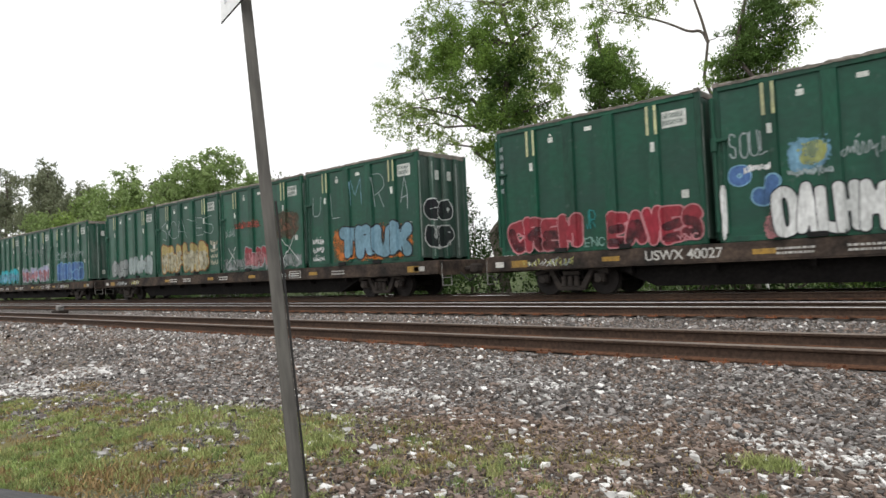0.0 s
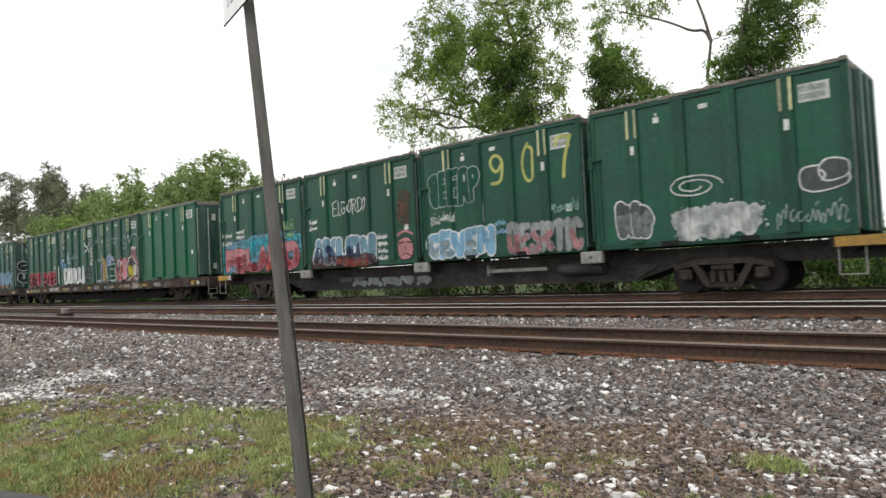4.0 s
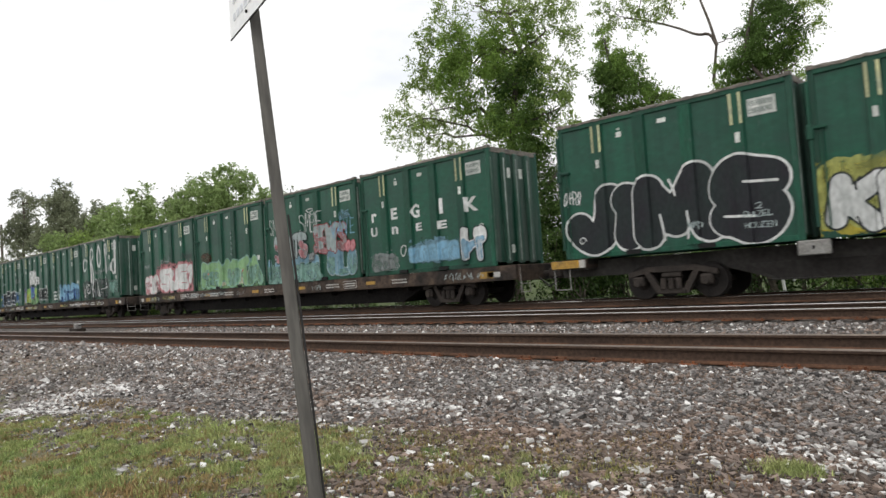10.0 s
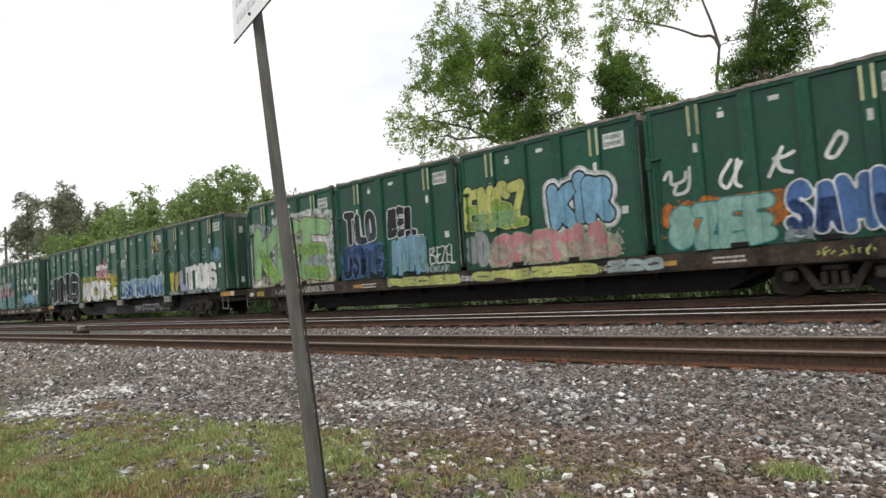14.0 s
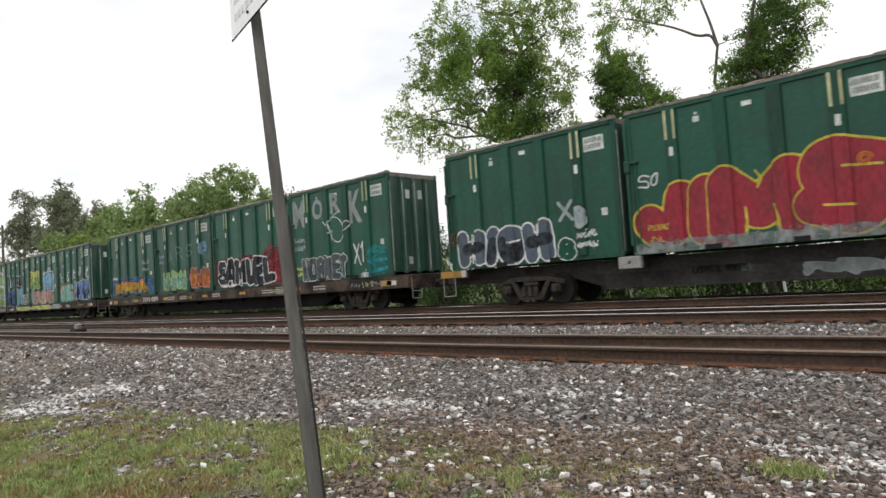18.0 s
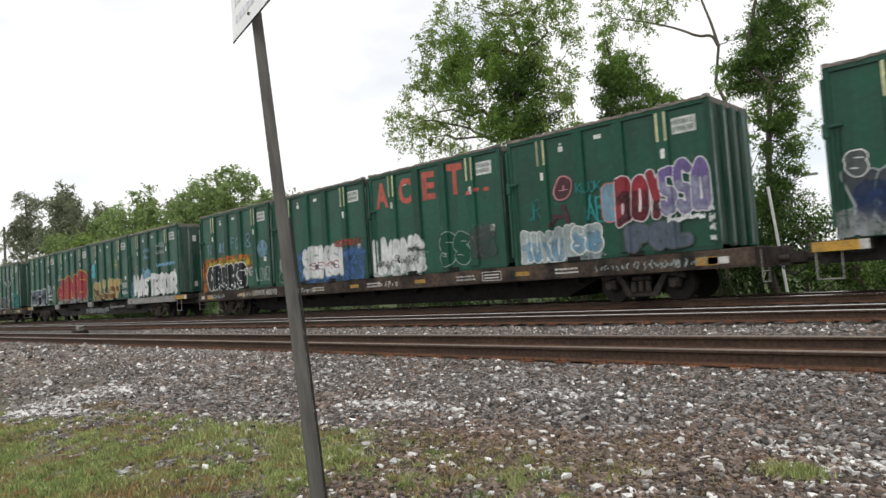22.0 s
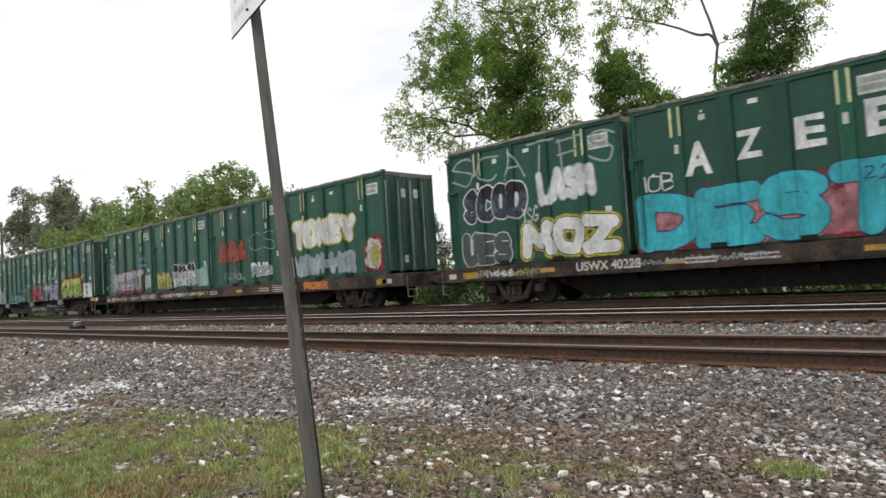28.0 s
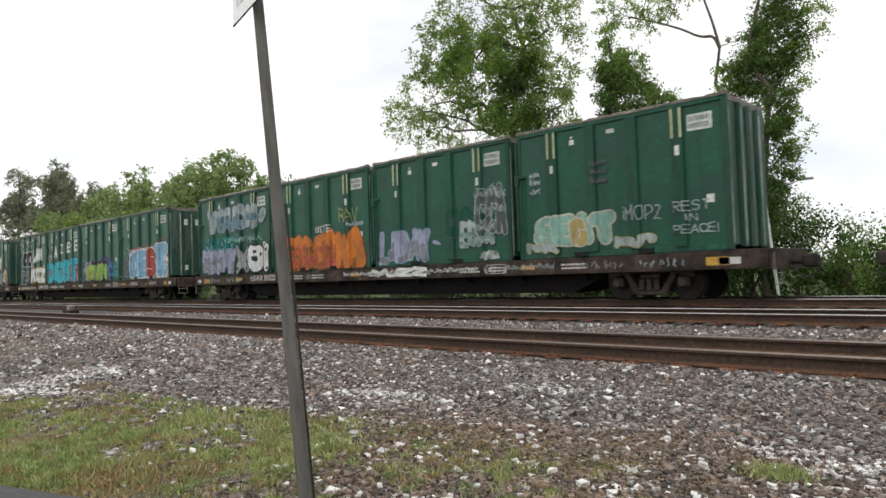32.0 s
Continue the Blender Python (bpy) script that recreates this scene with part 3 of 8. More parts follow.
def build_bogie(parent, x, spine):
    """A three-piece freight bogie at x, with two wheelsets."""
    b = part("bogie", box(x - 0.28, x + 0.28, 0.35, C_W - 0.35, 0.42, 0.74, 0.03), SHADE_STEEL, parent, "dark rusty cast-steel bogie")
    for y in (0.16, C_W - 0.30):
        bm = prism([(x + px, pz) for px, pz in ((-1.16, 0.56), (-1.16, 0.68), (-0.62, 0.82), (0.62, 0.82), (1.16, 0.68), (1.16, 0.56), (0.60, 0.68), (-0.60, 0.68))], y, y + 0.13)
        for s in (-1, 1):
            prism([(x + s * px, pz) for px, pz in ((0.74, 0.70), (0.58, 0.70), (0.30, 0.26), (0.30, 0.12), (0.42, 0.14))], y + 0.005, y + 0.125, bm)
            box(x + s * 0.89 - 0.15, x + s * 0.89 + 0.15, y - 0.05, y + 0.16, 0.32, 0.58, 0.04, bm)
            rod((x + s * 0.89, y - 0.09, 0.43), (x + s * 0.89, y - 0.04, 0.43), 0.10, 10, bm=bm)
        box(x - 0.36, x + 0.36, y - 0.04, y + 0.17, 0.12, 0.24, 0.02, bm)
        box(x - 0.26, x + 0.26, y + 0.01, y + 0.12, 0.54, 0.66, 0.02, bm)
        sf = part("side_frame", bm, BOGIE_M, b)
        for i in range(3):
            part("spring", rod((x - 0.2 + 0.2 * i, y + 0.07 - 0.09, 0.25), (x - 0.2 + 0.2 * i, y + 0.07 - 0.09, 0.52), 0.075, 10), BOGIE_M, sf)
    for s in (-1, 1):
        w = bmesh.new()
        yc = C_W / 2
        for side in (-1, 1):
            a = yc + side * 0.675
            rod((0, a, 0), (0, a + side * 0.13, 0), 0.42, 28, bm=w)
            rod((0, a - side * 0.03, 0), (0, a, 0), 0.45, 28, bm=w)
            rod((0, a + side * 0.12, 0), (0, a + side * 0.16, 0), 0.20, 16, 0.15, bm=w)
            for i in range(4):
                an = math.pi / 2 * i
                rod((0.29 * math.cos(an), a + side * 0.125, 0.29 * math.sin(an)), (0.29 * math.cos(an), a + side * 0.137, 0.29 * math.sin(an)), 0.035, 6, bm=w)
        rod((0, yc - 1.05, 0), (0, yc + 1.05, 0), 0.085, 10, bm=w)
        part("wheelset", w, WHEEL_M, b, "steel wheelset", pose(x + s * 0.89, 0, 0.42))
    return b


def letters(body, size, mat, parent, x, z, y, name, label=""):
    """Stencilled letters on a sill, standing upright on a plane facing -y."""
    cu = bpy.data.curves.new(name, "FONT")
    cu.body, cu.size, cu.extrude, cu.offset = body, size, 0.0015, size * 0.012
    ob = new(name, cu)
    me = bpy.data.meshes.new_from_object(ob)
    bpy.data.objects.remove(ob)
    me.materials.clear()
    me.materials.append(mat)
    o = part(name, me, None, parent, label, pose(x, y, z, 90))
    return o


LEN_DECK = 3 * C_STEP + C_L


def build_flatcar():
    f = thing("flatcar", "brown weathered steel container flatcar with yellow marks", "flatcar", "cars of the train")
    x0, x1 = -0.55, LEN_DECK + 0.75
    part("deck", box(x0, x1, 0.12, C_W - 0.12, DECK - 0.12, DECK - 0.004, 0.01), SILL, f)
    for y, o in ((-0.03, 1), (C_W + 0.03 - 0.11, -1)):
        bm = box(x0, x1, y, y + 0.11, DECK - 0.42, DECK - 0.008, 0.012)
        box(x0, x1, y - 0.03 * o + (0 if o > 0 else 0.0), y + 0.11, DECK - 0.45, DECK - 0.42, 0, bm)
        side = part("side_sill", bm, SILL, f)
        if o > 0:
            near = side
    # fishbelly sill, made deeper and wider to fill in the shade under the car
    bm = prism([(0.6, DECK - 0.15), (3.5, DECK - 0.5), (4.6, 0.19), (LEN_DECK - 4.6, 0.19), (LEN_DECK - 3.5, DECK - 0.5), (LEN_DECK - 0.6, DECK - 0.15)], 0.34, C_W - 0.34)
    part("centre_sill", bm, SHADE_STEEL, f)
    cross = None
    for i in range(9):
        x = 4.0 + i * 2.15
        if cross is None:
            cross = part("cross_bearer", prism([(-0.06, DECK - 0.13), (0.06, DECK - 0.13), (0.06, DECK - 0.62), (-0.06, DECK - 0.62)], 0.1, C_W - 0.1), SHADE_STEEL, f, m=pose(x, 0, 0)).data
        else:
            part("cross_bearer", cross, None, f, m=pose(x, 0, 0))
    for x, e in ((x0, -1), (x1, 1)):
        part("end_sill", box(min(x, x + 0.12 * e), max(x, x + 0.12 * e), 0.05, C_W - 0.05, DECK - 0.5, DECK - 0.02, 0.01), SILL, f)
        bm = rod((x, C_W / 2, 0.86), (x + e * 0.55, C_W / 2, 0.86), 0.085, 8)
        box(x + e * 0.55 - 0.17, x + e * 0.55 + 0.17, C_W / 2 - 0.16, C_W / 2 + 0.16, 0.70, 1.02, 0.05, bm)
        part("coupler", bm, BOGIE_M, f, "rusty coupler")
        bm = rod((x + e * 0.1, 0.06, 0.34), (x + e * 0.1, 0.06, DECK - 0.1), 0.014, 6)
        rod((x + e * 0.1, 0.5, 0.34), (x + e * 0.1, 0.5, DECK - 0.4), 0.014, 6, bm=bm)
        for z in (0.35, 0.6):
            rod((x + e * 0.1, 0.06, z), (x + e * 0.1, 0.5, z), 0.014, 6, bm=bm)
        part("step", bm, PALE_STEEL, f, "thin steel end step")
        bm = rod((x + e * 0.15, 0.9, 0.75), (x + e * 0.5, 0.95, 0.45), 0.025, 6)
        rod((x + e * 0.5, 0.95, 0.45), (x + e * 0.75, 1.0, 0.62), 0.025, 6, bm=bm)
        part("brake_hose", bm, POST_DARK, f)
    for x in (0.05, 0.05 + LEN_DECK - 1.0):
        part("sill_mark", box(x + 0.3, x + 0.85, -0.036, -0.03, DECK - 0.36, DECK - 0.16), YELLOW_MARK, near, "yellow reflective mark")
    for x in (3.3, 7.1, 11.4, 14.9, 19.2):
        part("sill_mark", box(x, x + 0.5, -0.036, -0.03, DECK - 0.30, DECK - 0.18), YELLOW_MARK, near, "yellow reflective mark")
    for x, w in ((-0.25, 0.3), (LEN_DECK - 0.35, 0.5)):
        part("sill_mark", box(x, x + w, -0.036, -0.03, DECK - 0.34, DECK - 0.18), WHITE_MARK, near, "white reflective mark")
    rng = random.Random(9)
    for xa in (7.6, 9.0, 12.4, 16.8, 20.6):
        bm = bmesh.new()
        for row in range(2):
            x = xa
            while x < xa + 0.75:
                w = rng.uniform(0.03, 0.10)
                box(x, x + w, -0.034, -0.0305, DECK - 0.22 - row * 0.1, DECK - 0.17 - row * 0.1, 0, bm)
                x += w + 0.03
        tagged(part("stencil_print", bm, WHITE_MARK, near, "small unreadable white stencilling"), kind="stuff")
    frame_box = bmesh.new()
    xa, za = 17.9, DECK - 0.38
    for a, b, c, d in ((0, 0.75, 0, 0.02), (0, 0.75, 0.26, 0.28), (0, 0.02, 0, 0.28), (0.73, 0.75, 0, 0.28), (0.08, 0.66, 0.07, 0.11), (0.08, 0.66, 0.16, 0.20)):
        box(xa + a, xa + b, -0.0345, -0.0305, za + c, za + d, 0, frame_box)
    part("stencil_box", frame_box, WHITE_MARK, near, "white stencilled data box")
    part("brake_pipe", rod((1.5, 0.35, 0.72), (LEN_DECK - 1.5, 0.35, 0.72), 0.03, 6), SHADE_STEEL, f)
    for x in (2.2, LEN_DECK - 2.2):
        build_bogie(f, x, False)
    return f


def build_spine_car():
    f = thing("spine_car", "grey steel spine car with pale side brackets", "flatcar", "cars of the train")
    x0, x1 = -0.55, LEN_DECK + 0.75
    yc = C_W / 2
    bm = prism([(x0, DECK - 0.06), (x0, DECK - 0.5), (4.2, DECK - 0.5), (5.2, 0.36), (LEN_DECK - 5.2, 0.36), (LEN_DECK - 4.2, DECK - 0.5), (x1, DECK - 0.5), (x1, DECK - 0.06)], yc - 0.62, yc + 0.62)
    spine = part("spine_beam", bm, SPINE, f)
    bm = prism([(4.6, DECK - 0.42), (5.3, 0.36), (LEN_DECK - 5.3, 0.36), (LEN_DECK - 4.6, DECK - 0.42)], yc - 0.66, yc - 0.62)
    part("side_plate", bm, SPINE, f)
    part("bottom_flange", box(5.1, LEN_DECK - 5.1, yc - 0.78, yc + 0.78, 0.33, 0.36, 0), SPINE, f)
    for i in range(5):
        x = i * C_STEP - 0.15
        x += {0: 0.5, 4: -0.45}.get(i, 0)
        part("cross_arm", prism([(x - 0.22, DECK - 0.30), (x + 0.22, DECK - 0.30), (x + 0.28, DECK - 0.006), (x - 0.28, DECK - 0.006)], 0.08, C_W - 0.08), SPINE, f)
        for y in (-0.06, C_W - 0.10):
            if 0 < i < 4:
                br = part("bracket", box(x - 0.32, x + 0.32, y, y + 0.16, DECK - 0.33, DECK - 0.01, 0.02), PALE_STEEL, f, "pale grey container bracket")
                if y < 0:
                    part("bracket_hole", box(x - 0.03, x + 0.03, y - 0.004, y, DECK - 0.2, DECK - 0.13), BLACK_HOLE, br)
    for xa, xb in ((x0, 0.6), (LEN_DECK - 0.5, x1)):
        part("end_platform", box(xa, xb, 0.0, C_W, DECK - 0.26, DECK - 0.012, 0.015), SILL, f)
        mark = part("end_mark", box(xa + 0.05, xb - 0.2, -0.045, 0.0, DECK - 0.24, DECK - 0.03), YELLOW_MARK, f, "yellow end mark")
        part("white_mark", box(xb - 0.2, xb - 0.02, -0.045, 0.0, DECK - 0.24, DECK - 0.03), WHITE_MARK, mark)
        bm = rod((xa + 0.1, 0.02, 0.34), (xa + 0.1, 0.02, DECK - 0.2), 0.016, 6)
        rod((xa + 0.6, 0.02, 0.34), (xa + 0.6, 0.02, DECK - 0.2), 0.016, 6, bm=bm)
        rod((xa + 0.1, 0.02, 0.35), (xa + 0.6, 0.02, 0.35), 0.016, 6, bm=bm)
        part("step", bm, PALE_STEEL, f, "thin steel end step")
    for x, e in ((x0, -1), (x1, 1)):
        bm = rod((x, yc, 0.86), (x + e * 0.55, yc, 0.86), 0.085, 8)
        box(x + e * 0.55 - 0.17, x + e * 0.55 + 0.17, yc - 0.16, yc + 0.16, 0.70, 1.02, 0.05, bm)
        part("coupler", bm, BOGIE_M, f, "rusty coupler")
    bm = box(15.2, 15.26, yc - 0.95, yc - 0.62, 0.62, 0.95)
    box(15.2, 17.4, yc - 0.97, yc - 0.93, 0.72, 0.82, 0, bm)
    part("brake_lever", bm, PALE_STEEL, f)
    part("air_tank", rod((17.8, yc - 0.85, 0.72), (19.2, yc - 0.85, 0.72), 0.17, 14), SPINE, f, "grey air tank")
    for x in (2.9, LEN_DECK - 2.9):
        build_bogie(f, x, True)
    return f


# start of each car along the train at t = 0, its type and its stencilled number
CARS = [(-97.2, "flat", ""), (-69.3, "flat", ""), (-40.95, "flat", ""), (-12.3, "flat", "USWX 40027"), (15.44, "spine", "USWX 90089"), (43.17, "flat", "USWX 20378"),
        (71.77, "flat", "USWX 20301"), (99.6, "spine", "USWX 90007"), (127.31, "flat", "USWX 20395"), (155.92, "flat", "USWX 40099"), (184.05, "spine", "USWX 90091"),
        (211.98, "flat", "USWX 40010"), (239.71, "spine", "USWX 90076"), (267.64, "flat", "USWX 40091"), (296.11, "flat", "USWX 40228"), (324.73, "flat", "USWX 80522"),
        (353.9, "flat", ""), (381.9, "flat", "")]
MOVING, WHEELS = [], []


def build_train():
    first = {"flat": build_flatcar(), "spine": build_spine_car()}
    can = build_container()
    used = set()
    for k, (s, kind, number) in enumerate(CARS):
        if kind in used:
            car = copy_thing(first[kind], Matrix())
        else:
            car, used = first[kind], used | {kind}
        if number:
            if kind == "flat":
                letters(number, 0.34, WHITE_MARK, car, 3.98 if k == 8 else 4.5, DECK - 0.33, -0.0335, "car_number", "white stencilled reporting mark")
            else:
                letters(number, 0.26, BAR_GREY, car, 7.6, 0.62, C_W / 2 - 0.664, "car_number", "dark stencilled reporting mark")
        MOVING.append((car, s, TRAIN_Z))
        for o in car.children_recursive:
            if o.name.startswith("wheelset"):
                WHEELS.append((o, s, o.location.copy()))
        for i in range(4):
            c = can if (k, i) == (0, 0) else copy_thing(can, Matrix())
            MOVING.append((c, s + i * C_STEP, TRAIN_Z + DECK))
            CONTAINERS[k, i] = c


CONTAINERS = {}
build_train()


# ---- painted graffiti, draped over panels and ribs ----
HUES = dict(hull=(0.009, 0.074, 0.043), white=(0.74, 0.75, 0.74), cream=(0.55, 0.52, 0.40), grey=(0.30, 0.32, 0.32), pale=(0.36, 0.42, 0.42), black=(0.022, 0.020, 0.026), maroon=(0.085, 0.030, 0.040),
            red=(0.31, 0.030, 0.048), brick=(0.34, 0.075, 0.055), pink=(0.55, 0.24, 0.26), salmon=(0.52, 0.12, 0.09), orange=(0.62, 0.19, 0.035), tan=(0.42, 0.33, 0.13), brown=(0.20, 0.085, 0.04),
            yellow=(0.55, 0.46, 0.06), lemon=(0.50, 0.52, 0.16), lime=(0.28, 0.46, 0.10), leaf=(0.27, 0.46, 0.23), mint=(0.26, 0.44, 0.38), teal=(0.03, 0.24, 0.24), cyan=(0.05, 0.42, 0.50),
            sky=(0.22, 0.42, 0.58), blue=(0.08, 0.16, 0.36), navy=(0.025, 0.045, 0.13), slate=(0.10, 0.12, 0.16), lilac=(0.36, 0.37, 0.50), purple=(0.17, 0.12, 0.30), rust=(0.14, 0.075, 0.05), ash=(0.085, 0.095, 0.095), dusk=(0.06, 0.06, 0.075), steel=(0.19, 0.33, 0.42))
PAINTS, GLYPHS = {}, {}


def paint(hue, thin=False):
    """Faded spray paint; the thin kind lets the container show through in flecks."""
    key = hue, thin
    if key not in PAINTS:
        c = HUES[hue]
        second = tuple(0.55 * a + 0.45 * g for a, g in zip(c, (0.02, 0.045, 0.034)))
        m = material("spray_paint_" + hue + ("_mist" if thin else ""), c, 0.55, 0, 0.19, 2.0, second, 13, 0.2, stretch=(1, 1, 0.5), spec=0.2)
        if thin:
            n, l = m.node_tree.nodes, m.node_tree.links
            fleck, cover, clear, mix = n.new("ShaderNodeTexNoise"), n.new("ShaderNodeMapRange"), n.new("ShaderNodeBsdfTransparent"), n.new("ShaderNodeMixShader")
            fleck.inputs["Scale"].default_value, fleck.inputs["Detail"].default_value = 3.2, 4
            l.new(n.new("ShaderNodeTexCoord").outputs["Object"], fleck.inputs["Vector"])
            cover.inputs["From Min"].default_value, cover.inputs["From Max"].default_value = 0.34, 0.66
            cover.inputs["To Min"].default_value, cover.inputs["To Max"].default_value = 0.30, 0.90
            l.new(fleck.outputs["Fac"], cover.inputs["Value"])
            l.new(cover.outputs["Result"], mix.inputs["Fac"])
            l.new(clear.outputs["BSDF"], mix.inputs[1])
            l.new(n["Principled BSDF"].outputs["BSDF"], mix.inputs[2])
            l.new(mix.outputs["Shader"], n["Material Output"].inputs["Surface"])
        PAINTS[key] = m
    return PAINTS[key]


def glyphs(body, offset, spacing):
    """Vertices and faces of a word in the built-in font, made fatter by offset."""
    key = body, offset, spacing
    if key not in GLYPHS:
        cu = bpy.data.curves.new("word", "FONT")
        cu.body, cu.size, cu.offset, cu.space_character, cu.resolution_u = body, 1.0, offset, spacing, 3
        ob = new("word", cu)
        me = bpy.data.meshes.new_from_object(ob)
        bpy.data.objects.remove(ob)
        GLYPHS[key] = ([(v.co.x, v.co.y) for v in me.vertices], [tuple(p.vertices) for p in me.polygons])
        bpy.data.meshes.remove(me)
    return GLYPHS[key]


def blob(cx, cz, rx, rz, tilt, rng, n=22, wobble=0.10, power=2.6):
    pts = []
    ph = [rng.uniform(0, 6.28) for _ in range(3)]
    for i in range(n):
        a = 2 * math.pi * i / n
        ca, sa = math.cos(a), math.sin(a)
        k = 1 + wobble * (0.6 * math.sin(2 * a + ph[0]) + 0.5 * math.sin(3 * a + ph[1]) + 0.4 * math.sin(5 * a + ph[2]))
        x = rx * k * math.copysign(abs(ca) ** (2 / power), ca)
        z = rz * k * math.copysign(abs(sa) ** (2 / power), sa)
        pts.append((cx + x * math.cos(tilt) - z * math.sin(tilt), cz + x * math.sin(tilt) + z * math.cos(tilt)))
    return pts


def stroke(points, w, caps=False):
    """A ribbon along points, as quads."""
    verts, faces, last = [], [], None
    for i, (x, z) in enumerate(points):
        a, b = points[max(0, i - 1)], points[min(len(points) - 1, i + 1)]
        dx, dz = b[0] - a[0], b[1] - a[1]
        l = math.hypot(dx, dz) or 1
        edge = [(x - dz / l * w / 2, z + dx / l * w / 2), (x + dz / l * w / 2, z - dx / l * w / 2)]
        if i:
            faces.append(tuple(range(len(verts), len(verts) + 4)))
            verts += [last[0], last[1], edge[1], edge[0]]
        last = edge
    if caps:
        for x, z in (points[0], points[-1]):
            faces.append(tuple(range(len(verts), len(verts) + 8)))
            verts += [(x + w / 2 * math.cos(k * math.pi / 4), z + w / 2 * math.sin(k * math.pi / 4)) for k in range(8)]
    return verts, faces


def surface(x, z):
    d = side_depth(x)
    if z < 0.13525:
        d = max(d, 0.020)
    if x < 0.145 or x > C_L - 0.145:
        d = max(d, 0.030)
    if z > C_H - 0.13525:
        d = max(d, 0.045)
    return d


LIFT = {}


def drape(owner, layers, label):
    """One painted piece: layers of (vertices, faces, hue), each lifted a little over the last."""
    bm = bmesh.new()
    lift = bm.verts.layers.float.new("lift")
    base = LIFT.get(owner.name, 0.010)
    hues = []
    for verts, faces, hue in layers:
        if not faces:
            continue
        base += 0.0009 if len(layers) < 8 else 0.0005
        if hue not in hues:
            hues.append(hue)
        vs = []
        for x, z in verts:
            v = bm.verts.new((min(max(x, 0.01), C_L - 0.01), 0, min(max(z, 0.015), C_H - 0.02)))
            v[lift] = base
            vs.append(v)
        for f in faces:
            try:
                bm.faces.new([vs[i] for i in f]).material_index = hues.index(hue)
            except ValueError:
                pass
    LIFT[owner.name] = base if base < 0.070 else 0.012
    lo, hi = min(v.co.x for v in bm.verts), max(v.co.x for v in bm.verts)
    planes = [((c, 0, 0), (1, 0, 0)) for c in CUTS + [0.146, C_L - 0.146, 0.144, C_L - 0.144] if lo < c < hi]
    planes += [((0, 0, c), (0, 0, 1)) for c in (0.136, C_H - 0.136, 0.1345, C_H - 0.1345)]
    for co, no in planes:
        bmesh.ops.bisect_plane(bm, geom=bm.verts[:] + bm.edges[:] + bm.faces[:], plane_co=co, plane_no=no, dist=1e-5)
    for v in bm.verts:
        v.co.y = -surface(v.co.x, v.co.z) - v[lift]
    bm.normal_update()
    flip = [f for f in bm.faces if f.normal.y > 0]
    bmesh.ops.reverse_faces(bm, faces=flip)
    part("graffiti", bm, [paint(h.lstrip("~"), h.startswith("~")) for h in hues], owner, label)["kind"] = "stuff"


def fit_word(body, box_, rng, offsets, spacing=1.12, wave=0.05):
    """The word at each offset, stretched into the box (u0, u1, v0, v1 of the side)."""
    u0, u1, v0, v1 = box_
    x0, x1, z0, z1 = u0 * C_L, u1 * C_L, v0 * C_H, v1 * C_H
    big = glyphs(body, offsets[0], spacing)[0]
    ax, bx = min(p[0] for p in big), max(p[0] for p in big)
    az, bz = min(p[1] for p in big), max(p[1] for p in big)
    ph, k = rng.uniform(0, 6.28), rng.uniform(1.2, 2.2)
    out = []
    for o in offsets:
        vs, fs = glyphs(body, o, spacing)
        moved = []
        for x, z in vs:
            a, b = (x - ax) / (bx - ax), (z - az) / (bz - az)
            a += wave * 0.35 * math.sin(b * 5 + ph + a * 9)
            b = b * (1 - wave + wave * math.sin(6.28 * k * a + ph)) + wave * 0.6 * math.sin(6.28 * k * 1.7 * a + ph * 2)
            moved.append((x0 + (x1 - x0) * a, z0 + (z1 - z0) * b))
        out.append((moved, fs))
    return out


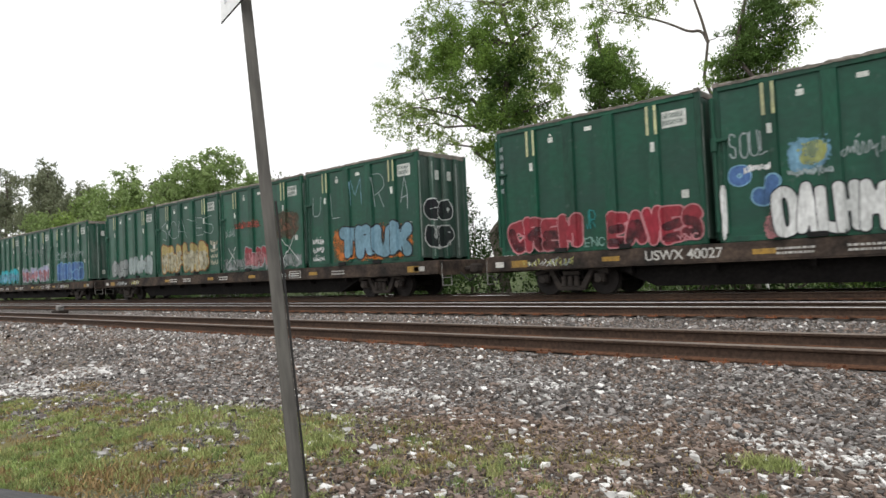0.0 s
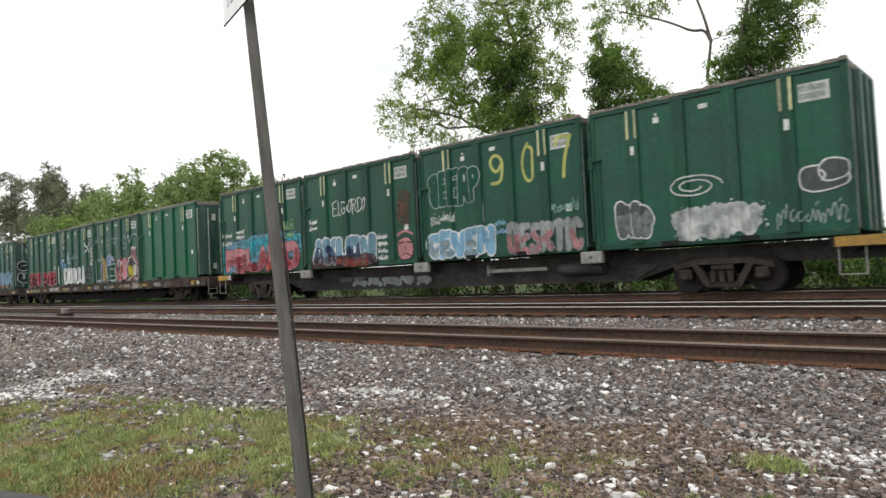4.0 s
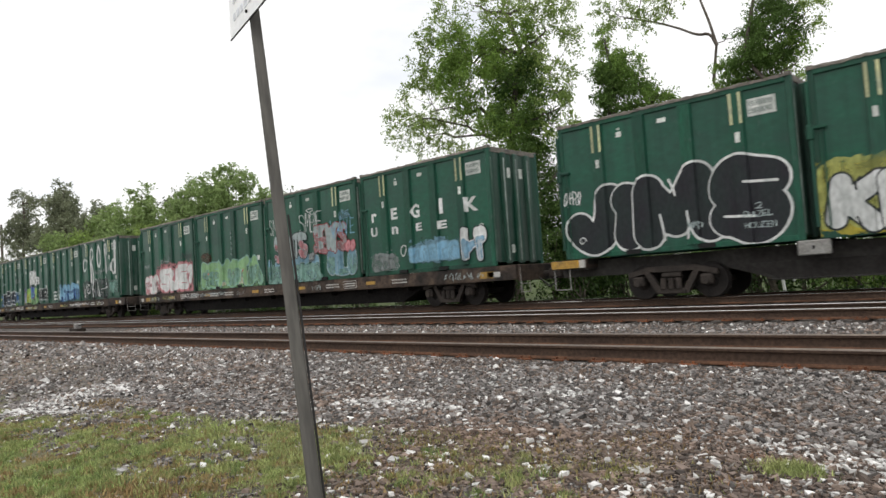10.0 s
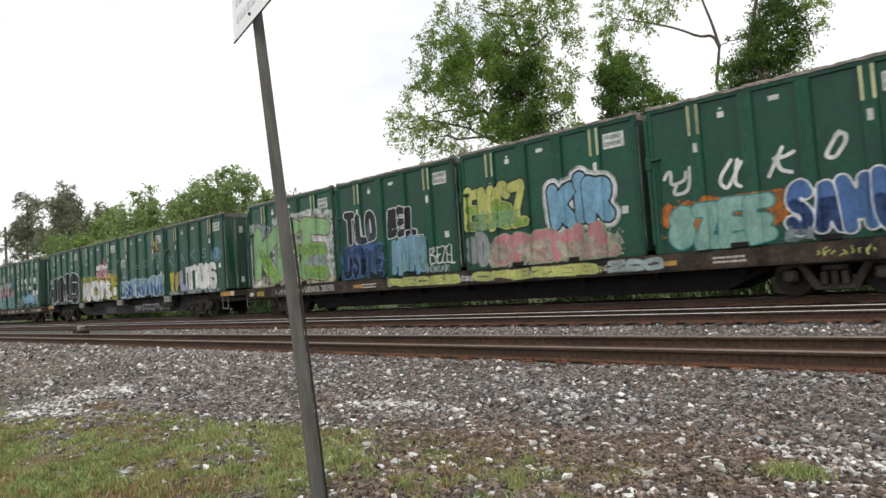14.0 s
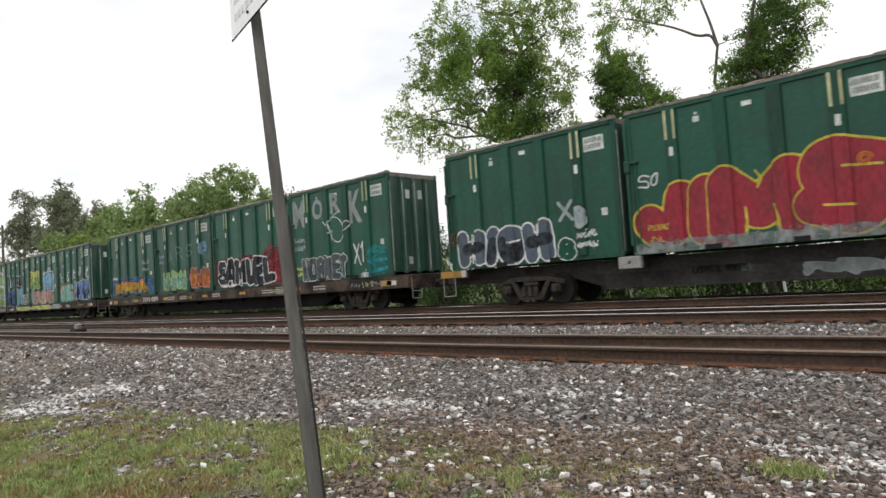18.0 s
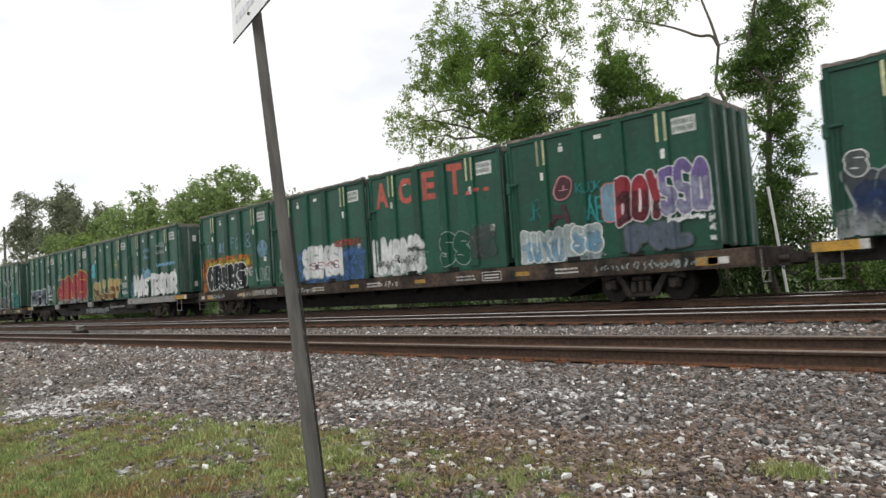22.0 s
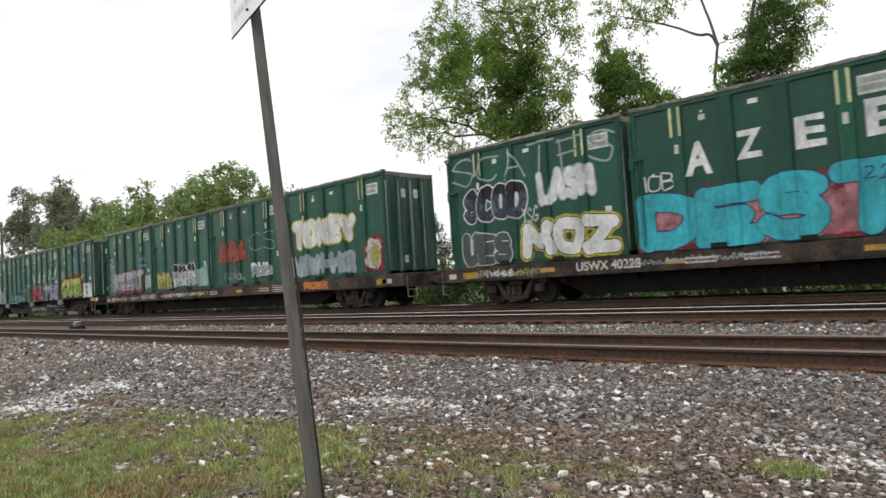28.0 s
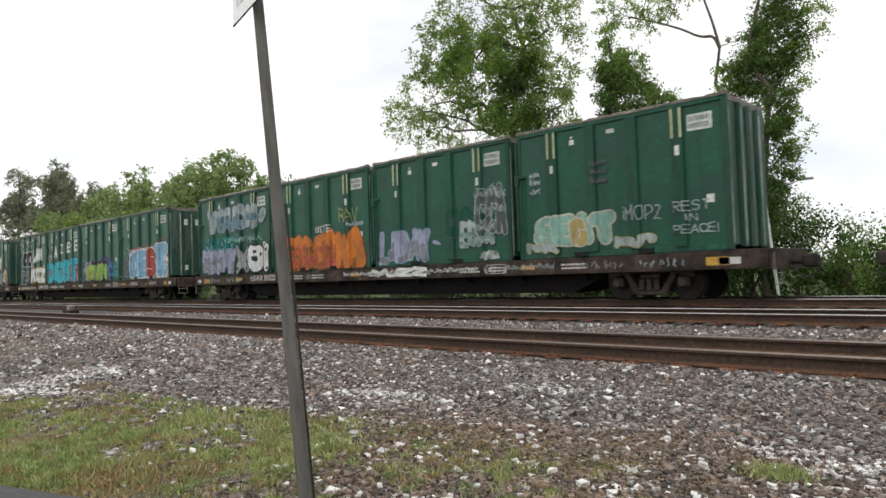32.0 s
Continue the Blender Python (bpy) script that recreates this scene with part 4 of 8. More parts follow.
# skeletons of hand-drawn capitals on a grid 4 wide and 6 high
HAND = {
    "A": [[(0, 0), (1, 3.2), (2, 6)], [(2, 6), (3, 3.2), (4, 0)], [(0.9, 1.9), (3.1, 1.9)]],
    "B": [[(0, 0), (0, 6)], [(0, 6), (2.6, 6), (3.5, 5.4), (3.3, 3.6), (0.4, 3.1)], [(0.4, 3.1), (3.4, 3), (4.2, 1.6), (3.4, 0), (0, 0)]],
    "C": [[(3.8, 4.8), (3, 6), (1.2, 6), (0, 4.4), (0, 1.6), (1.2, 0), (3, 0), (3.8, 1.2)]],
    "D": [[(0, 0), (0, 6)], [(0, 6), (2.6, 6), (4.2, 4.4), (4.2, 1.6), (2.6, 0), (0, 0)]],
    "E": [[(3.6, 6), (0, 6)], [(0, 6), (0, 0)], [(0, 0), (3.6, 0)], [(0, 3), (3, 3)]],
    "F": [[(3.6, 6), (0, 6)], [(0, 6), (0, 0)], [(0, 3), (3, 3)]],
    "G": [[(3.8, 4.8), (3, 6), (1.2, 6), (0, 4.4), (0, 1.6), (1.2, 0), (3, 0), (3.9, 1), (3.9, 2.6)], [(3.9, 2.6), (2.2, 2.6)]],
    "H": [[(0, 0), (0, 6)], [(3.8, 0), (3.8, 6)], [(0, 3), (3.8, 3)]],
    "I": [[(0.5, 0), (0.5, 6)]],
    "J": [[(2.6, 6), (2.6, 2), (2, 0.2), (0.6, 0.2), (0, 1.6)]],
    "K": [[(0, 0), (0, 6)], [(3.8, 6), (0.4, 2.9)], [(1.0, 3.4), (4, 0)]],
    "L": [[(0, 6), (0, 0)], [(0, 0), (3.4, 0)]],
    "M": [[(0, 0), (0.2, 6)], [(0.2, 6), (2.5, 2.2)], [(2.5, 2.2), (4.8, 6)], [(4.8, 6), (5, 0)]],
    "N": [[(0, 0), (0, 6)], [(0, 6), (3.8, 0)], [(3.8, 0), (3.8, 6)]],
    "O": [[(2, 6), (0.2, 5.6), (-0.2, 3), (0.2, 0.4), (2, 0), (3.8, 0.4), (4.2, 3), (3.8, 5.6), (2, 6)]],
    "P": [[(0, 0), (0, 6)], [(0, 6), (2.8, 6), (3.9, 5.2), (3.7, 3.2), (0.4, 2.7)]],
    "R": [[(0, 0), (0, 6)], [(0, 6), (2.8, 6), (3.9, 5.2), (3.7, 3.2), (0.4, 2.8)], [(1.6, 2.8), (4, 0)]],
    "S": [[(3.7, 5.2), (2.8, 6), (1.0, 6), (0, 4.9), (0.4, 3.4), (3.2, 2.8), (3.9, 1.4), (2.9, 0), (1.0, 0), (0, 0.9)]],
    "T": [[(0, 6), (4, 6)], [(2, 6), (2, 0)]],
    "U": [[(0, 6), (0, 1.6), (0.8, 0), (3.0, 0), (3.8, 1.6), (3.8, 6)]],
    "V": [[(0, 6), (1.9, 0)], [(1.9, 0), (3.8, 6)]],
    "W": [[(0, 6), (1.2, 0)], [(1.2, 0), (2.5, 4.4)], [(2.5, 4.4), (3.8, 0)], [(3.8, 0), (5, 6)]],
    "X": [[(0, 6), (4, 0)], [(0, 0), (4, 6)]],
    "Y": [[(0, 6), (2, 2.8)], [(4, 6), (2, 2.8)], [(2, 2.8), (2, 0)]],
    "Z": [[(0, 6), (3.8, 6)], [(3.8, 6), (0, 0)], [(0, 0), (4, 0)]],
    "y": [[(0, 4.4), (0.3, 6), (1.0, 5.6), (0.9, 3.2), (1.6, 2.8), (2.6, 4.2), (3.2, 6)], [(3.2, 6), (2.9, 3), (2.4, 0.8), (1.4, 0.2), (1.3, 1.8)]],
    "u": [[(1.6, 6), (0, 1.6), (0.5, 0), (1.8, 0.8), (3.2, 5.2)], [(3.2, 5.2), (2.4, 1.0), (3.2, 0.2)]],
    "k": [[(2.2, 6), (0.2, 0)], [(0.9, 3.4), (2.6, 3.9), (4, 3.9)], [(1.6, 3.6), (1.9, 1.2), (3.0, 0.6)]],
    "o": [[(2.2, 6), (0.6, 4), (0, 1.2), (0.9, 0), (2.2, 1.2), (3.1, 4), (2.9, 5.6), (2.2, 6)]],
    "n": [[(1.9, 6), (0, 1.4)], [(0.8, 3.2), (2.4, 4.6), (2.9, 6)], [(2.9, 6), (1.6, 1.2), (2.0, 0), (3.6, 0.6)]],
    "e": [[(0.3, 3), (3.6, 3.4), (3.2, 5.4), (1.6, 6), (0.2, 4.4), (0.2, 1.4), (1.6, 0), (3.4, 0.8)]],
    "i": [[(0.8, 0), (0.8, 3.9)], [(0.8, 5.7), (0.85, 5.9)]],
    "Q": [[(2, 6), (0.2, 5.6), (-0.2, 3), (0.2, 0.4), (2, 0), (3.8, 0.4), (4.2, 3), (3.8, 5.6), (2, 6)], [(2.6, 1.6), (4.2, -0.2)]],
    "9": [[(3.4, 4.2), (2, 3), (0.4, 4), (0.6, 5.6), (2, 6), (3.4, 5), (3.3, 1.6), (2, 0), (0.5, 0.6)]],
    "0": [[(2, 6), (0.4, 4.8), (0.2, 2), (1.2, 0.1), (2.8, 0.3), (3.8, 2.4), (3.4, 5), (2, 6)]],
    "7": [[(0, 5.2), (0.2, 6), (3.8, 6)], [(3.8, 6), (2.4, 3), (2.0, 0)]],
    "5": [[(3.6, 6), (0.8, 5.8), (0.4, 3.6), (2.6, 3.6), (3.4, 1.8), (2.2, 0), (0, 0.6)]],
    "2": [[(0.2, 4.8), (1.4, 6), (3.2, 5.4), (3.2, 3.8), (0, 0)], [(0, 0), (3.8, 0)]],
    "1": [[(0, 4.8), (1.4, 6)], [(1.4, 6), (1.4, 0)]],
    "3": [[(0.2, 5.2), (1.6, 6), (3.2, 5.2), (3, 3.6), (1.4, 3.1)], [(1.4, 3.1), (3.6, 2.6), (3.6, 0.8), (1.8, 0), (0, 0.8)]],
    "4": [[(2.6, 6), (0, 2)], [(0, 2), (3.8, 2)], [(2.6, 6), (2.6, 0)]],
    "!": [[(0.6, 6), (0.5, 2)], [(0.5, 0), (0.5, 0.3)]],
    ".": [[(0.4, 0), (0.4, 0.4)]],
    "8": [[(2, 6), (0.4, 5.4), (0.5, 3.6), (3.5, 2.6), (3.9, 0.8), (2, 0), (0.1, 0.8), (0.5, 2.6), (3.5, 3.6), (3.6, 5.4), (2, 6)]],
}


def lumps(box_, rng, fill, line, n):
    """An unreadable throw-up: outlined fat lumps, each painted over the last, with slits."""
    u0, u1, v0, v1 = box_
    x0, x1, z0, z1 = u0 * C_L, u1 * C_L, v0 * C_H, v1 * C_H
    step, high = (x1 - x0) / n, z1 - z0
    lw = max(0.014, min(0.036, 0.10 * step))
    layers = []
    for i in range(n):
        cx = x0 + step * (i + 0.5)
        tall = rng.uniform(0.80, 1.0) * high
        forms = [(cx, z0 + tall / 2, step * rng.uniform(0.46, 0.58), tall / 2, rng.uniform(-0.16, 0.16), rng.uniform(2.6, 5.0))]
        if rng.random() < 0.8:
            low = rng.random() < 0.6
            h = high * rng.uniform(0.26, 0.36)
            forms.append((cx + step * rng.uniform(0.1, 0.4), z0 + (h if low else high - h), step * rng.uniform(0.34, 0.5), h, rng.uniform(-0.4, 0.4), 2.4))
        for fx, fz, rx, rz, tilt, power in forms:
            seed = rng.random()
            for grow, hue in ((lw, line), (0.0, fill)):
                pts = blob(fx, fz, rx + grow, rz + grow, tilt, random.Random(seed), 24, 0.07, power)
                layers.append((pts, [tuple(range(24))], hue))
        if rng.random() < 0.75:
            zz = z0 + high * rng.uniform(0.25, 0.5)
            xx = cx + step * rng.uniform(-0.2, 0.15)
            layers.append((*stroke([(xx + 0.10 * step * math.sin(j * 0.8 + i), zz + high * 0.09 * j) for j in range(5)], lw * 1.3), line))
    return layers


def rounded(points, times=2):
    """Corner cutting, ends kept."""
    for _ in range(times):
        if len(points) < 3:
            break
        out = [points[0]]
        for (ax, az), (bx, bz) in zip(points, points[1:]):
            out += [(ax * 0.75 + bx * 0.25, az * 0.75 + bz * 0.25), (ax * 0.25 + bx * 0.75, az * 0.25 + bz * 0.75)]
        points = out + [points[-1]]
    return points


def merged(bars, h):
    """One flat outline round many round-ended bars (x, z, x, z, first and last radius): contours on a grid of step h."""
    p = np.array(bars, float)
    big = max(p[:, 4].max(), p[:, 5].max()) + 1.5 * h
    x0, z0 = min(p[:, 0].min(), p[:, 2].min()) - big, min(p[:, 1].min(), p[:, 3].min()) - big
    nx, nz = int((max(p[:, 0].max(), p[:, 2].max()) + big - x0) / h) + 2, int((max(p[:, 1].max(), p[:, 3].max()) + big - z0) / h) + 2
    field = np.full((nx, nz), -1.0)
    for ax, az, bx, bz, ra, rb in bars:
        r = max(ra, rb) + 1.5 * h
        i0, i1 = max(0, int((min(ax, bx) - r - x0) / h)), min(nx, int((max(ax, bx) + r - x0) / h) + 2)
        j0, j1 = max(0, int((min(az, bz) - r - z0) / h)), min(nz, int((max(az, bz) + r - z0) / h) + 2)
        gx, gz = (x0 + h * np.arange(i0, i1))[:, None], (z0 + h * np.arange(j0, j1))[None]
        dx, dz = bx - ax, bz - az
        k = np.clip(((gx - ax) * dx + (gz - az) * dz) / (dx * dx + dz * dz + 1e-12), 0, 1)
        d = ra + (rb - ra) * k - np.hypot(gx - ax - k * dx, gz - az - k * dz)
        np.maximum(field[i0:i1, j0:j1], d, out=field[i0:i1, j0:j1])
    inside = field > 0
    level = field.tolist()
    count = inside[:-1, :-1].astype(int) + inside[1:, :-1] + inside[1:, 1:] + inside[:-1, 1:]
    vv, ff = [], []
    for j in range(nz - 1):          # full cells, joined along each row
        run = None
        for i in np.flatnonzero(count[:, j] == 4).tolist() + [-9]:
            if run is not None and i == run[1] + 1:
                run[1] = i
                continue
            if run is not None:
                xa, xb, za = x0 + h * run[0], x0 + h * (run[1] + 1), z0 + h * j
                ff.append(tuple(range(len(vv), len(vv) + 4)))
                vv += [(xa, za), (xb, za), (xb, za + h), (xa, za + h)]
            run = [i, i]
    for i, j in np.argwhere((count > 0) & (count < 4)).tolist():
        ring = ((i, j), (i + 1, j), (i + 1, j + 1), (i, j + 1))
        loop = []
        for q in range(4):
            (ia, ja), (ib, jb) = ring[q], ring[(q + 1) % 4]
            va, vb = level[ia][ja], level[ib][jb]
            if va > 0:
                loop.append((x0 + h * ia, z0 + h * ja))
            if (va > 0) != (vb > 0):
                k = min(0.98, max(0.02, va / (va - vb)))
                loop.append((x0 + h * (ia + (ib - ia) * k), z0 + h * (ja + (jb - ja) * k)))
        if len(loop) > 2:
            ff.append(tuple(range(len(vv), len(vv) + len(loop))))
            vv += loop
    return vv, ff


def joined(strokes, wide):
    """Fat lines of one width, merged."""
    bars = [(*p, *q, wide / 2, wide / 2) for pts in strokes for p, q in zip(pts, pts[1:])]
    return merged(bars, min(0.038, max(0.014, wide * (0.5 if wide < 0.06 else 0.22))))


NEXT_HUE = dict(pink=("purple", "red", "orange", "white"), red=("pink", "maroon", "orange"), purple=("lilac", "pink", "blue"), blue=("sky", "navy", "white"), black=("white", "slate"), navy=("blue", "white"), white=("pale", "pale", "sky"),
                lime=("leaf", "yellow", "white"), leaf=("lime", "mint", "white"), mint=("teal", "white"), steel=("pale", "sky", "white"), sky=("blue", "white"), cyan=("sky", "teal"), orange=("yellow", "red", "white"), tan=("cream", "brown", "lemon"),
                lemon=("yellow", "white"), yellow=("orange", "cream"), lilac=("purple", "white", "pink"), slate=("white", "grey"), brown=("orange", "tan"), teal=("cyan", "mint"), maroon=("red", "pink"), cream=("white", "tan"), dusk=("lilac", "grey"), ash=("grey", "white"))


def loose_form(rng):
    """A letter-like but unreadable figure on the same grid."""
    a, b = rng.uniform(-0.5, 0.6), rng.uniform(-0.4, 0.8)
    form = [[(a, 0), ((a + b) / 2 + rng.uniform(-0.5, 0.5), 3), (b, 6)]]
    z = rng.choice((6, 6, 3, 5))
    form.append([(b, z), (rng.uniform(2.2, 3.8), z + rng.uniform(-0.6, 0.4)), (rng.uniform(2.8, 4), rng.uniform(2.4, 3.6)), (rng.uniform(0.8, 2.0), rng.uniform(2.2, 3.4))])
    if rng.random() < 0.75:
        form.append([(rng.uniform(0.8, 1.6), rng.uniform(2, 3)), (rng.uniform(2.6, 4.2), rng.uniform(0.8, 2)), (rng.uniform(2.4, 4.4), 0)])
    return form


# slits left open in fat letters, on the same grid
SLITS = {"A": [((2, 2.6), (2, 3.8)), ((2, 0), (2, 0.9))], "B": [((1.5, 4.5), (2.3, 4.5)), ((1.6, 1.5), (2.5, 1.5))], "C": [((1.9, 3), (4, 3.1))], "D": [((2.0, 2.0), (2.0, 4.0))], "E": [((1.7, 4.5), (4, 4.6)), ((1.7, 1.5), (4, 1.4))],
         "F": [((1.8, 4.5), (4, 4.6)), ((2.0, 0), (2.0, 1.6))], "G": [((1.9, 3.4), (4, 3.8))], "H": [((1.9, 0), (1.9, 1.9)), ((1.9, 4.1), (1.9, 6))], "K": [((2.4, 0), (1.9, 1.4)), ((1.9, 4.6), (2.2, 6))], "L": [((1.8, 1.8), (3.4, 1.9))],
         "M": [((1.2, 0), (1.3, 2.6)), ((3.7, 0), (3.6, 2.6)), ((2.5, 4.4), (2.5, 6))], "N": [((1.2, 0), (1.2, 2.4)), ((2.6, 3.8), (2.6, 6))], "O": [((2, 2.1), (2, 3.9))], "P": [((1.6, 4.4), (2.4, 4.4)), ((2.4, 0), (2.2, 1.4))], "R": [((1.6, 4.5), (2.4, 4.5)), ((1.9, 0), (1.8, 1.5))],
         "S": [((1.7, 4.5), (4, 4.3)), ((0, 1.7), (2.2, 1.5))], "U": [((1.9, 2.0), (1.9, 6))], "V": [((1.9, 3.4), (1.9, 6))], "Y": [((2, 4.4), (2, 6))], "Z": [((0.6, 4.3), (1.8, 4.2)), ((2.2, 1.8), (3.6, 1.7))], "8": [((1.8, 4.6), (2.2, 4.6)), ((1.8, 1.4), (2.2, 1.4))], "o": [((1.6, 2.2), (1.8, 3.8))]}


def hand_form(c):
    return HAND.get(c) or HAND.get(c.upper()) or HAND["I"]


def bubble_word(body, box_, rng, fill, line, fat=2.3, halo="", glint="", tone="", dots="", sharp=False, thick=0.34, lap=0.66, lw=0.0, wild=1.0, grow=0.0):
    """Hand-drawn fat letters, packed tight inside one outline, each painted over its left neighbour.
    halo: a sprayed glow; glint: gleams; tone: a second shade low in the letters; dots: spots; grow: how much taller the last letter is than the first."""
    u0, u1, v0, v1 = box_
    x0, x1, z0, z1 = u0 * C_L, u1 * C_L, v0 * C_H, v1 * C_H
    forms = [hand_form(c) for c in body] if isinstance(body, str) else body
    widths = [max(0.6, max(p[0] for s in f for p in s)) for f in forms]
    high, wide = z1 - z0, x1 - x0
    cell = wide / (0.78 * sum(widths) + 0.7 * fat * (len(forms) - 1) + fat)
    w = min(fat * cell, thick * high)
    lw = lw or max(0.020, min(0.050, 0.13 * w))
    wide, left = wide - 2.4 * lw, x0 + 1.2 * lw
    sx = max(0.25 * w, (wide - w - lap * w * (len(forms) - 1)) / sum(widths))
    drawn, x = [], left + w / 2
    for i, (form, width) in enumerate(zip(forms, widths)):
        tall = high * (1 - grow + grow * (i + 1) / len(forms)) * rng.uniform(0.93, 1.0)
        sz = max(0.2 * w, tall - w - 2.4 * lw) / 6
        tilt, dz = wild * rng.uniform(-0.07, 0.07), wild * rng.uniform(0, 0.03) * high
        strokes = []
        for s in form:
            pts = []
            shaky = [(px + wild * rng.gauss(0, 0.22), pz + wild * rng.gauss(0, 0.26)) for px, pz in s]
            if s[0] == s[-1]:
                shaky[-1] = shaky[0]
            for px, pz in rounded(shaky, 1 if sharp else 2):
                a, b = (px - width / 2) * sx, (pz - 3) * sz
                b += wild * 0.02 * high * math.sin(px * 1.7 + x * 3)
                pts.append((x + width / 2 * sx + a * math.cos(tilt) - b * math.sin(tilt), z0 + tall / 2 + dz + a * math.sin(tilt) + b * math.cos(tilt)))
            strokes.append(pts)
        cuts = []
        if isinstance(body, str) and w > 0.27 * high:
            for line_ in SLITS.get(body[i], SLITS.get(body[i].upper(), ())):
                cuts.append([(x + (px + rng.gauss(0, 0.12)) * sx - (pz - 3) * sz * tilt, z0 + tall / 2 + dz + (pz - 3) * (sz + 0.10 * w)) for px, pz in (line_[0], ((line_[0][0] + line_[1][0]) / 2 + 0.12, (line_[0][1] + line_[1][1]) / 2), line_[1])])
        drawn.append((strokes, cuts))
        x += width * sx + lap * w
    every = [pts for strokes, cuts in drawn for pts in strokes]
    layers = []
    if halo:
        layers.append((*joined(every, w + 7 * lw), "~" + halo))
        layers.append((*joined(every, w + 4.6 * lw), halo))
    layers.append((*joined(every, w + 2.2 * lw), line))
    for strokes, cuts in drawn:
        layers.append((*joined(strokes, w + 1.3 * lw), line))
        layers.append((*joined(strokes, w), fill))
        if tone:
            low = [(*p, *q, w * 0.42, w * 0.42) for pts in strokes for p, q in zip(pts, pts[1:]) if max(p[1], q[1]) < z0 + high * 0.62]
            if low:
                layers.append((*merged(low, 0.034), "~" + tone))
        if cuts:
            layers.append((*joined(cuts, lw * 1.1), line))
        marks = []
        for pts in strokes:
            if glint and rng.random() < 0.7:
                i = rng.randrange(len(pts) - 1)
                cx, cz = pts[i][0] - 0.22 * w, pts[i][1] + 0.18 * w
                marks.append([(cx - 0.10 * w, cz - 0.12 * w), (cx + 0.04 * w, cz + 0.12 * w)])
        if marks:
            layers.append((*joined(marks, lw * 1.1), glint))
        if dots:
            spots = []
            for pts in strokes:
                for _ in range(2):
                    cx, cz = rng.choice(pts)
                    spots.append([(cx + w * rng.uniform(-0.2, 0.2), cz + w * rng.uniform(-0.2, 0.2))] * 2)
            layers.append((*merged([(*p, *p, r, r) for p, _ in spots for r in (w * rng.uniform(0.10, 0.2),)], 0.02), dots))
    return layers


def hand_word(body, box_, rng, hue, pen=0.03, slant=0.0, taper=0.0):
    """Thin hand lettering; taper makes the strokes swell towards their starts."""
    u0, u1, v0, v1 = box_
    x0, x1, z0, z1 = u0 * C_L, u1 * C_L, v0 * C_H, v1 * C_H
    forms = [hand_form(c) for c in body]
    widths = [max(0.8, max(p[0] for s in f for p in s)) for f in forms]
    sx, sz = (x1 - x0 - pen) / (sum(widths) + 1.1 * (len(forms) - 1)), (z1 - z0 - pen) / 6
    lines, x = [], x0 + pen / 2
    for form, width in zip(forms, widths):
        dz, tilt = rng.uniform(-0.03, 0.03) * (z1 - z0), rng.uniform(-0.04, 0.04)
        for s in form:
            shaky = [(px + rng.gauss(0, 0.3), pz + rng.gauss(0, 0.35)) for px, pz in s]
            lines.append([(x + px * sx + (slant + tilt) * pz * sz, z0 + pen / 2 + dz + pz * sz) for px, pz in rounded(shaky, 2)])
        x += (width + 1.1) * sx
    return [(*joined(lines, pen), hue)]


def swelling(points, w0, w1):
    """A stroke that swells from w0 to w1, with round ends."""
    pts = rounded(points, 3)
    n = len(pts) - 1
    return merged([(*p, *q, (w0 + (w1 - w0) * i / n) / 2, (w0 + (w1 - w0) * (i + 1) / n) / 2) for i, (p, q) in enumerate(zip(pts, pts[1:]))], 0.03 if min(w0, w1) > 0.06 else 0.016)


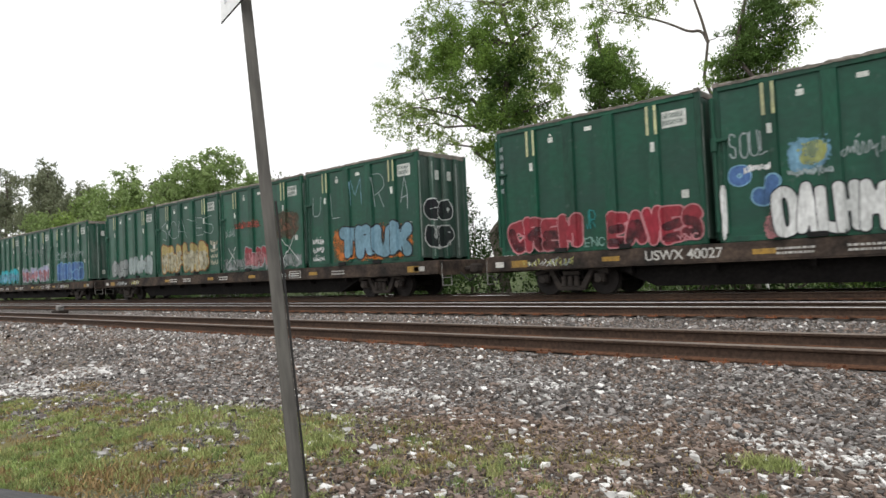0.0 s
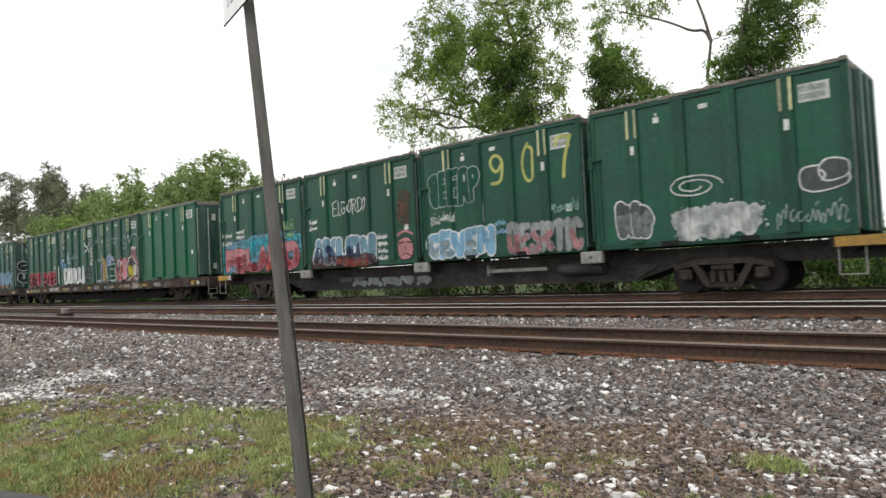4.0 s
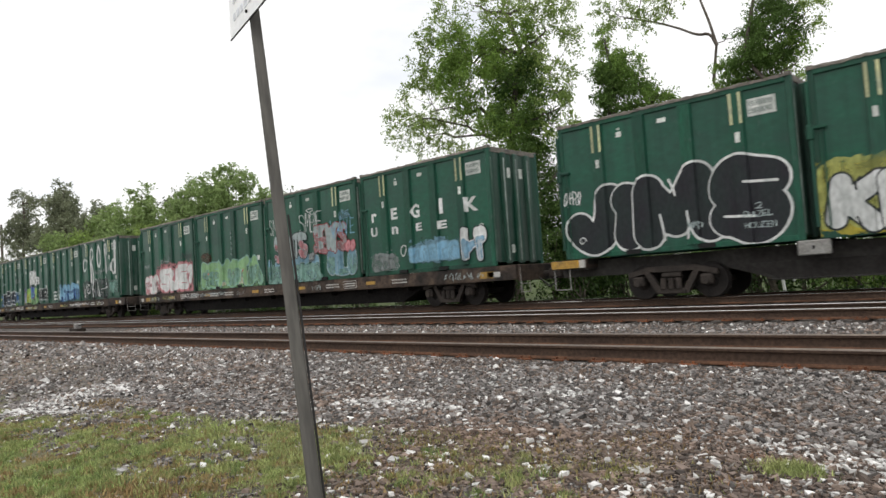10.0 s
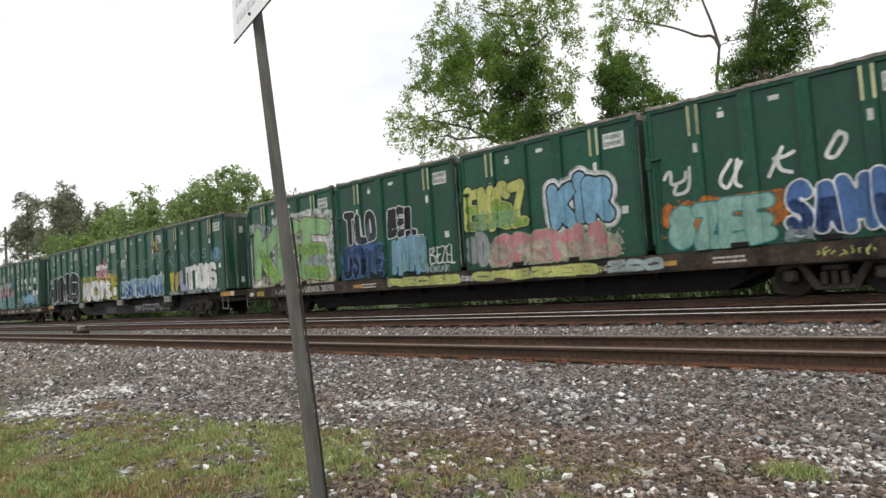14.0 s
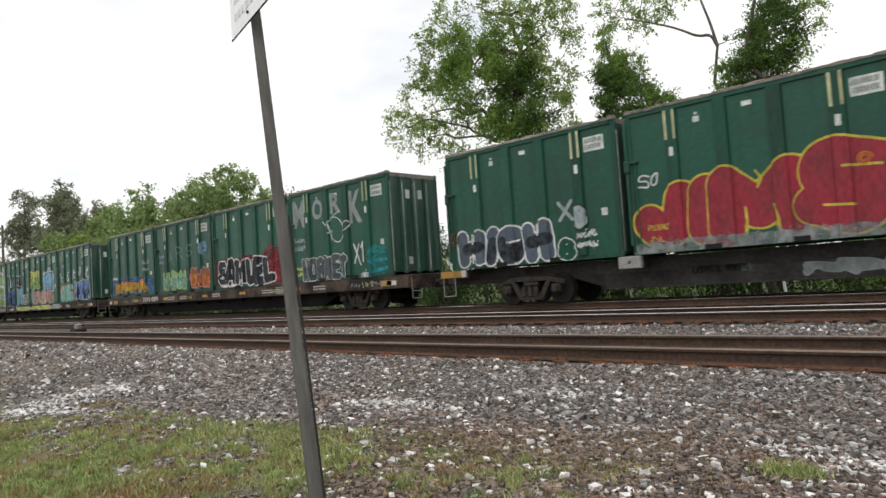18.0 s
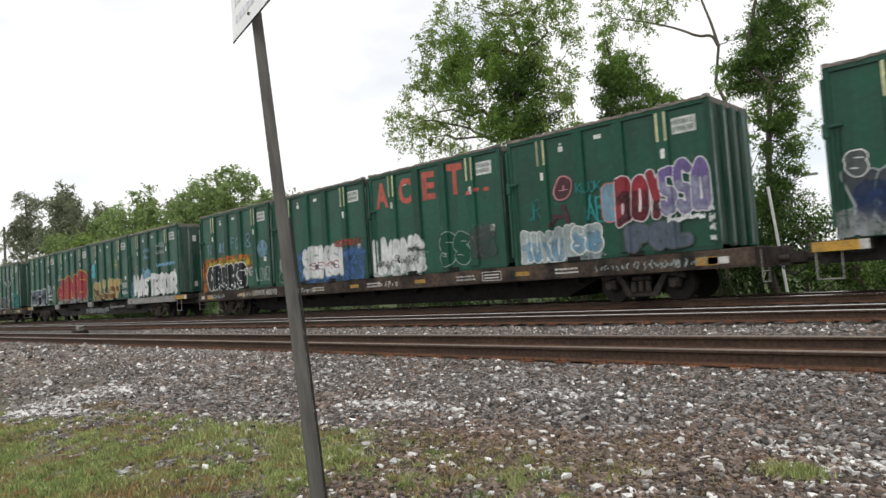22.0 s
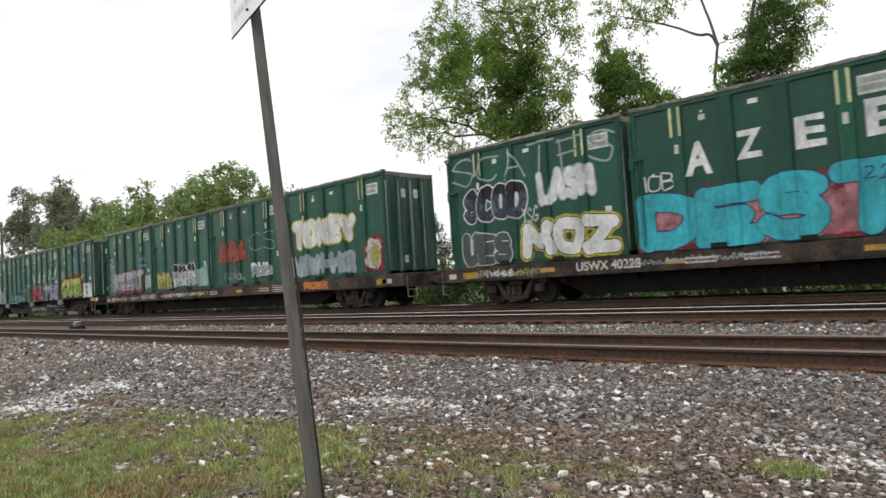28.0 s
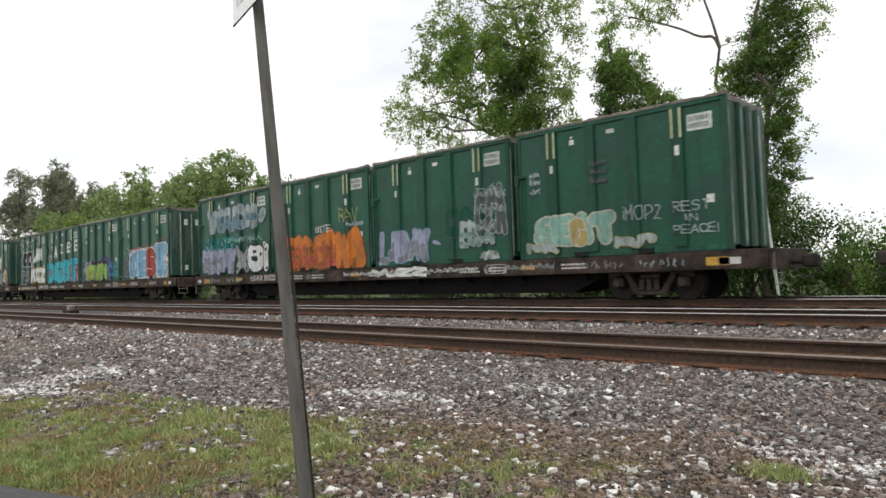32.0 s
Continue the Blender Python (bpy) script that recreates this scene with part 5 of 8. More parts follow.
def tags(owner, pieces, rng):
    for kind, *rest in pieces:
        if kind == "B":      # fat outlined letters
            body, u0, u1, v0, v1, fill, line, *more = rest
            more = more[0] if more else {}
            drape(owner, bubble_word(body, (u0, u1, v0, v1), rng, fill, line, **more), "%s outlined bubble-letter graffiti" % (fill if fill != "hull" else line))
        elif kind == "K":    # blocky letters, thin outline or none
            body, u0, u1, v0, v1, fill, line = rest
            ws = fit_word(body, (u0, u1, v0, v1), rng, (0.065, 0.036), 1.08, 0.025)
            drape(owner, [(ws[0][0], ws[0][1], line)] * (line != fill) + [(*ws[1], fill)], "%s block-letter graffiti" % fill)
        elif kind == "T":    # thin tag letters
            body, u0, u1, v0, v1, hue, *more = rest
            drape(owner, hand_word(body, (u0, u1, v0, v1), rng, hue, **(more[0] if more else {})), "thin %s spray-painted lettering" % hue)
        elif kind == "D":    # swelling brush strokes: hue, then (points in the side's width and height, first and last width)
            hue, *lines = rest
            layers = []
            for w0, w1, *pts in lines:
                layers.append((*swelling([(u * C_L, v * C_H) for u, v in pts], w0, w1), hue))
            drape(owner, layers, "%s swelling brush-stroke graffiti" % hue)
        elif kind == "S":    # unreadable scrawl: slanted strokes
            u0, u1, v0, v1, hue = rest
            x0, x1, z0, z1 = u0 * C_L, u1 * C_L, v0 * C_H, v1 * C_H
            lines = []
            wide, high = x1 - x0, z1 - z0
            size = min(high, max(0.22, wide * 0.4))
            for row in range(max(1, round(high / (size * 1.1)))):
                base = z0 + row * size * 1.1
                count = max(4, int(wide / (0.24 * size)))
                pts, marks = [], []
                for i in range(count):
                    x = x0 + wide * (i + 0.5) / count
                    s = wide / count
                    up, low = base + size * rng.uniform(0.62, 1.0), base + size * rng.uniform(0, 0.3)
                    k = rng.random()
                    if k < 0.35:
                        pts += [(x - 0.3 * s, low), (x - 0.2 * s, up), (x + 0.35 * s, up * 0.5 + low * 0.5), (x, low + 0.05 * size)]
                    elif k < 0.65:
                        pts += [(x - 0.3 * s, up), (x, low), (x + 0.35 * s, up)]
                    else:
                        pts += [(x + 0.3 * s, up * 0.8 + low * 0.2), (x - 0.3 * s, up * 0.6 + low * 0.4), (x - 0.1 * s, low), (x + 0.4 * s, up * 0.3 + low * 0.7)]
                    if rng.random() < 0.3:
                        marks.append([(x + 0.1 * s, up), (x + 0.5 * s, up + 0.12 * size)])
                cut = rng.randrange(3, max(4, len(pts) - 2))
                lines += [rounded(line, 2) for line in [pts[:cut], pts[cut:]] + marks if len(line) > 1]
            drape(owner, [(*joined(lines, 0.024 if size < 0.6 else 0.032), hue)], "%s unreadable spray scrawl" % hue)
        elif kind == "F":    # unreadable throw-up: fat abstract forms
            u0, u1, v0, v1, fill, line, n = rest
            if n > 1 and (n > 5 or rng.random() < 0.72):
                forms = [loose_form(rng) for _ in range(n)]
                drape(owner, bubble_word(forms, (u0, u1, v0, v1), rng, fill, line, rng.uniform(2.0, 2.6), tone=rng.choice(NEXT_HUE.get(fill, ("",)))), "%s interlocking throw-up graffiti" % fill)
            else:
                drape(owner, lumps((u0, u1, v0, v1), rng, fill, line, n), "%s rounded throw-up graffiti" % fill)
        elif kind == "P":    # sprayed patch
            u0, u1, v0, v1, hue = rest
            x0, x1, z0, z1 = u0 * C_L, u1 * C_L, v0 * C_H, v1 * C_H
            r = min(0.24, 0.40 * (z1 - z0), 0.40 * (x1 - x0))
            n = int(8 + 3.2 * (x1 - x0) * (z1 - z0) / (r * r))
            spots = []
            for _ in range(n):
                k = r * rng.uniform(0.45, 1.0)
                cx, cz = rng.uniform(x0 + k, x1 - k) if x1 - x0 > 2 * k else (x0 + x1) / 2, rng.uniform(z0 + k * 0.7, z1 - k * 0.7)
                a, e = rng.uniform(-0.6, 0.6), k * rng.uniform(0, 0.7)
                spots.append((cx - e * math.cos(a), cz - e * math.sin(a), cx + e * math.cos(a), cz + e * math.sin(a), k, k * rng.uniform(0.6, 1)))
            for _ in range(int(12 + 16 * (x1 - x0))):
                k = rng.uniform(0.012, 0.04)
                cx, cz = rng.uniform(x0, x1), rng.choice((z0, z1, z1)) + rng.gauss(0, 0.05)
                if rng.random() < 0.3:
                    cx, cz = rng.choice((x0, x1)) + rng.gauss(0, 0.05), rng.uniform(z0, z1)
                spots.append((cx, cz, cx, cz, k, k))
            drape(owner, [(*merged(spots, 0.034), "~" + hue)], "%s sprayed paint patch" % hue)
        elif kind == "O":    # ring or disc with rings
            u0, u1, v0, v1, hue, turns = rest
            cx, cz, rx, rz = (u0 + u1) / 2 * C_L, (v0 + v1) / 2 * C_H, (u1 - u0) / 2 * C_L, (v1 - v0) / 2 * C_H
            pts = [(cx + rx * (1 - i / (16 * turns) * 0.75) * math.cos(i * 0.393), cz + rz * (1 - i / (16 * turns) * 0.75) * math.sin(i * 0.393)) for i in range(16 * turns + 1)]
            drape(owner, [(*stroke(pts, 0.035 if turns < 3 else 0.075), hue)], "%s spray-painted ring" % hue)


PIECES = {
    (1, 1): [("F", .03, .97, .03, .34, "cyan", "teal", 5)],
    (1, 2): [("S", .05, .95, .42, .88, "grey"), ("F", .03, .97, .03, .34, "lilac", "pale", 6)],
    (1, 3): [("S", .1, .9, .36, .6, "pale"), ("F", .15, .9, .04, .36, "blue", "sky", 5)],
    (2, 0): [("F", .1, .45, .03, .28, "grey", "ash", 3), ("F", .46, .95, .04, .32, "pale", "grey", 4)],
    (2, 1): [("T", "SCATES", .08, .92, .5, .74, "pale"), ("F", .06, .86, .03, .44, "tan", "brown", 6), ("S", .87, .98, .1, .4, "cream")],
    (2, 2): [("P", .02, .97, .03, .15, "grey"), ("P", .7, .95, .36, .62, "rust"), ("T", "X", .08, .2, .1, .32, "white"), ("F", .3, .66, .05, .3, "red", "pale", 5), ("T", "X", .78, .93, .1, .36, "white"), ("S", .05, .2, .42, .56, "pale"), ("P", .2, .5, .52, .58, "brick")],
    (2, 3): [("T", "U", .06, .14, .52, .74, "pale"), ("T", "L", .25, .33, .5, .75, "pale"), ("T", "M", .43, .53, .6, .84, "steel"), ("T", "R", .64, .74, .55, .86, "pale"), ("T", "A", .85, .93, .5, .86, "pale"), ("P", .27, .94, .05, .36, "orange"), ("B", "TRUK", .3, .95, .04, .40, "steel", "black"), ("S", .05, .17, .05, .28, "white")],
    (3, 3): [],
    (4, 3): [("F", .1, .28, .06, .34, "ash", "white", 2), ("O", .33, .56, .3, .46, "white", 2), ("P", .36, .7, .04, .24, "white"), ("S", .74, .98, .05, .24, "pale"), ("F", .84, .97, .27, .44, "ash", "white", 1)],
    (6, 3): [("K", "r", .08, .13, .52, .62, "white", "white"), ("K", "E", .25, .31, .52, .64, "white", "white"), ("K", "G", .42, .49, .5, .64, "white", "white"), ("K", "i", .63, .67, .5, .66, "white", "white"), ("K", "K", .82, .92, .48, .62, "white", "white"), ("K", "U", .07, .13, .38, .48, "white", "white"), ("K", "n", .25, .31, .38, .46, "white", "white"), ("K", "E", .45, .5, .38, .46, "white", "white"), ("K", "E", .62, .69, .37, .45, "white", "white"), ("P", .07, .3, .05, .2, "grey"), ("P", .4, .76, .09, .28, "steel"), ("F", .4, .76, .1, .26, "sky", "steel", 5), ("F", .79, .97, .05, .36, "white", "black", 2), ("O", .31, .38, .12, .28, "white", 1)],
    (9, 0): [("P", .03, .97, .04, .28, "blue"), ("F", .1, .86, .04, .27, "orange", "black", 5), ("S", .76, .9, .36, .54, "pale"), ("S", .05, .2, .28, .34, "white")],
    (9, 1): [("T", "A", .24, .31, .46, .6, "pale"), ("T", "R", .42, .5, .46, .64, "pale"), ("T", "S", .6, .68, .5, .64, "pale"), ("O", .8, .93, .48, .66, "steel", 5), ("S", .06, .18, .42, .58, "lilac"), ("F", .12, .6, .04, .32, "leaf", "lemon", 6), ("F", .62, .97, .04, .34, "brown", "pink", 3)],
    (13, 1): [("F", .05, .34, .03, .3, "tan", "ash", 3), ("F", .38, .8, .05, .38, "black", "white", 5), ("F", .82, .98, .05, .3, "mint", "pale", 2), ("P", .35, .4, .06, .12, "black")],
    (13, 2): [("F", .1, .52, .28, .58, "brick", "black", 5), ("F", .58, .86, .08, .28, "white", "black", 4), ("T", "CS", .58, .9, .4, .62, "pale"), ("S", .2, .48, .04, .2, "pale")],
    (13, 3): [("B", "TOKEY", .05, .74, .34, .68, "white", "yellow"), ("F", .02, .72, .04, .28, "pale", "lilac", 8), ("P", .81, .97, .04, .38, "red"), ("P", .835, .945, .08, .34, "white"), ("P", .86, .93, .1, .3, "yellow")],
    (15, 3): [("B", "SEAT", .08, .52, .08, .34, "mint", "cream"), ("F", .28, .36, .08, .3, "tan", "cream", 1), ("F", .04, .22, .03, .13, "pale", "tan", 2), ("F", .5, .7, .04, .14, "pale", "tan", 2), ("T", "iMOP2", .54, .72, .24, .34, "pale"), ("T", "REST", .77, .92, .27, .34, "pale"), ("T", "IN", .82, .87, .2, .25, "pale"), ("T", "PEACE!", .77, .95, .12, .18, "pale"), ("S", .07, .13, .5, .72, "pale"), ("S", .4, .48, .52, .7, "ash")],
}


PIECES.update({
    (3, 0): [("B", "CREM", .04, .46, .01, .29, "red", "pink", dict(tone="maroon")), ("B", "EAVES", .57, 1.0, .01, .28, "red", "pink", dict(tone="maroon")), ("T", "JR", .47, .52, .16, .3, "teal"), ("T", "ENC", .46, .56, .03, .1, "mint"), ("T", "YNC", .88, .97, .03, .08, "pink"), ("S", .02, .035, .5, .9, "pale")],
    (3, 1): [("T", "SOUL", .05, .19, .53, .68, "pale"), ("B", "O", .04, .13, .34, .48, "blue", "sky"), ("B", "J", .12, .23, .2, .42, "blue", "sky"), ("S", .10, .2, .42, .52, "white"), ("P", .26, .39, .4, .58, "sky"), ("P", .3, .37, .44, .56, "lemon"), ("S", .25, .4, .36, .42, "pale"), ("S", .42, .62, .42, .58, "pale"), ("P", .17, .22, .02, .14, "pink"), ("B", "OALHMLLA", .19, .76, .01, .32, "white", "black", dict(thick=.5)), ("T", "X", .80, .90, .54, .70, "white", dict(pen=.09)), ("S", .93, .98, .3, .64, "white"), ("S", .78, .97, .05, .36, "pale"), ("P", .8, .95, .06, .3, "ash"), ("T", "SARKTO", .012, .03, .04, .34, "white")],
    (3, 2): [("T", "K", .03, .11, .56, .74, "pale", dict(pen=.05)), ("T", "A", .25, .34, .52, .74, "pale", dict(pen=.05)), ("T", "R", .43, .53, .54, .71, "pale", dict(pen=.05)), ("T", "S", .64, .73, .51, .71, "pale", dict(pen=.05)), ("D", "ash", (.05, .12, (.73, .9), (.74, .72))), ("P", .02, .98, .02, .3, "lilac"), ("P", .5, .98, .02, .36, "pink"), ("P", .5, .72, .05, .36, "salmon"), ("B", "N", .01, .13, .02, .42, "hull", "white", dict(sharp=True, lw=.035)), ("P", .14, .28, .06, .34, "purple"), ("D", "tan", (.22, .30, (.15, .46), (.22, .38), (.24, .2), (.22, .06))), ("B", "O", .27, .4, .22, .44, "blue", "white", dict(lw=.03)), ("B", "E", .27, .49, .02, .3, "hull", "white", dict(sharp=True, lw=.035)), ("D", "lilac", (.34, .2, (.38, .42), (.44, .36))), ("B", "V", .53, .63, .1, .36, "dusk", "white", dict(sharp=True, lw=.03)), ("B", "2", .62, .74, .04, .38, "pink", "lilac", dict(lw=.04)), ("B", "A", .74, .98, .02, .42, "dusk", "white", dict(sharp=True, thick=.26, lw=.045)), ("P", .8, .87, .07, .22, "yellow"), ("B", "B", .87, .95, .07, .26, "cream", "black"), ("D", "pink", (.10, .10, (.84, .34), (.84, .5)), (.1, .1, (.88, .36), (.88, .52)), (.1, .1, (.92, .36), (.92, .5))), ("S", .84, .95, .46, .58, "white"), ("D", "pale", (.05, .08, (.82, .58), (.84, .68), (.92, .72), (.97, .69)))],
    (4, 0): [("P", .0, .1, .0, .36, "cyan"), ("P", .04, .5, .12, .40, "sky"), ("P", .4, .99, .16, .44, "sky"), ("P", .3, .98, .24, .40, "cyan"), ("B", "RELAKO", .02, .97, .0, .36, "pink", "black", dict(tone="red", glint="orange", halo="", lw=.03, grow=.14, lap=.5, thick=.30)), ("P", .1, .2, .03, .1, "sky"), ("P", .6, .7, .02, .1, "salmon"), ("S", .01, .14, .34, .54, "white"), ("S", .22, .31, .41, .57, "white"), ("S", .80, .91, .36, .46, "leaf"), ("T", "MAUER", .80, .92, .46, .56, "leaf")],
    (4, 1): [("T", "Elgordo", .28, .60, .54, .68, "white", dict(pen=.035)), ("B", "AKLON", .05, .67, .02, .32, "steel", "white", dict(tone="navy", sharp=True)), ("P", .05, .66, .0, .12, "maroon"), ("P", .3, .6, .0, .08, "brick"), ("S", .68, .77, .04, .3, "white"), ("B", "O", .845, .975, .02, .26, "pink", "black", dict(thick=.5, lw=.03)), ("D", "pink", (.08, .08, (.85, .27), (.91, .31), (.97, .27))), ("D", "black", (.05, .05, (.86, .19), (.9, .2)), (.05, .05, (.92, .2), (.96, .19)), (.03, .04, (.88, .07), (.91, .1), (.95, .07))), ("P", .86, .95, .36, .68, "rust"), ("S", .03, .12, .4, .5, "white")],
    (4, 2): [("T", "9", .47, .57, .57, .84, "lemon", dict(pen=.10)), ("T", "0", .66, .76, .58, .88, "lemon", dict(pen=.09)), ("T", "7", .86, .95, .55, .88, "lemon", dict(pen=.10)), ("B", "8EERP", .05, .43, .46, .80, "hull", "pale", dict(lw=.028)), ("S", .06, .24, .31, .46, "white"), ("B", "CEVEN", .02, .50, .01, .27, "sky", "white", dict(tone="pale", thick=.44)), ("B", "OESRTIC", .57, 1.0, .0, .28, "grey", "ash", dict(tone="pink", thick=.42)), ("S", .83, .98, .30, .45, "mint"), ("S", .5, .57, .18, .3, "sky"), ("D", "pale", (.03, .03, (.43, .46), (.43, .3)))],
    (5, 0): [("P", .7, .86, .0, .28, "blue"), ("P", .08, .2, .0, .28, "blue"), ("B", "KEGS", .2, .76, .01, .34, "black", "white", dict(thick=.4, tone="slate")), ("S", .8, .97, .05, .22, "pale"), ("S", .8, .97, .22, .38, "pale"), ("S", .78, .96, .46, .58, "grey"), ("S", .2, .32, .46, .56, "pale"), ("S", .04, .14, .14, .22, "lemon"), ("P", .76, .84, .0, .06, "lime")],
    (5, 1): [("B", "POKER", .29, .61, .38, .70, "white", "black", dict(thick=.5, lw=.035)), ("B", "S", .57, .68, .38, .58, "white", "black", dict(thick=.4, lw=.035)), ("P", .08, .6, .02, .2, "brown"), ("P", .08, .2, .1, .34, "purple"), ("B", "A", .06, .2, .02, .28, "lilac", "lime", dict(lw=.03)), ("B", "AB", .19, .37, .04, .34, "lime", "leaf", dict(tone="lemon")), ("B", "F", .35, .49, .04, .36, "blue", "purple", dict(tone="sky")), ("B", "Z", .48, .63, .03, .35, "lime", "leaf", dict(tone="mint")), ("P", .36, .62, .0, .12, "leaf"), ("B", "WAVES", .63, 1.0, .07, .32, "black", "white", dict(sharp=True, thick=.3, tone="ash")), ("D", "pale", (.03, .04, (.7, .02), (.76, .08), (.84, .1), (.95, .06))), ("D", "sky", (.06, .06, (.9, .34), (.905, .36)))],
    (5, 2): [("P", .38, .95, .02, .28, "blue"), ("B", "MEKHIPS", .37, .96, .02, .34, "sky", "navy", dict(tone="blue", lw=.022, thick=.3)), ("S", .28, .36, .12, .34, "pale"), ("P", .3, .35, .07, .12, "white"), ("S", .18, .26, .04, .22, "white")],
    (5, 3): [("P", .03, .42, .02, .32, "ash"), ("P", .3, .72, .04, .34, "ash"), ("D", "white", (.12, .22, (.15, .56), (.155, .78), (.15, .96)), (.12, .12, (.15, .7), (.08, .72), (.05, .58), (.09, .5), (.15, .56))),
             ("D", "white", (.12, .13, (.27, .5), (.26, .8), (.30, .9), (.35, .84), (.34, .72), (.27, .67)), (.12, .24, (.27, .66), (.28, .5), (.28, .32)), (.1, .26, (.29, .66), (.33, .48), (.35, .31))),
             ("D", "white", (.16, .16, (.5, .91), (.46, .8), (.455, .62), (.5, .53), (.54, .62), (.545, .8), (.5, .91))),
             ("D", "white", (.2, .10, (.685, .45), (.68, .6), (.672, .84)), (.10, .10, (.67, .7), (.65, .82), (.67, .92), (.70, .9), (.71, .8), (.70, .74)), (.07, .07, (.66, .99), (.675, 1.0), (.69, .98), (.675, .96), (.66, .98))),
             ("D", "white", (.2, .34, (.91, .42), (.915, .7), (.92, .9)), (.15, .12, (.90, .62), (.85, .64), (.82, .5), (.86, .38), (.91, .46))),
             ("D", "white", (.03, .10, (.05, .3), (.08, .06)), (.05, .05, (.07, .16), (.11, .2), (.09, .06)), (.03, .1, (.13, .28), (.15, .08)), (.04, .04, (.16, .3), (.14, .12)), (.05, .05, (.22, .28), (.20, .16), (.22, .08), (.24, .2), (.22, .28)), (.03, .12, (.28, .3), (.32, .06)), (.12, .04, (.33, .3), (.31, .14)), (.05, .05, (.37, .2), (.39, .16), (.37, .12)), (.03, .12, (.42, .36), (.5, .06)), (.04, .04, (.46, .34), (.43, .1), (.5, .04)), (.04, .05, (.56, .16), (.54, .1), (.58, .08), (.56, .04)), (.05, .02, (.57, .16), (.68, .18), (.72, .2)), (.03, .08, (.66, .38), (.675, .2))),
             ("S", .42, .6, .4, .52, "grey"), ("S", .6, .82, .42, .6, "grey"), ("B", "NOBES", .78, .99, .1, .3, "hull", "pale", dict(lw=.02)), ("P", .8, .97, .1, .26, "mint")],
    (6, 0): [("P", .3, .98, .0, .42, "pink"), ("B", "OHIP", .05, .34, .0, .29, "white", "pink", dict(tone="pink", thick=.36)), ("B", "SUE", .37, .90, .01, .40, "white", "pink", dict(thick=.36, halo="pink", lw=.04)), ("B", "7", .87, .98, .08, .38, "white", "pink", dict(sharp=True)), ("S", .05, .18, .38, .5, "grey"), ("S", .42, .56, .42, .54, "grey"), ("S", .8, .97, .44, .58, "ash")],
    (6, 1): [("P", .08, .24, .34, .48, "rust"), ("P", .02, .98, .0, .12, "leaf"), ("P", .3, .9, .05, .2, "cream"), ("B", "REXOTA", .05, .97, .0, .38, "leaf", "mint", dict(sharp=True, tone="mint", thick=.30, lap=.5)), ("D", "salmon", (.08, .08, (.2, .2), (.21, .21)), (.08, .08, (.56, .24), (.57, .25)), (.08, .06, (.7, .2), (.71, .22))), ("S", .55, .58, .4, .7, "pale")],
    (6, 2): [("T", "SMEOE", .04, .25, .56, .74, "white"), ("D", "white", (.025, .025, (.1, .78), (.15, .8), (.18, .77), (.13, .75), (.1, .78))), ("T", "SMEOE", .42, .64, .54, .74, "white"), ("D", "white", (.025, .025, (.48, .78), (.54, .8), (.56, .77), (.51, .75), (.48, .78))), ("T", "DSC", .12, .2, .48, .56, "pale"), ("B", "LOWEEER", .0, .62, .0, .30, "steel", "pale", dict(lw=.022, tone="mint")), ("P", .0, .62, .0, .2, "mint"), ("B", "8IL0", .67, .99, .02, .34, "steel", "pale", dict(lw=.024, tone="mint", thick=.44)), ("B", "SENTS", .08, .49, .24, .56, "pale", "black", dict(tone="pink", lw=.03, thick=.4)), ("B", "SENTS", .55, .90, .28, .60, "pale", "red", dict(tone="pink", lw=.035, thick=.4)), ("B", "oo", .87, .98, .27, .40, "pink", "red"), ("B", "oo", .49, .56, .22, .32, "grey", "black"), ("T", "WAVE", .74, .98, .44, .62, "sky"), ("P", .84, .93, .62, .7, "steel")],
    (7, 0): [("B", "JiMS", .01, .99, .0, .60, "black", "white", dict(thick=.44, lw=.055, lap=.55, grow=.22)), ("O", .07, .11, .09, .16, "white", 1), ("S", .58, .64, .13, .19, "pale"), ("T", "RAZEL", .8, .9, .17, .21, "pale", dict(pen=.02)), ("T", "HOUZEN", .8, .91, .1, .14, "pale", dict(pen=.02)), ("T", "2", .84, .87, .22, .26, "pale", dict(pen=.02)), ("T", "okro", .01, .1, .4, .5, "white")],
    (7, 1): [("P", .0, .98, .02, .42, "yellow"), ("P", .0, .5, .06, .44, "lemon"), ("P", .4, .98, .06, .44, "yellow"), ("B", "KNOTS", .02, .86, .0, .38, "white", "black", dict(thick=.28, lap=.56, sharp=True, lw=.04)), ("B", "CUCO", .43, .77, .38, .64, "white", "red", dict(tone="pink")), ("P", .64, .74, .6, .7, "pink"), ("T", "SEKi", .82, .97, .38, .5, "pale"), ("B", "O", .87, .97, .06, .24, "white", "black", dict(thick=.5))],
    (7, 2): [("B", "DESTROYGUY", .02, .99, .0, .34, "steel", "white", dict(tone="blue", sharp=True, thick=.26, lw=.03, grow=.12)), ("T", "J", .22, .28, .42, .52, "pale"), ("T", "O", .4, .48, .46, .52, "pale"), ("T", "G", .59, .67, .46, .56, "pale"), ("T", "MAYDAY", .04, .2, .5, .64, "white", dict(slant=-.3)), ("T", "22", .08, .16, .34, .46, "white"), ("T", "MES", .78, .94, .5, .64, "pale"), ("O", .83, .9, .4, .48, "pale", 2), ("P", .83, .9, .66, .86, "tan")],
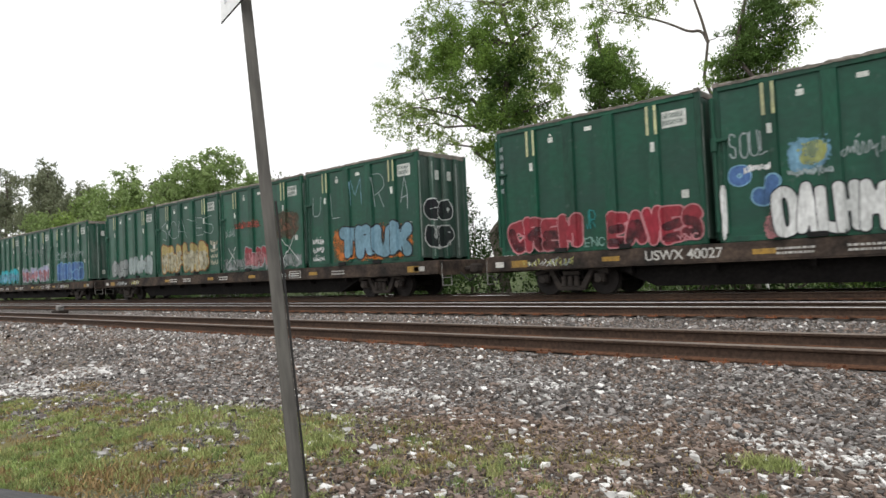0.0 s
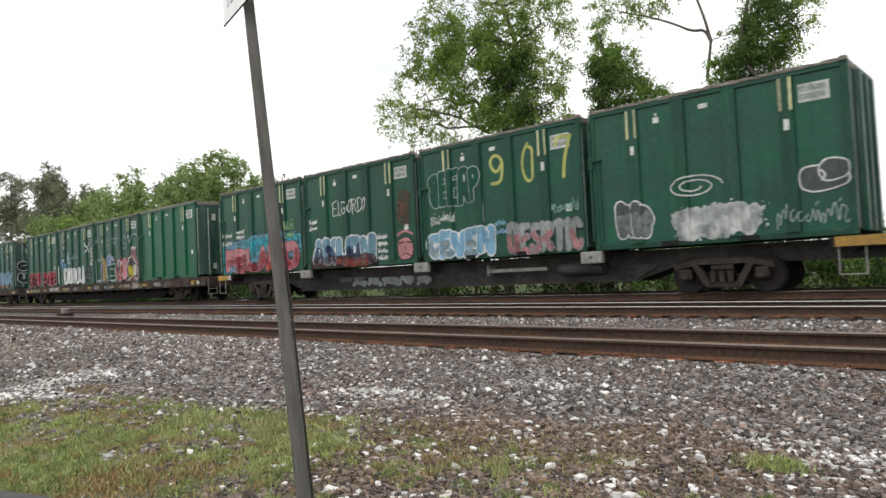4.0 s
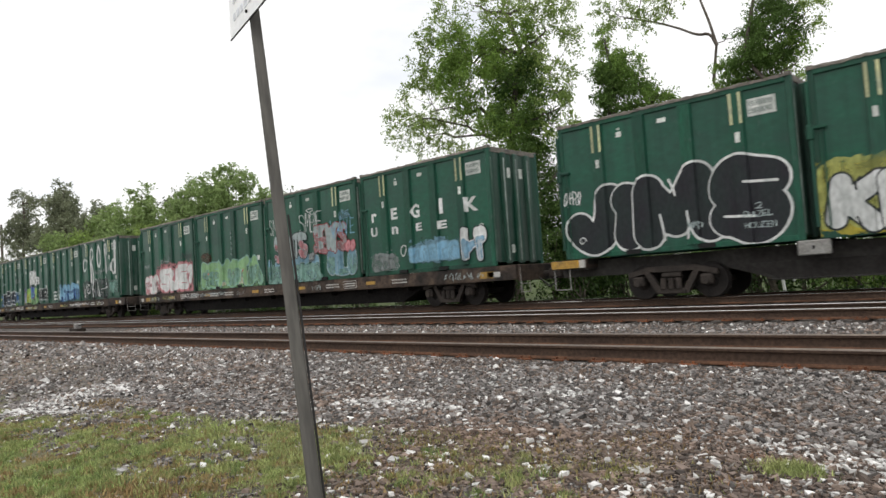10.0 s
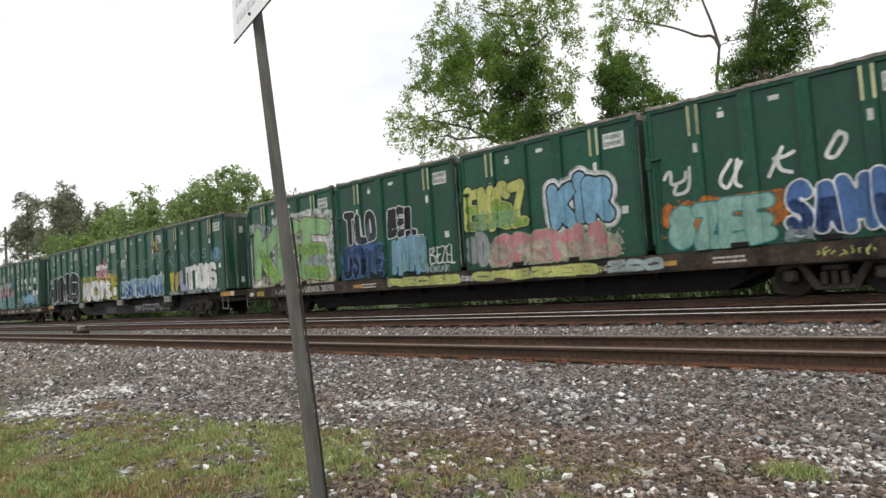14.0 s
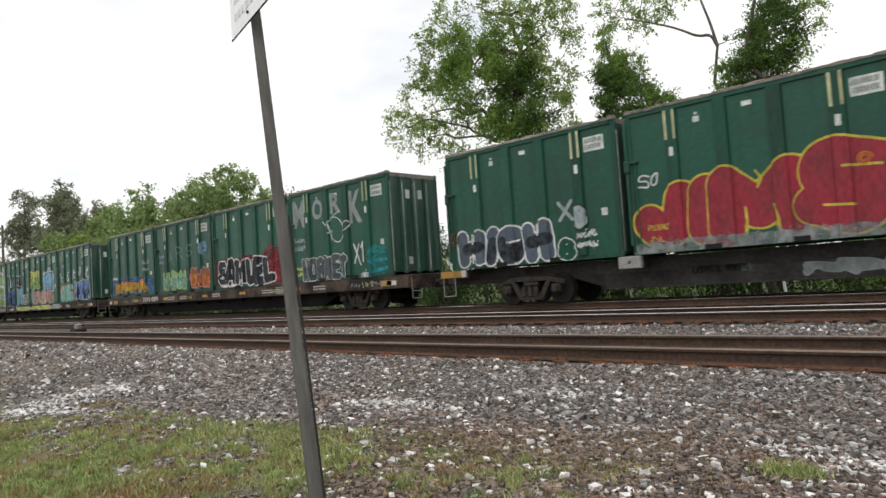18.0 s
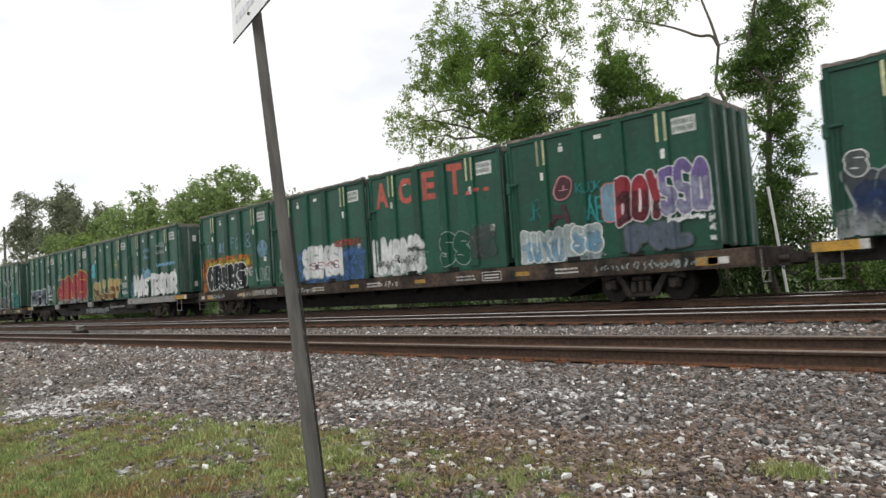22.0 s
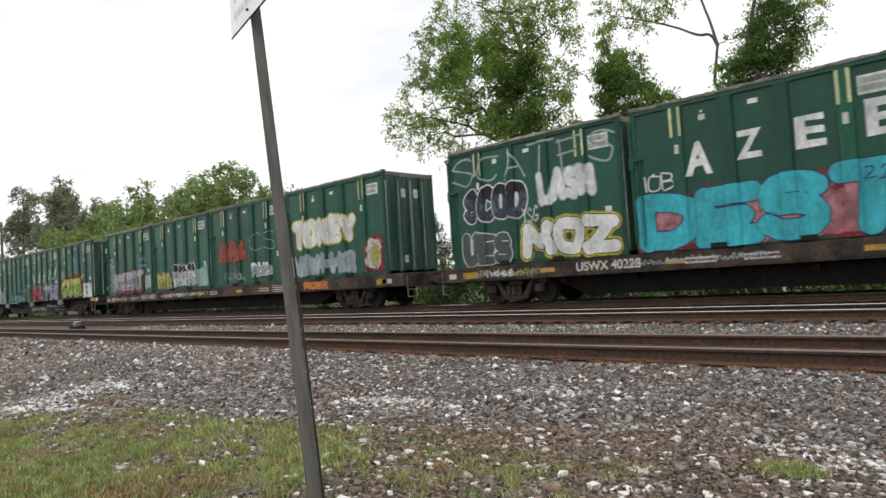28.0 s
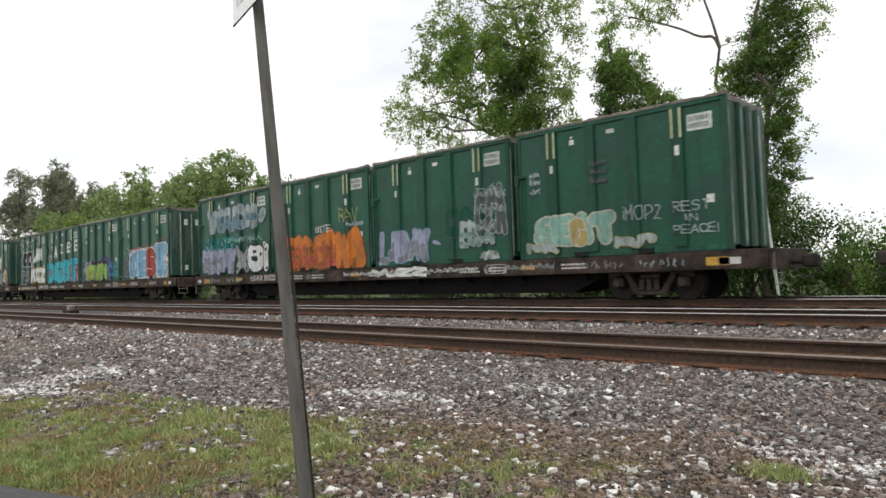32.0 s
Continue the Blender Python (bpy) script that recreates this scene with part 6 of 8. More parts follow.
    (7, 3): [("T", "K", .04, .12, .42, .58, "steel", dict(pen=.055)), ("T", "A", .25, .33, .44, .58, "steel", dict(pen=.055)), ("T", "K", .44, .52, .46, .6, "steel", dict(pen=.055)), ("T", "S", .64, .71, .46, .6, "steel", dict(pen=.055)), ("O", .81, .95, .39, .58, "steel", 5), ("P", .82, .94, .4, .56, "steel"), ("B", "Y", .04, .14, .02, .34, "yellow", "black", dict(sharp=True)), ("B", "W", .14, .24, .04, .32, "tan", "black", dict(sharp=True)), ("B", "L", .24, .35, .04, .36, "lilac", "purple", dict(sharp=True)), ("P", .05, .9, .0, .06, "pale"), ("B", "iTTORS", .34, .88, .04, .40, "white", "ash", dict(sharp=True, thick=.22, lap=.8, lw=.02))],
    (8, 0): [("P", .0, .99, .0, .12, "cream"), ("P", .0, .12, .04, .72, "white"), ("P", .3, .99, .1, .80, "white"), ("P", .3, .6, .1, .7, "pale"), ("P", .0, .25, .5, .76, "pale"), ("B", "KFE", .04, .96, .02, .76, "leaf", "brown", dict(sharp=True, thick=.23, lap=.72, tone="lime", lw=.04)), ("D", "white", (.06, .1, (.44, .36), (.5, .44), (.56, .36))), ("P", .68, .9, .2, .3, "pale")],
    (8, 1): [("B", "TiLO", .05, .36, .35, .70, "black", "white", dict(thick=.4, tone="slate")), ("B", "BEL", .45, .70, .36, .66, "black", "white", dict(thick=.4)), ("B", "L", .62, .74, .30, .44, "black", "white", dict(thick=.4)), ("D", "white", (.025, .025, (.53, .56), (.57, .56)), (.025, .025, (.55, .53), (.55, .59)), (.025, .025, (.53, .46), (.57, .46)), (.025, .025, (.55, .43), (.55, .49))), ("P", .02, .42, .02, .34, "blue"), ("B", "DSYLE", .03, .42, .0, .34, "navy", "blue", dict(tone="black", thick=.42)), ("B", "MOMO", .48, .78, .01, .36, "steel", "sky", dict(tone="mint", lw=.025)), ("T", "BEZEL", .80, .98, .09, .24, "white", dict(pen=.045)), ("T", "BNDKUKIR", .76, .93, .01, .07, "pale")],
    (8, 2): [("B", "ENGZ", .0, .43, .30, .72, "lemon", "black", dict(sharp=True, tone="lime", thick=.30)), ("P", .05, .35, .34, .46, "leaf"), ("B", "KiR", .52, .88, .24, .66, "sky", "black", dict(thick=.4, halo="white")), ("B", "8D", .0, .17, .02, .32, "grey", "ash", dict(thick=.42)), ("P", .16, .9, .0, .2, "cream"), ("B", "SPEKUL", .18, .9, .01, .28, "pink", "leaf", dict(sharp=True, tone="cream", lw=.02))],
    (8, 3): [("T", "y", .04, .17, .36, .56, "white", dict(pen=.085)), ("T", "u", .27, .37, .38, .58, "white", dict(pen=.085)), ("T", "k", .45, .56, .40, .60, "white", dict(pen=.085)), ("T", "o", .65, .73, .46, .62, "white", dict(pen=.085)), ("T", "n", .84, .95, .40, .62, "white", dict(pen=.085)), ("P", .04, .54, .1, .33, "orange"), ("B", "8ZEE", .05, .48, .0, .33, "mint", "teal", dict(thick=.32, lw=.03)), ("B", "SAMUA", .5, .98, .02, .38, "blue", "white", dict(sharp=True, tone="navy", thick=.28)), ("P", .5, .6, .02, .08, "pale")],
    (9, 2): [("P", .0, .97, .05, .38, "red"), ("P", .7, .97, .02, .44, "red"), ("B", "SAMUEL", .03, .84, .02, .38, "black", "white", dict(sharp=True, tone="dusk", thick=.28, lap=.5)), ("D", "dusk", (.16, .05, (.72, .28), (.84, .42))), ("S", .1, .3, .01, .07, "white"), ("T", "RE", .34, .42, .02, .08, "white"), ("S", .955, .985, .04, .34, "white")],
    (9, 3): [("K", "M", .03, .18, .60, .93, "grey", "grey"), ("K", "O", .25, .37, .66, .90, "grey", "grey"), ("K", "R", .44, .56, .69, .93, "grey", "grey"), ("K", "K", .63, .77, .55, .92, "grey", "grey"), ("D", "white", (.035, .035, (.42, .62), (.44, .44), (.52, .38), (.57, .46), (.56, .6), (.48, .68), (.42, .62)), (.03, .03, (.56, .56), (.62, .62), (.64, .54), (.57, .5)), (.03, .03, (.41, .58), (.36, .66)), (.03, .03, (.44, .66), (.54, .72)), (.03, .03, (.42, .5), (.46, .54), (.44, .42))), ("S", .04, .16, .34, .52, "pale"), ("B", "HORNET", .11, .61, .0, .28, "ash", "white", dict(tone="slate", lw=.024, thick=.3)), ("T", "X1", .66, .75, .16, .36, "white", dict(pen=.07)), ("D", "cyan", (.14, .1, (.82, .26), (.94, .24)), (.14, .12, (.81, .16), (.95, .17)), (.12, .14, (.84, .06), (.95, .08))), ("P", .8, .96, .02, .3, "teal"), ("P", .72, .8, .0, .05, "white"), ("S", .04, .12, .06, .22, "lemon")],
    (10, 0): [("B", "HiGH", .05, .66, .0, .34, "slate", "white", dict(sharp=True, thick=.34, tone="black", lap=.8)), ("B", "8", .66, .77, .0, .19, "hull", "white", dict(lw=.03)), ("T", "X", .68, .76, .3, .46, "pale", dict(pen=.10)), ("B", "8", .76, .84, .22, .42, "pale", "black"), ("S", .78, .88, .08, .2, "white"), ("P", .0, .06, .22, .3, "rust")],
    (10, 1): [("B", "JiMS", .0, .99, .0, .58, "red", "yellow", dict(thick=.46, lw=.05, lap=.55, grow=.2)), ("P", .02, .98, .0, .08, "grey"), ("T", "so", .04, .14, .46, .56, "white", dict(pen=.045)), ("T", "POUGNZ", .07, .16, .16, .2, "yellow", dict(pen=.018)), ("T", "JNL", .07, .14, .08, .12, "yellow", dict(pen=.018)), ("O", .84, .89, .40, .48, "orange", 2)],
    (10, 2): [("B", "SLUBF", .08, .84, .0, .36, "tan", "cream", dict(sharp=True, tone="brown", thick=.26, lap=.6, lw=.025)), ("B", "oo", .05, .2, .40, .52, "cyan", "sky", dict(thick=.5)), ("B", "oo", .06, .2, .51, .66, "cyan", "sky", dict(thick=.5)), ("D", "lemon", (.03, .04, (.66, .58), (.76, .58)), (.03, .04, (.71, .48), (.71, .68)), (.03, .04, (.675, .51), (.745, .65)), (.03, .04, (.675, .65), (.745, .51)), (.03, .03, (.69, .58), (.71, .62), (.73, .58), (.71, .54), (.69, .58))), ("T", "EUROPE", .84, .97, .18, .26, "white"), ("S", .84, .97, .06, .16, "white")],
    (10, 3): [("P", .02, .1, .0, .26, "sky"), ("B", "MASTEGOR", .06, .97, .0, .36, "white", "ash", dict(sharp=True, thick=.30, lap=.66, lw=.025)), ("D", "grey", (.04, .04, (.13, .36), (.12, .48), (.15, .5), (.155, .36)), (.04, .04, (.18, .36), (.18, .48), (.21, .5), (.21, .36))), ("P", .28, .45, .3, .44, "sky"), ("B", "o", .3, .42, .32, .42, "steel", "sky"), ("S", .3, .44, .56, .8, "steel"), ("S", .6, .74, .6, .84, "pale"), ("S", .6, .95, .42, .5, "sky")],
    (11, 0): [("P", .02, .74, .24, .42, "orange"), ("P", .0, .06, .0, .3, "orange"), ("P", .1, .7, .28, .38, "yellow"), ("B", "CRUKS", .06, .68, .0, .34, "black", "white", dict(dots="white", sharp=True, thick=.32, lw=.035)), ("T", "RNG", .64, .75, .16, .26, "white"), ("T", "to", .08, .17, .48, .62, "steel", dict(pen=.05)), ("T", "un", .27, .37, .48, .62, "steel", dict(pen=.05)), ("T", "Fo", .46, .57, .50, .66, "steel", dict(pen=.05)), ("T", "8", .66, .74, .5, .68, "steel", dict(pen=.05)), ("O", .83, .96, .36, .56, "steel", 6), ("P", .84, .95, .38, .54, "steel"), ("T", "LOVEZ", .82, .99, .08, .24, "pale", dict(pen=.04))],
    (11, 1): [("P", .28, .5, .1, .38, "blue"), ("P", .7, .98, .04, .33, "blue"), ("P", .3, .96, .0, .1, "blue"), ("B", "SEMSI", .32, .78, .04, .40, "white", "pale", dict(sharp=True, thick=.42, lap=.5)), ("T", "SEMS", .42, .72, .14, .22, "red"), ("P", .68, .94, .36, .42, "brick"), ("B", "oo", .04, .2, .02, .18, "hull", "grey", dict(thick=.5)), ("B", "8L", .05, .2, .14, .34, "grey", "ash", dict(thick=.5))],
    (11, 2): [("K", "A", .05, .17, .66, .93, "salmon", "salmon"), ("K", "C", .25, .36, .66, .93, "salmon", "salmon"), ("K", "E", .44, .55, .66, .95, "salmon", "salmon"), ("K", "T", .63, .75, .66, .96, "salmon", "salmon"), ("D", "salmon", (.12, .12, (.77, .66), (.79, .66)), (.12, .12, (.83, .68), (.845, .68)), (.12, .12, (.89, .67), (.91, .67))), ("P", .0, .44, .02, .2, "white"), ("B", "LMAMC", .0, .44, .02, .38, "white", "pale", dict(sharp=True, thick=.44, lap=.45)), ("S", .03, .2, .06, .22, "black"), ("S", .2, .4, .08, .24, "black"), ("S", .3, .42, .2, .3, "black"), ("B", "SS", .55, .78, .04, .36, "hull", "pale", dict(lw=.024, thick=.42)), ("P", .8, .94, .1, .36, "ash")],
    (11, 3): [("P", .05, .48, .0, .1, "pale"), ("B", "RUKON", .04, .36, .0, .28, "pale", "white", dict(tone="sky", thick=.42)), ("B", "S8", .32, .5, .04, .28, "pale", "white", dict(tone="sky", thick=.5)), ("T", "JR", .1, .18, .34, .5, "teal"), ("D", "maroon", (.1, .1, (.24, .36), (.32, .34)), (.16, .1, (.3, .42), (.32, .3)), (.12, .07, (.26, .36), (.22, .28))), ("B", "o", .25, .36, .46, .66, "maroon", "pink", dict(thick=.5)), ("D", "pink", (.02, .02, (.28, .55), (.33, .55))), ("T", "KUOK", .38, .5, .5, .58, "teal"), ("T", "AB", .42, .52, .28, .48, "teal", dict(pen=.06)), ("B", "E", .5, .6, .26, .56, "steel", "pink", dict(thick=.5)), ("B", "BOY", .56, .8, .22, .58, "red", "white", dict(thick=.50, lw=.028, tone="maroon")), ("B", "SSO", .76, .99, .24, .62, "purple", "white", dict(thick=.46, lw=.028, tone="lilac")), ("B", "P8L", .6, .9, .02, .24, "slate", "ash", dict(thick=.4)), ("S", .8, .95, .2, .26, "white"), ("S", .965, .99, .05, .34, "white")],
    (12, 0): [("B", "KEEG", .21, .62, .36, .70, "cream", "brown", dict(thick=.44, tone="white", lw=.024)), ("B", "SOUS", .34, .74, .26, .54, "cream", "brown", dict(thick=.46, tone="white", lw=.024)), ("P", .36, .97, .0, .1, "pale"), ("B", "PRiMO", .36, .96, .0, .30, "grey", "pale", dict(thick=.34, tone="pale")), ("B", "YSK", .02, .34, .03, .40, "dusk", "pale", dict(sharp=True, tone="navy")), ("B", "S", .04, .12, .34, .5, "ash", "white"), ("P", .0, .34, .0, .16, "grey"), ("D", "red", (.07, .05, (.32, .08), (.325, .24)), (.08, .05, (.18, .05), (.19, .08))), ("P", .08, .2, .12, .3, "navy")],
    (12, 1): [("B", "BASERON", .12, .8, .01, .26, "hull", "pale", dict(lw=.022, tone="ash")), ("P", .15, .75, .02, .16, "steel"), ("B", "E", .78, .96, .04, .30, "ash", "pale", dict(dots="pale", lw=.02))],
    (12, 2): [("T", "y", .05, .18, .36, .57, "white", dict(pen=.085)), ("T", "u", .28, .37, .36, .58, "white", dict(pen=.085)), ("T", "k", .45, .56, .36, .60, "white", dict(pen=.085)), ("T", "o", .64, .73, .38, .60, "white", dict(pen=.085)), ("T", "n", .82, .95, .34, .62, "white", dict(pen=.085)), ("B", "BEATOK", .03, .43, .0, .30, "red", "pink", dict(sharp=True, tone="brick", lw=.022)), ("P", .44, .99, .0, .30, "lilac"), ("B", "OOUHA", .44, .99, .01, .33, "lilac", "purple", dict(thick=.34, tone="grey")), ("P", .47, .53, .02, .16, "maroon"), ("P", .64, .71, .02, .16, "maroon"), ("P", .3, .4, .3, .36, "orange"), ("D", "white", (.05, .03, (.42, .04), (.41, .12)), (.05, .03, (.39, .08), (.44, .08)))],
    (12, 3): [("P", .02, .78, .0, .40, "red"), ("P", .1, .7, .1, .42, "brick"), ("B", "COUREA", .04, .68, .02, .38, "lemon", "black", dict(sharp=True, tone="lime", lw=.028, lap=.5)), ("D", "cyan", (.14, .12, (.3, .05), (.4, .06)), (.1, .1, (.14, .06), (.2, .08))), ("T", "COSTRA", .46, .54, .46, .74, "sky"), ("T", "SMYA", .05, .2, .36, .52, "white"), ("T", "JUST", .66, .78, .34, .42, "white"), ("B", "NEAR", .73, .99, .0, .27, "white", "sky", dict(sharp=True, lw=.022, thick=.3))],
    (13, 0): [("T", "WIGR", .015, .16, .54, .61, "white", dict(pen=.022)), ("T", "WIGR", .015, .16, .47, .54, "white", dict(pen=.022)), ("T", "WIGR", .015, .16, .40, .47, "white", dict(pen=.022)), ("T", "WIGR", .015, .165, .33, .40, "white", dict(pen=.022)), ("T", "WIGR", .015, .165, .26, .33, "white", dict(pen=.022)), ("T", "WIGR", .015, .165, .19, .26, "white", dict(pen=.022)), ("T", "WIGR", .015, .165, .12, .19, "white", dict(pen=.022)), ("T", "WIGR", .015, .165, .05, .12, "white", dict(pen=.022)), ("B", "DEEAT", .17, .84, .0, .38, "pale", "red", dict(sharp=True, thick=.30, lap=.55, tone="lilac", lw=.045)), ("P", .2, .82, .0, .06, "red"), ("B", "S8", .84, .98, .05, .28, "pale", "red", dict(lw=.025)), ("S", .74, .9, .36, .6, "sky")],
    (14, 0): [("T", "SCATES", .03, .97, .70, .93, "pale", dict(pen=.06)), ("B", "SCOD", .08, .50, .36, .68, "black", "white", dict(thick=.44, tone="slate")), ("B", "LASH", .55, .87, .44, .72, "white", "pale", dict(thick=.36)), ("B", "UES", .06, .40, .0, .30, "ash", "white", dict(thick=.44, lw=.025)), ("B", "MOZ", .44, .97, .02, .33, "white", "black", dict(sharp=True, thick=.30, halo="yellow", lw=.026, lap=.8)), ("T", "YSG", .46, .55, .32, .44, "white")],
    (14, 1): [("K", "A", .22, .34, .48, .72, "white", "white"), ("K", "Z", .42, .53, .54, .74, "white", "white"), ("K", "E", .63, .74, .54, .76, "white", "white"), ("K", "E", .85, .96, .55, .78, "white", "white"), ("P", .0, .3, .0, .36, "red"), ("P", .28, .98, .02, .4, "red"), ("P", .0, .98, .03, .3, "pink"), ("B", "DEST", .0, .99, .0, .46, "cyan", "navy", dict(sharp=True, thick=.27, lap=.72, lw=.024, wild=.5, grow=.1)), ("T", "22", .84, .92, .32, .4, "navy"), ("T", "IOB", .04, .18, .42, .54, "white", dict(pen=.04))],
    (14, 2): [("P", .06, .84, .0, .34, "purple"), ("P", .1, .3, .04, .34, "lilac"), ("P", .6, .8, .06, .38, "purple"), ("P", .3, .7, .26, .33, "maroon"), ("B", "COVEN", .18, .70, .0, .30, "lime", "ash", dict(sharp=True, thick=.30, lap=.62, tone="lemon", lw=.024)), ("S", .72, .97, .16, .4, "cyan"), ("S", .72, .97, .04, .26, "cyan"), ("T", "UPMIL", .05, .19, .12, .22, "pale"), ("D", "pale", (.03, .03, (.05, .46), (.08, .32), (.15, .42)), (.03, .03, (.05, .46), (.08, .44)))],
    (14, 3): [("T", "CESAR", .05, .22, .40, .55, "mint"), ("P", .2, .98, .0, .46, "white"), ("P", .24, .98, .02, .44, "white"), ("D", "brick", (.05, .05, (.2, .46), (.5, .47), (.7, .5), (.99, .6))), ("B", "DE", .22, .58, .0, .45, "sky", "white", dict(sharp=True, thick=.32, lap=.85, lw=.045, wild=.4)), ("B", "T", .70, .98, .02, .54, "sky", "white", dict(sharp=True, thick=.36, lw=.045, wild=.4)), ("D", "sky", (.2, .16, (.8, .1), (.94, .08), (.96, .14))), ("B", "S", .54, .76, .0, .47, "brick", "white", dict(sharp=True, thick=.42, lw=.035, wild=.4)), ("T", "BUS", .82, .9, .4, .48, "pale"), ("B", "8EL", .04, .2, .04, .32, "ash", "pale", dict(lw=.022))],
    (15, 0): [("B", "VOUCH", .12, .84, .52, .86, "pale", "slate", dict(sharp=True, thick=.32, lap=.66, tone="steel", lw=.03)), ("B", "o", .84, .96, .58, .80, "pale", "slate", dict(thick=.5)), ("T", "20", .86, .93, .66, .74, "slate"), ("P", .08, .62, .3, .46, "teal"), ("D", "mint", (.07, .05, (.1, .38), (.12, .32)), (.06, .05, (.2, .4), (.2, .32)), (.06, .04, (.34, .42), (.36, .34)), (.05, .04, (.46, .4), (.5, .32)), (.05, .03, (.6, .46), (.62, .38)), (.04, .05, (.74, .44), (.75, .38))), ("S", .4, .9, .38, .48, "mint"), ("B", "GORBMY", .02, .55, .0, .34, "lilac", "slate", dict(sharp=True, tone="grey", lw=.026)), ("B", "X", .54, .74, .0, .36, "grey", "black", dict(dots="black", thick=.26)), ("B", "O", .70, .93, .0, .36, "white", "black", dict(dots="black", thick=.34)), ("B", "i", .90, .99, .02, .38, "white", "black", dict(dots="black", thick=.3))],
    (15, 1): [("P", .04, .96, .0, .3, "orange"), ("B", "BESCJEON", .03, .80, .01, .40, "orange", "brown", dict(thick=.46, lw=.02, tone="salmon")), ("B", "A", .76, .97, .01, .44, "orange", "brown", dict(thick=.44, lw=.02)), ("T", "RAV", .72, .9, .48, .62, "lemon"), ("T", "BETE", .48, .64, .4, .47, "white"), ("S", .8, .95, .42, .48, "pale")],
    (15, 2): [("B", "LJIDAY", .03, .46, .02, .34, "lilac", "steel", dict(tone="grey", thick=.36, lw=.024)), ("D", "lilac", (.14, .1, (.48, .2), (.52, .18))), ("B", "OO", .56, .78, .2, .5, "hull", "ash", dict(lw=.024)), ("B", "EESA", .66, .9, .12, .36, "pale", "ash", dict(lw=.024, tone="mint")), ("B", "CCA", .78, .98, .22, .62, "ash", "pale", dict(lw=.024)), ("S", .78, .98, .36, .64, "pale"), ("S", .76, .9, .14, .34, "pale"), ("P", .82, .92, .02, .08, "white")],
})


def build_graffiti():
    for (k, i), pieces in PIECES.items():
        if pieces:
            tags(CONTAINERS[k, i], pieces, random.Random(k * 10 + i))
    # one freshly painted, brighter container
    for o in CONTAINERS[3, 3].children:
        if o.name.startswith(("side_wall", "rib", "top_rail", "bottom_rail")):
            o.data = o.data.copy()
            o.data.materials[0] = GREEN_NEW
    tagged(CONTAINERS[3, 3], "freshly painted bright green steel waste container")


def end_graffiti(owner, words, label):
    """Fat letters on the ribbed right end, following its ribs; words: (body, y0, y1, z0, z1, fill, line)."""
    bm = bmesh.new()
    lift = bm.verts.layers.float.new("lift")
    hues, base, rng = [], 0.004, random.Random(9)
    for body, y0, y1, z0, z1, fill, line in words:
        for vs, fs, h in bubble_word(body, (y0 / C_L, y1 / C_L, z0 / C_H, z1 / C_H), rng, fill, line, 2.2):
            base += 0.0005
            if h not in hues:
                hues.append(h)
            for f in fs:
                loop = []
                for q in f:
                    v = bm.verts.new((0, min(max(vs[q][0], 0.06), C_W - 0.06), vs[q][1]))
                    v[lift] = base
                    loop.append(v)
                bm.faces.new(loop).material_index = hues.index(h)
    for y in (0.62, 1.23, 1.84):
        for d in (-0.112, -0.108, 0.108, 0.112):
            bmesh.ops.bisect_plane(bm, geom=bm.verts[:] + bm.edges[:] + bm.faces[:], plane_co=(0, y + d, 0), plane_no=(0, 1, 0), dist=1e-5)
    for v in bm.verts:
        v.co.x = (C_L + 0.124 if min(abs(v.co.y - y) for y in (0.62, 1.23, 1.84)) < 0.1105 else C_L - 0.002) + v[lift]
    bm.normal_update()
    bmesh.ops.reverse_faces(bm, faces=[f for f in bm.faces if f.normal.x < 0])
    part("graffiti", bm, [paint(h.lstrip("~"), h.startswith("~")) for h in hues], owner, label)["kind"] = "stuff"


